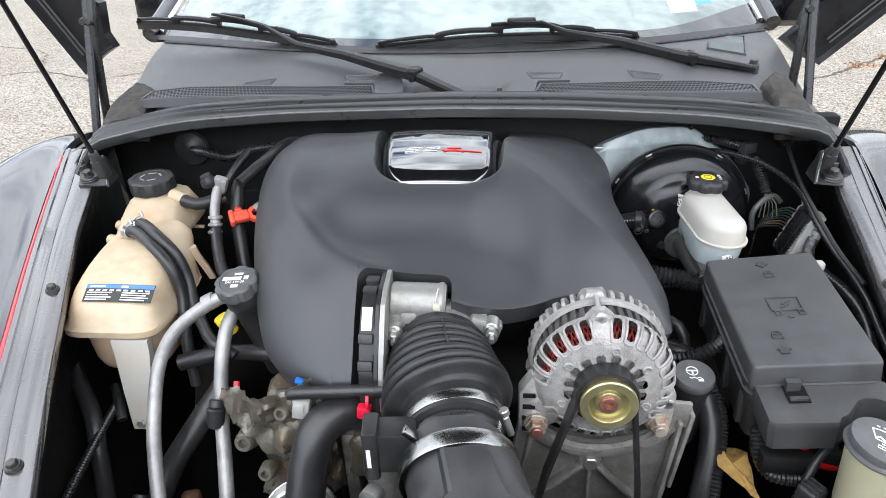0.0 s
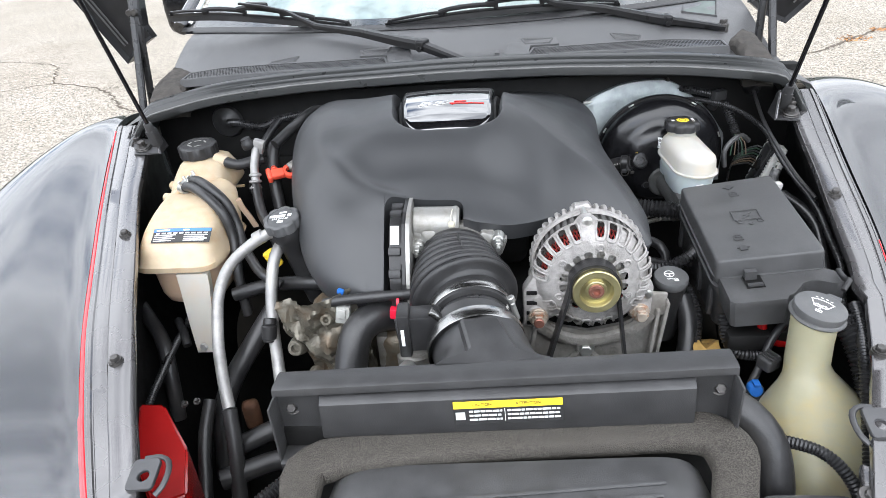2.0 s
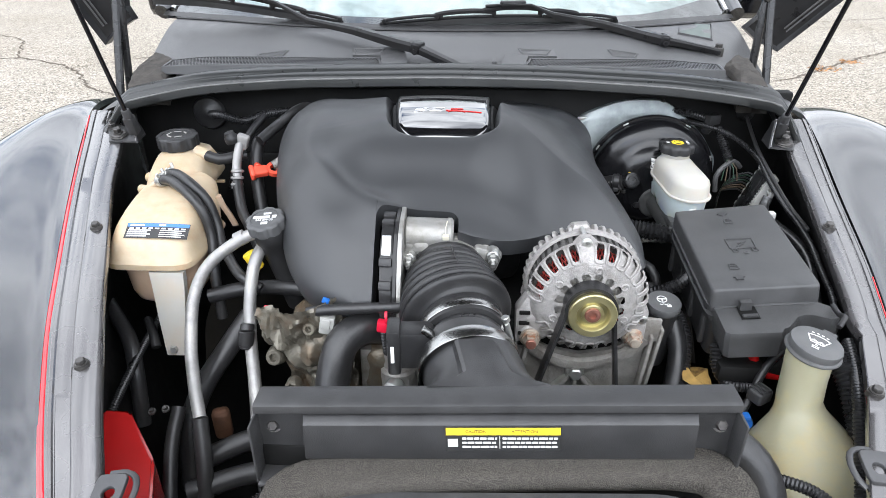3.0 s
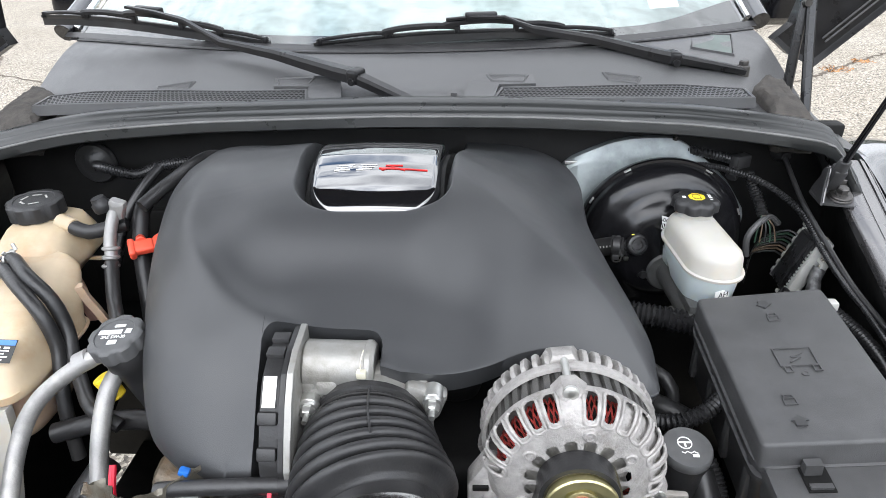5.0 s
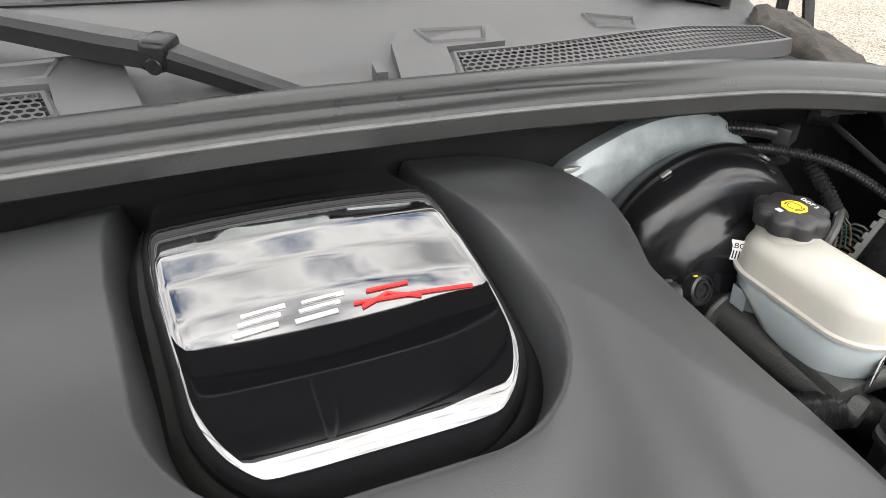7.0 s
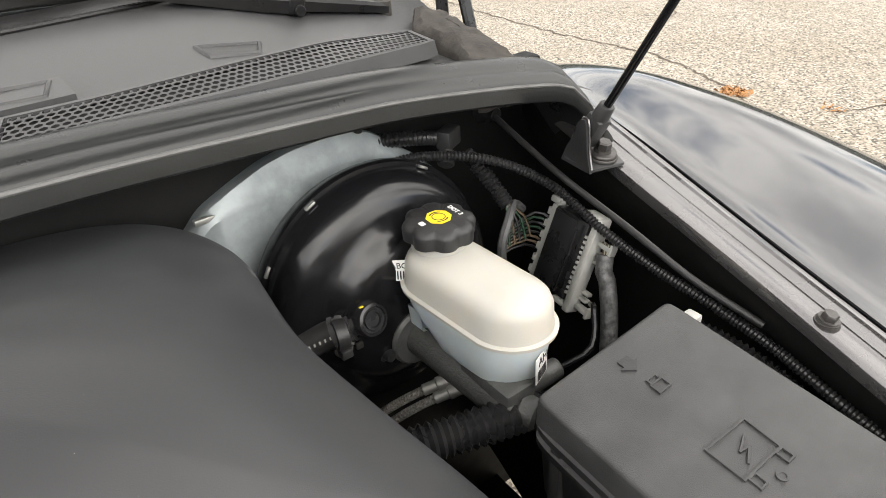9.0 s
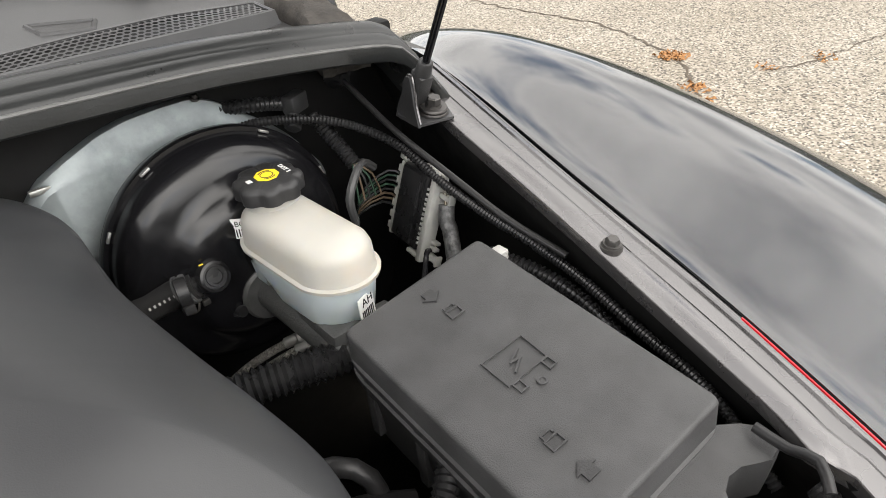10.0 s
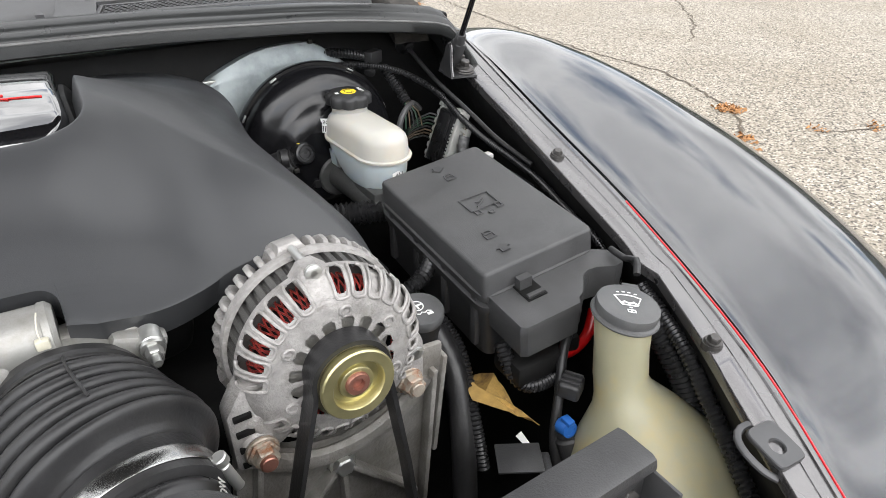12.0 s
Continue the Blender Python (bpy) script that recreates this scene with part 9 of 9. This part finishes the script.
lathe(b, [(0.020, 0), (0.024, 0.02), (0.024, 0.09), (0.027, 0.10), (0.027, 0.112), (0, 0.112)], axis((0.374, 0.752, 0.782), (0.02, -0.06, 1)), 28)
part("bottle", b, CAPBLACK, ps)
b = nbm()
PSD = Vector((0.0, -0.14, 1)).normalized()
lathe(b, [(0, 0), (0.027, 0), (0.0280, 0.002), (0.0280, 0.011), (0.0265, 0.0135), (0.0, 0.014)], axis((0.3765, 0.744, 0.892), PSD), 36)
pc = part("cap", b, GREYCAP, ps, "black cap with white steering symbol")
PM2 = Matrix((Vector((1, 0, 0)), PSD.cross(Vector((1, 0, 0))), PSD)).transposed().to_4x4()
PM2.translation = Vector((0.3765, 0.744, 0.892)) + PSD * 0.0142
PM2 = PM2 @ Matrix.Diagonal((0.70, 0.70, 1, 1))
b = nbm()
lathe(b, [(0.010, 0), (0.010, 0.0006), (0.0118, 0.0006), (0.0118, 0)], PM2 @ Matrix.Translation((-0.004, 0.006, 0)), 32)
part("ring_print", b, WHITEPRINT, pc)
part("print_bar", hexa_bar(PM2 @ Matrix.Translation((-0.004, 0.007, 0)), 0.019, 0.003), WHITEPRINT, pc)
part("print_bar", hexa_bar(PM2 @ Matrix.Translation((-0.004, 0.002, 0)), 0.003, 0.008), WHITEPRINT, pc)
for k in range(5):
    part("print_bar", hexa_bar(PM2 @ Matrix.Translation((-0.010 + 0.005 * k, -0.0125 + 0.0012 * (k % 2), 0)) @ Matrix.Rotation(radians(28 if k % 2 else -28), 4, "Z"), 0.0056, 0.0016), WHITEPRINT, pc)
part("print_bar", hexa_bar(PM2 @ Matrix.Translation((0.008, -0.018, 0)), 0.010, 0.0055), WHITEPRINT, pc)
hose("steering_hose", [(0.40, 0.75, 0.86), (0.405, 0.72, 0.83), (0.398, 0.69, 0.79), (0.385, 0.66, 0.74), (0.375, 0.64, 0.66)], 0.0155, HOSE, "black rubber steering hose")
hose("conduit", [(0.40, 0.78, 0.88), (0.415, 0.75, 0.86), (0.42, 0.72, 0.83), (0.405, 0.67, 0.78), (0.40, 0.64, 0.72)], 0.008, CONDUIT, "black corrugated wiring conduit", "conduit", "wiring conduits", ribs=0.005, depth=0.002, n=10)
hose("conduit", [(0.33, 0.83, 0.87), (0.37, 0.80, 0.885), (0.41, 0.80, 0.90), (0.44, 0.82, 0.91)], 0.010, CONDUIT, "black corrugated wiring conduit", "conduit", "wiring conduits", ribs=0.0055, depth=0.0024, n=12)
hose("engine_lead", [(0.35, 0.93, 0.86), (0.38, 0.90, 0.885), (0.40, 0.88, 0.87), (0.40, 0.86, 0.83)], 0.009, RUBBER, "black rubber lead beside the engine")
hose("engine_lead", [(0.33, 0.90, 0.83), (0.38, 0.87, 0.85), (0.42, 0.85, 0.84)], 0.016, RUBBER, "thick black rubber lead beside the engine")

# ---- washer bottle ----
ws = thing("washer_bottle", (0.53, 0.52, 0.62), "yellowed plastic washer bottle with a grey cap", "washer bottle")
b = nbm()
rings = []
for z, cx, cy, rx, ry, p in ((0.60, 0.528, 0.49, 0.074, 0.10, 4), (0.74, 0.530, 0.49, 0.074, 0.102, 4), (0.780, 0.531, 0.497, 0.072, 0.094, 3.8), (0.803, 0.533, 0.506, 0.068, 0.083, 3.4), (0.820, 0.534, 0.518, 0.061, 0.069, 3), (0.833, 0.534, 0.533, 0.051, 0.054, 2.6), (0.843, 0.532, 0.549, 0.0405, 0.042, 2.3), (0.853, 0.528, 0.560, 0.0325, 0.0345, 2.1), (0.866, 0.525, 0.567, 0.0292, 0.030, 2.0), (0.90, 0.526, 0.573, 0.0288, 0.029, 2.0), (0.938, 0.528, 0.579, 0.0300, 0.0305, 2.0)):
    rings.append([Vector((v.x, v.y, z + 0.08 * (cy - v.y))) for v in squircle(cx - rx, cx + rx, cy - ry, cy + ry, 0, p, 40)])
loft(b, rings)
loft(b, [squircle(x0, x1, y0, y1, z, 3.2, 32) for z, x0, x1, y0, y1 in ((0.70, 0.52, 0.582, 0.50, 0.61), (0.78, 0.52, 0.584, 0.505, 0.61), (0.808, 0.524, 0.584, 0.51, 0.605), (0.826, 0.529, 0.579, 0.52, 0.595), (0.834, 0.537, 0.570, 0.535, 0.58))])
part("bottle", b, WASHTANK, ws, "yellowed translucent bottle", 60)
b = nbm()
WD = Vector((0.12, -0.10, 1)).normalized()
WC = Vector((0.530, 0.580, 0.934))
lathe(b, [(0, 0), (0.030, 0), (0.0362, 0.002), (0.0372, 0.004), (0.0362, 0.006), (0.0335, 0.007), (0.0345, 0.014), (0.0335, 0.0175), (0.030, 0.0185), (0, 0.0185)], axis(WC, WD), 48)
wc = part("cap", b, GREYCAP, ws, "dark grey snap cap with a white symbol")
b = nbm()
wx = (Vector((1, 0, 0)) - WD * WD.x).normalized()
WM = Matrix((wx, WD.cross(wx), WD)).transposed().to_4x4()
WM.translation = WC + WD * 0.0186
WM = WM @ Matrix.Rotation(radians(-36), 4, "Z") @ Matrix.Diagonal((0.80, 0.80, 1, 1))
box(b, WM @ Vector((0.012, 0.042, -0.006)), (0.024, 0.02, 0.008), WM.to_3x3(), 0.002)
part("cap_hinge", b, GREYCAP, wc)


def strip(pts, w, m, mtl, parent, nm="print_line"):
    bb = nbm()
    for (x0, y0), (x1, y1) in zip(pts, pts[1:]):
        a, c = Vector((x0, y0, 0)), Vector((x1, y1, 0))
        d = (c - a).normalized()
        s = Vector((-d.y, d.x, 0)) * w
        loft(bb, [[m @ (q + Vector((0, 0, h))) for q in (a - s - d * w, a + s - d * w, c + s + d * w, c - s + d * w)] for h in (0.0, 0.0006)])
    part(nm, bb, mtl, parent)


strip([(-0.018, 0.012), (-0.010, -0.006), (0.010, -0.006), (0.018, 0.012), (0.009, 0.0155), (0.0, 0.0165), (-0.009, 0.0155), (-0.018, 0.012)], 0.0008, WM, WHITEPRINT, wc)
strip([(-0.011, -0.003), (-0.006, 0.001), (0.0, -0.002), (0.006, 0.001), (0.011, -0.003)], 0.0014, WM, WHITEPRINT, wc)
for x, y in ((-0.012, 0.021), (-0.004, 0.023), (0.004, 0.023), (0.012, 0.021), (0.0, -0.011)):
    part("print_dot", hexa_bar(WM @ Matrix.Translation((x, y, 0)), 0.004, 0.0016), WHITEPRINT, wc)
strip([(-0.005, -0.016), (0.005, -0.016), (0.005, -0.021), (-0.005, -0.021), (-0.005, -0.016)], 0.0006, WM, WHITEPRINT, wc)
strip([(0.0, -0.016), (0.0, -0.021)], 0.0005, WM, WHITEPRINT, wc)
hose("conduit", [(0.578, 0.60, 0.915), (0.585, 0.572, 0.895), (0.592, 0.545, 0.865), (0.596, 0.52, 0.83), (0.592, 0.495, 0.79), (0.585, 0.47, 0.74)], 0.0155, CONDUIT, "thick black corrugated wiring conduit beside the washer bottle", "conduit", "wiring conduits", ribs=0.006, depth=0.003, n=16)
hose("conduit", [(0.60, 0.62, 0.925), (0.592, 0.575, 0.912), (0.578, 0.53, 0.90), (0.567, 0.49, 0.875), (0.556, 0.45, 0.85), (0.54, 0.40, 0.82)], 0.0085, CONDUIT, "black corrugated wiring conduit along the rail", "conduit", "wiring conduits", ribs=0.005, depth=0.002, n=10)
hose("conduit", [(0.405, 0.44, 0.855), (0.44, 0.42, 0.862), (0.472, 0.398, 0.866), (0.492, 0.375, 0.856), (0.505, 0.355, 0.83), (0.51, 0.34, 0.78)], 0.0075, CONDUIT, "black corrugated wiring conduit by the baffle", "conduit", "wiring conduits", ribs=0.0042, depth=0.0013, n=12)
hose("radiator_hose", [(0.345, 0.450, 0.905), (0.385, 0.438, 0.898), (0.414, 0.418, 0.872), (0.424, 0.395, 0.83), (0.424, 0.375, 0.77), (0.42, 0.36, 0.68)], 0.0225, HOSE, "thick black rubber radiator hose", "hose", n=22)
b = nbm()
rod(b, (0.475, 0.585, 0.785), (0.480, 0.565, 0.74), 0.016, 0.014, 18, 0.003)
rod(b, (0.472, 0.59, 0.80), (0.475, 0.585, 0.785), 0.012, None, 18, 0.002)
solid("washer_pump", b, PLASTIC, "black washer pump beside the bottle", "pump")
b = nbm()
rod(b, (0.470, 0.592, 0.800), (0.469, 0.576, 0.804), 0.0105, 0.0095, 16, 0.002)
box(b, (0.4695, 0.582, 0.813), (0.010, 0.014, 0.006), None, 0.0015)
lathe(b, [(0.0095, 0), (0.006, 0.0006), (0.006, -0.004), (0, -0.004)], axis((0.469, 0.576, 0.804), (-0.06, -1, 0.25)), 16)
solid("blue_plug", b, BLUEPLUG, "blue connector on the washer pump", "connector")
b = nbm()
rk = Matrix.Rotation(radians(30), 3, "Z")
box(b, (0.492, 0.605, 0.835), (0.028, 0.026, 0.022), rk, 0.005, 3)
for o in (-0.008, 0.0, 0.008):
    box(b, Vector((0.492, 0.605, 0.847)) + rk @ Vector((o, 0, 0)), (0.003, 0.022, 0.004), rk, 0.001)
solid("black_plug", b, PLASTIC, "black connector beside the washer bottle", "connector")
hose("washer_lead", [(0.545, 0.66, 0.89), (0.51, 0.64, 0.86), (0.485, 0.615, 0.82), (0.462, 0.59, 0.77), (0.46, 0.56, 0.70)], 0.006, RUBBER, "thin black washer hose", n=10)
# dry leaf caught between the hoses
b = nbm()
lp = [(0.402, 0.673), (0.41, 0.70), (0.425, 0.72), (0.440, 0.715), (0.446, 0.69), (0.450, 0.66), (0.446, 0.63), (0.442, 0.60), (0.425, 0.635)]
cv = b.verts.new((0.428, 0.675, 0.806))
vs = [b.verts.new((x, y, 0.80 + 0.012 * math.sin(i * 1.9))) for i, (x, y) in enumerate(lp)]
for i in range(len(vs)):
    b.faces.new((cv, vs[i], vs[(i + 1) % len(vs)]))
bmesh.ops.subdivide_edges(b, edges=b.edges[:], cuts=2, use_grid_fill=True)
for v in b.verts:
    v.co += 0.006 * noise.noise_vector(v.co * 45)
bmesh.ops.solidify(b, geom=b.faces[:], thickness=0.0008)
solid("dry_leaf", b, LEAF, "curled dry brown leaf caught among the hoses", "leaf")
b = nbm()
prism(b, [(0.436, 0.632), (0.446, 0.634), (0.444, 0.612), (0.438, 0.606)], Matrix.Translation((0, 0, 0.700)) @ Matrix.Rotation(radians(6), 4, "X"), 0.0008)
solid("paper_tag", b, STICKER, "torn white paper tag among the hoses", "tag")
b = nbm()
box(b, (0.405, 0.585, 0.79), (0.05, 0.04, 0.003), Matrix.Rotation(radians(-30), 3, "Z"), 0.001)
box(b, (0.425, 0.56, 0.775), (0.012, 0.05, 0.02), Matrix.Rotation(radians(-30), 3, "Z"), 0.003)
solid("loom_plate", b, PLASTIC, "black drilled loom plate behind the radiator", "bracket")
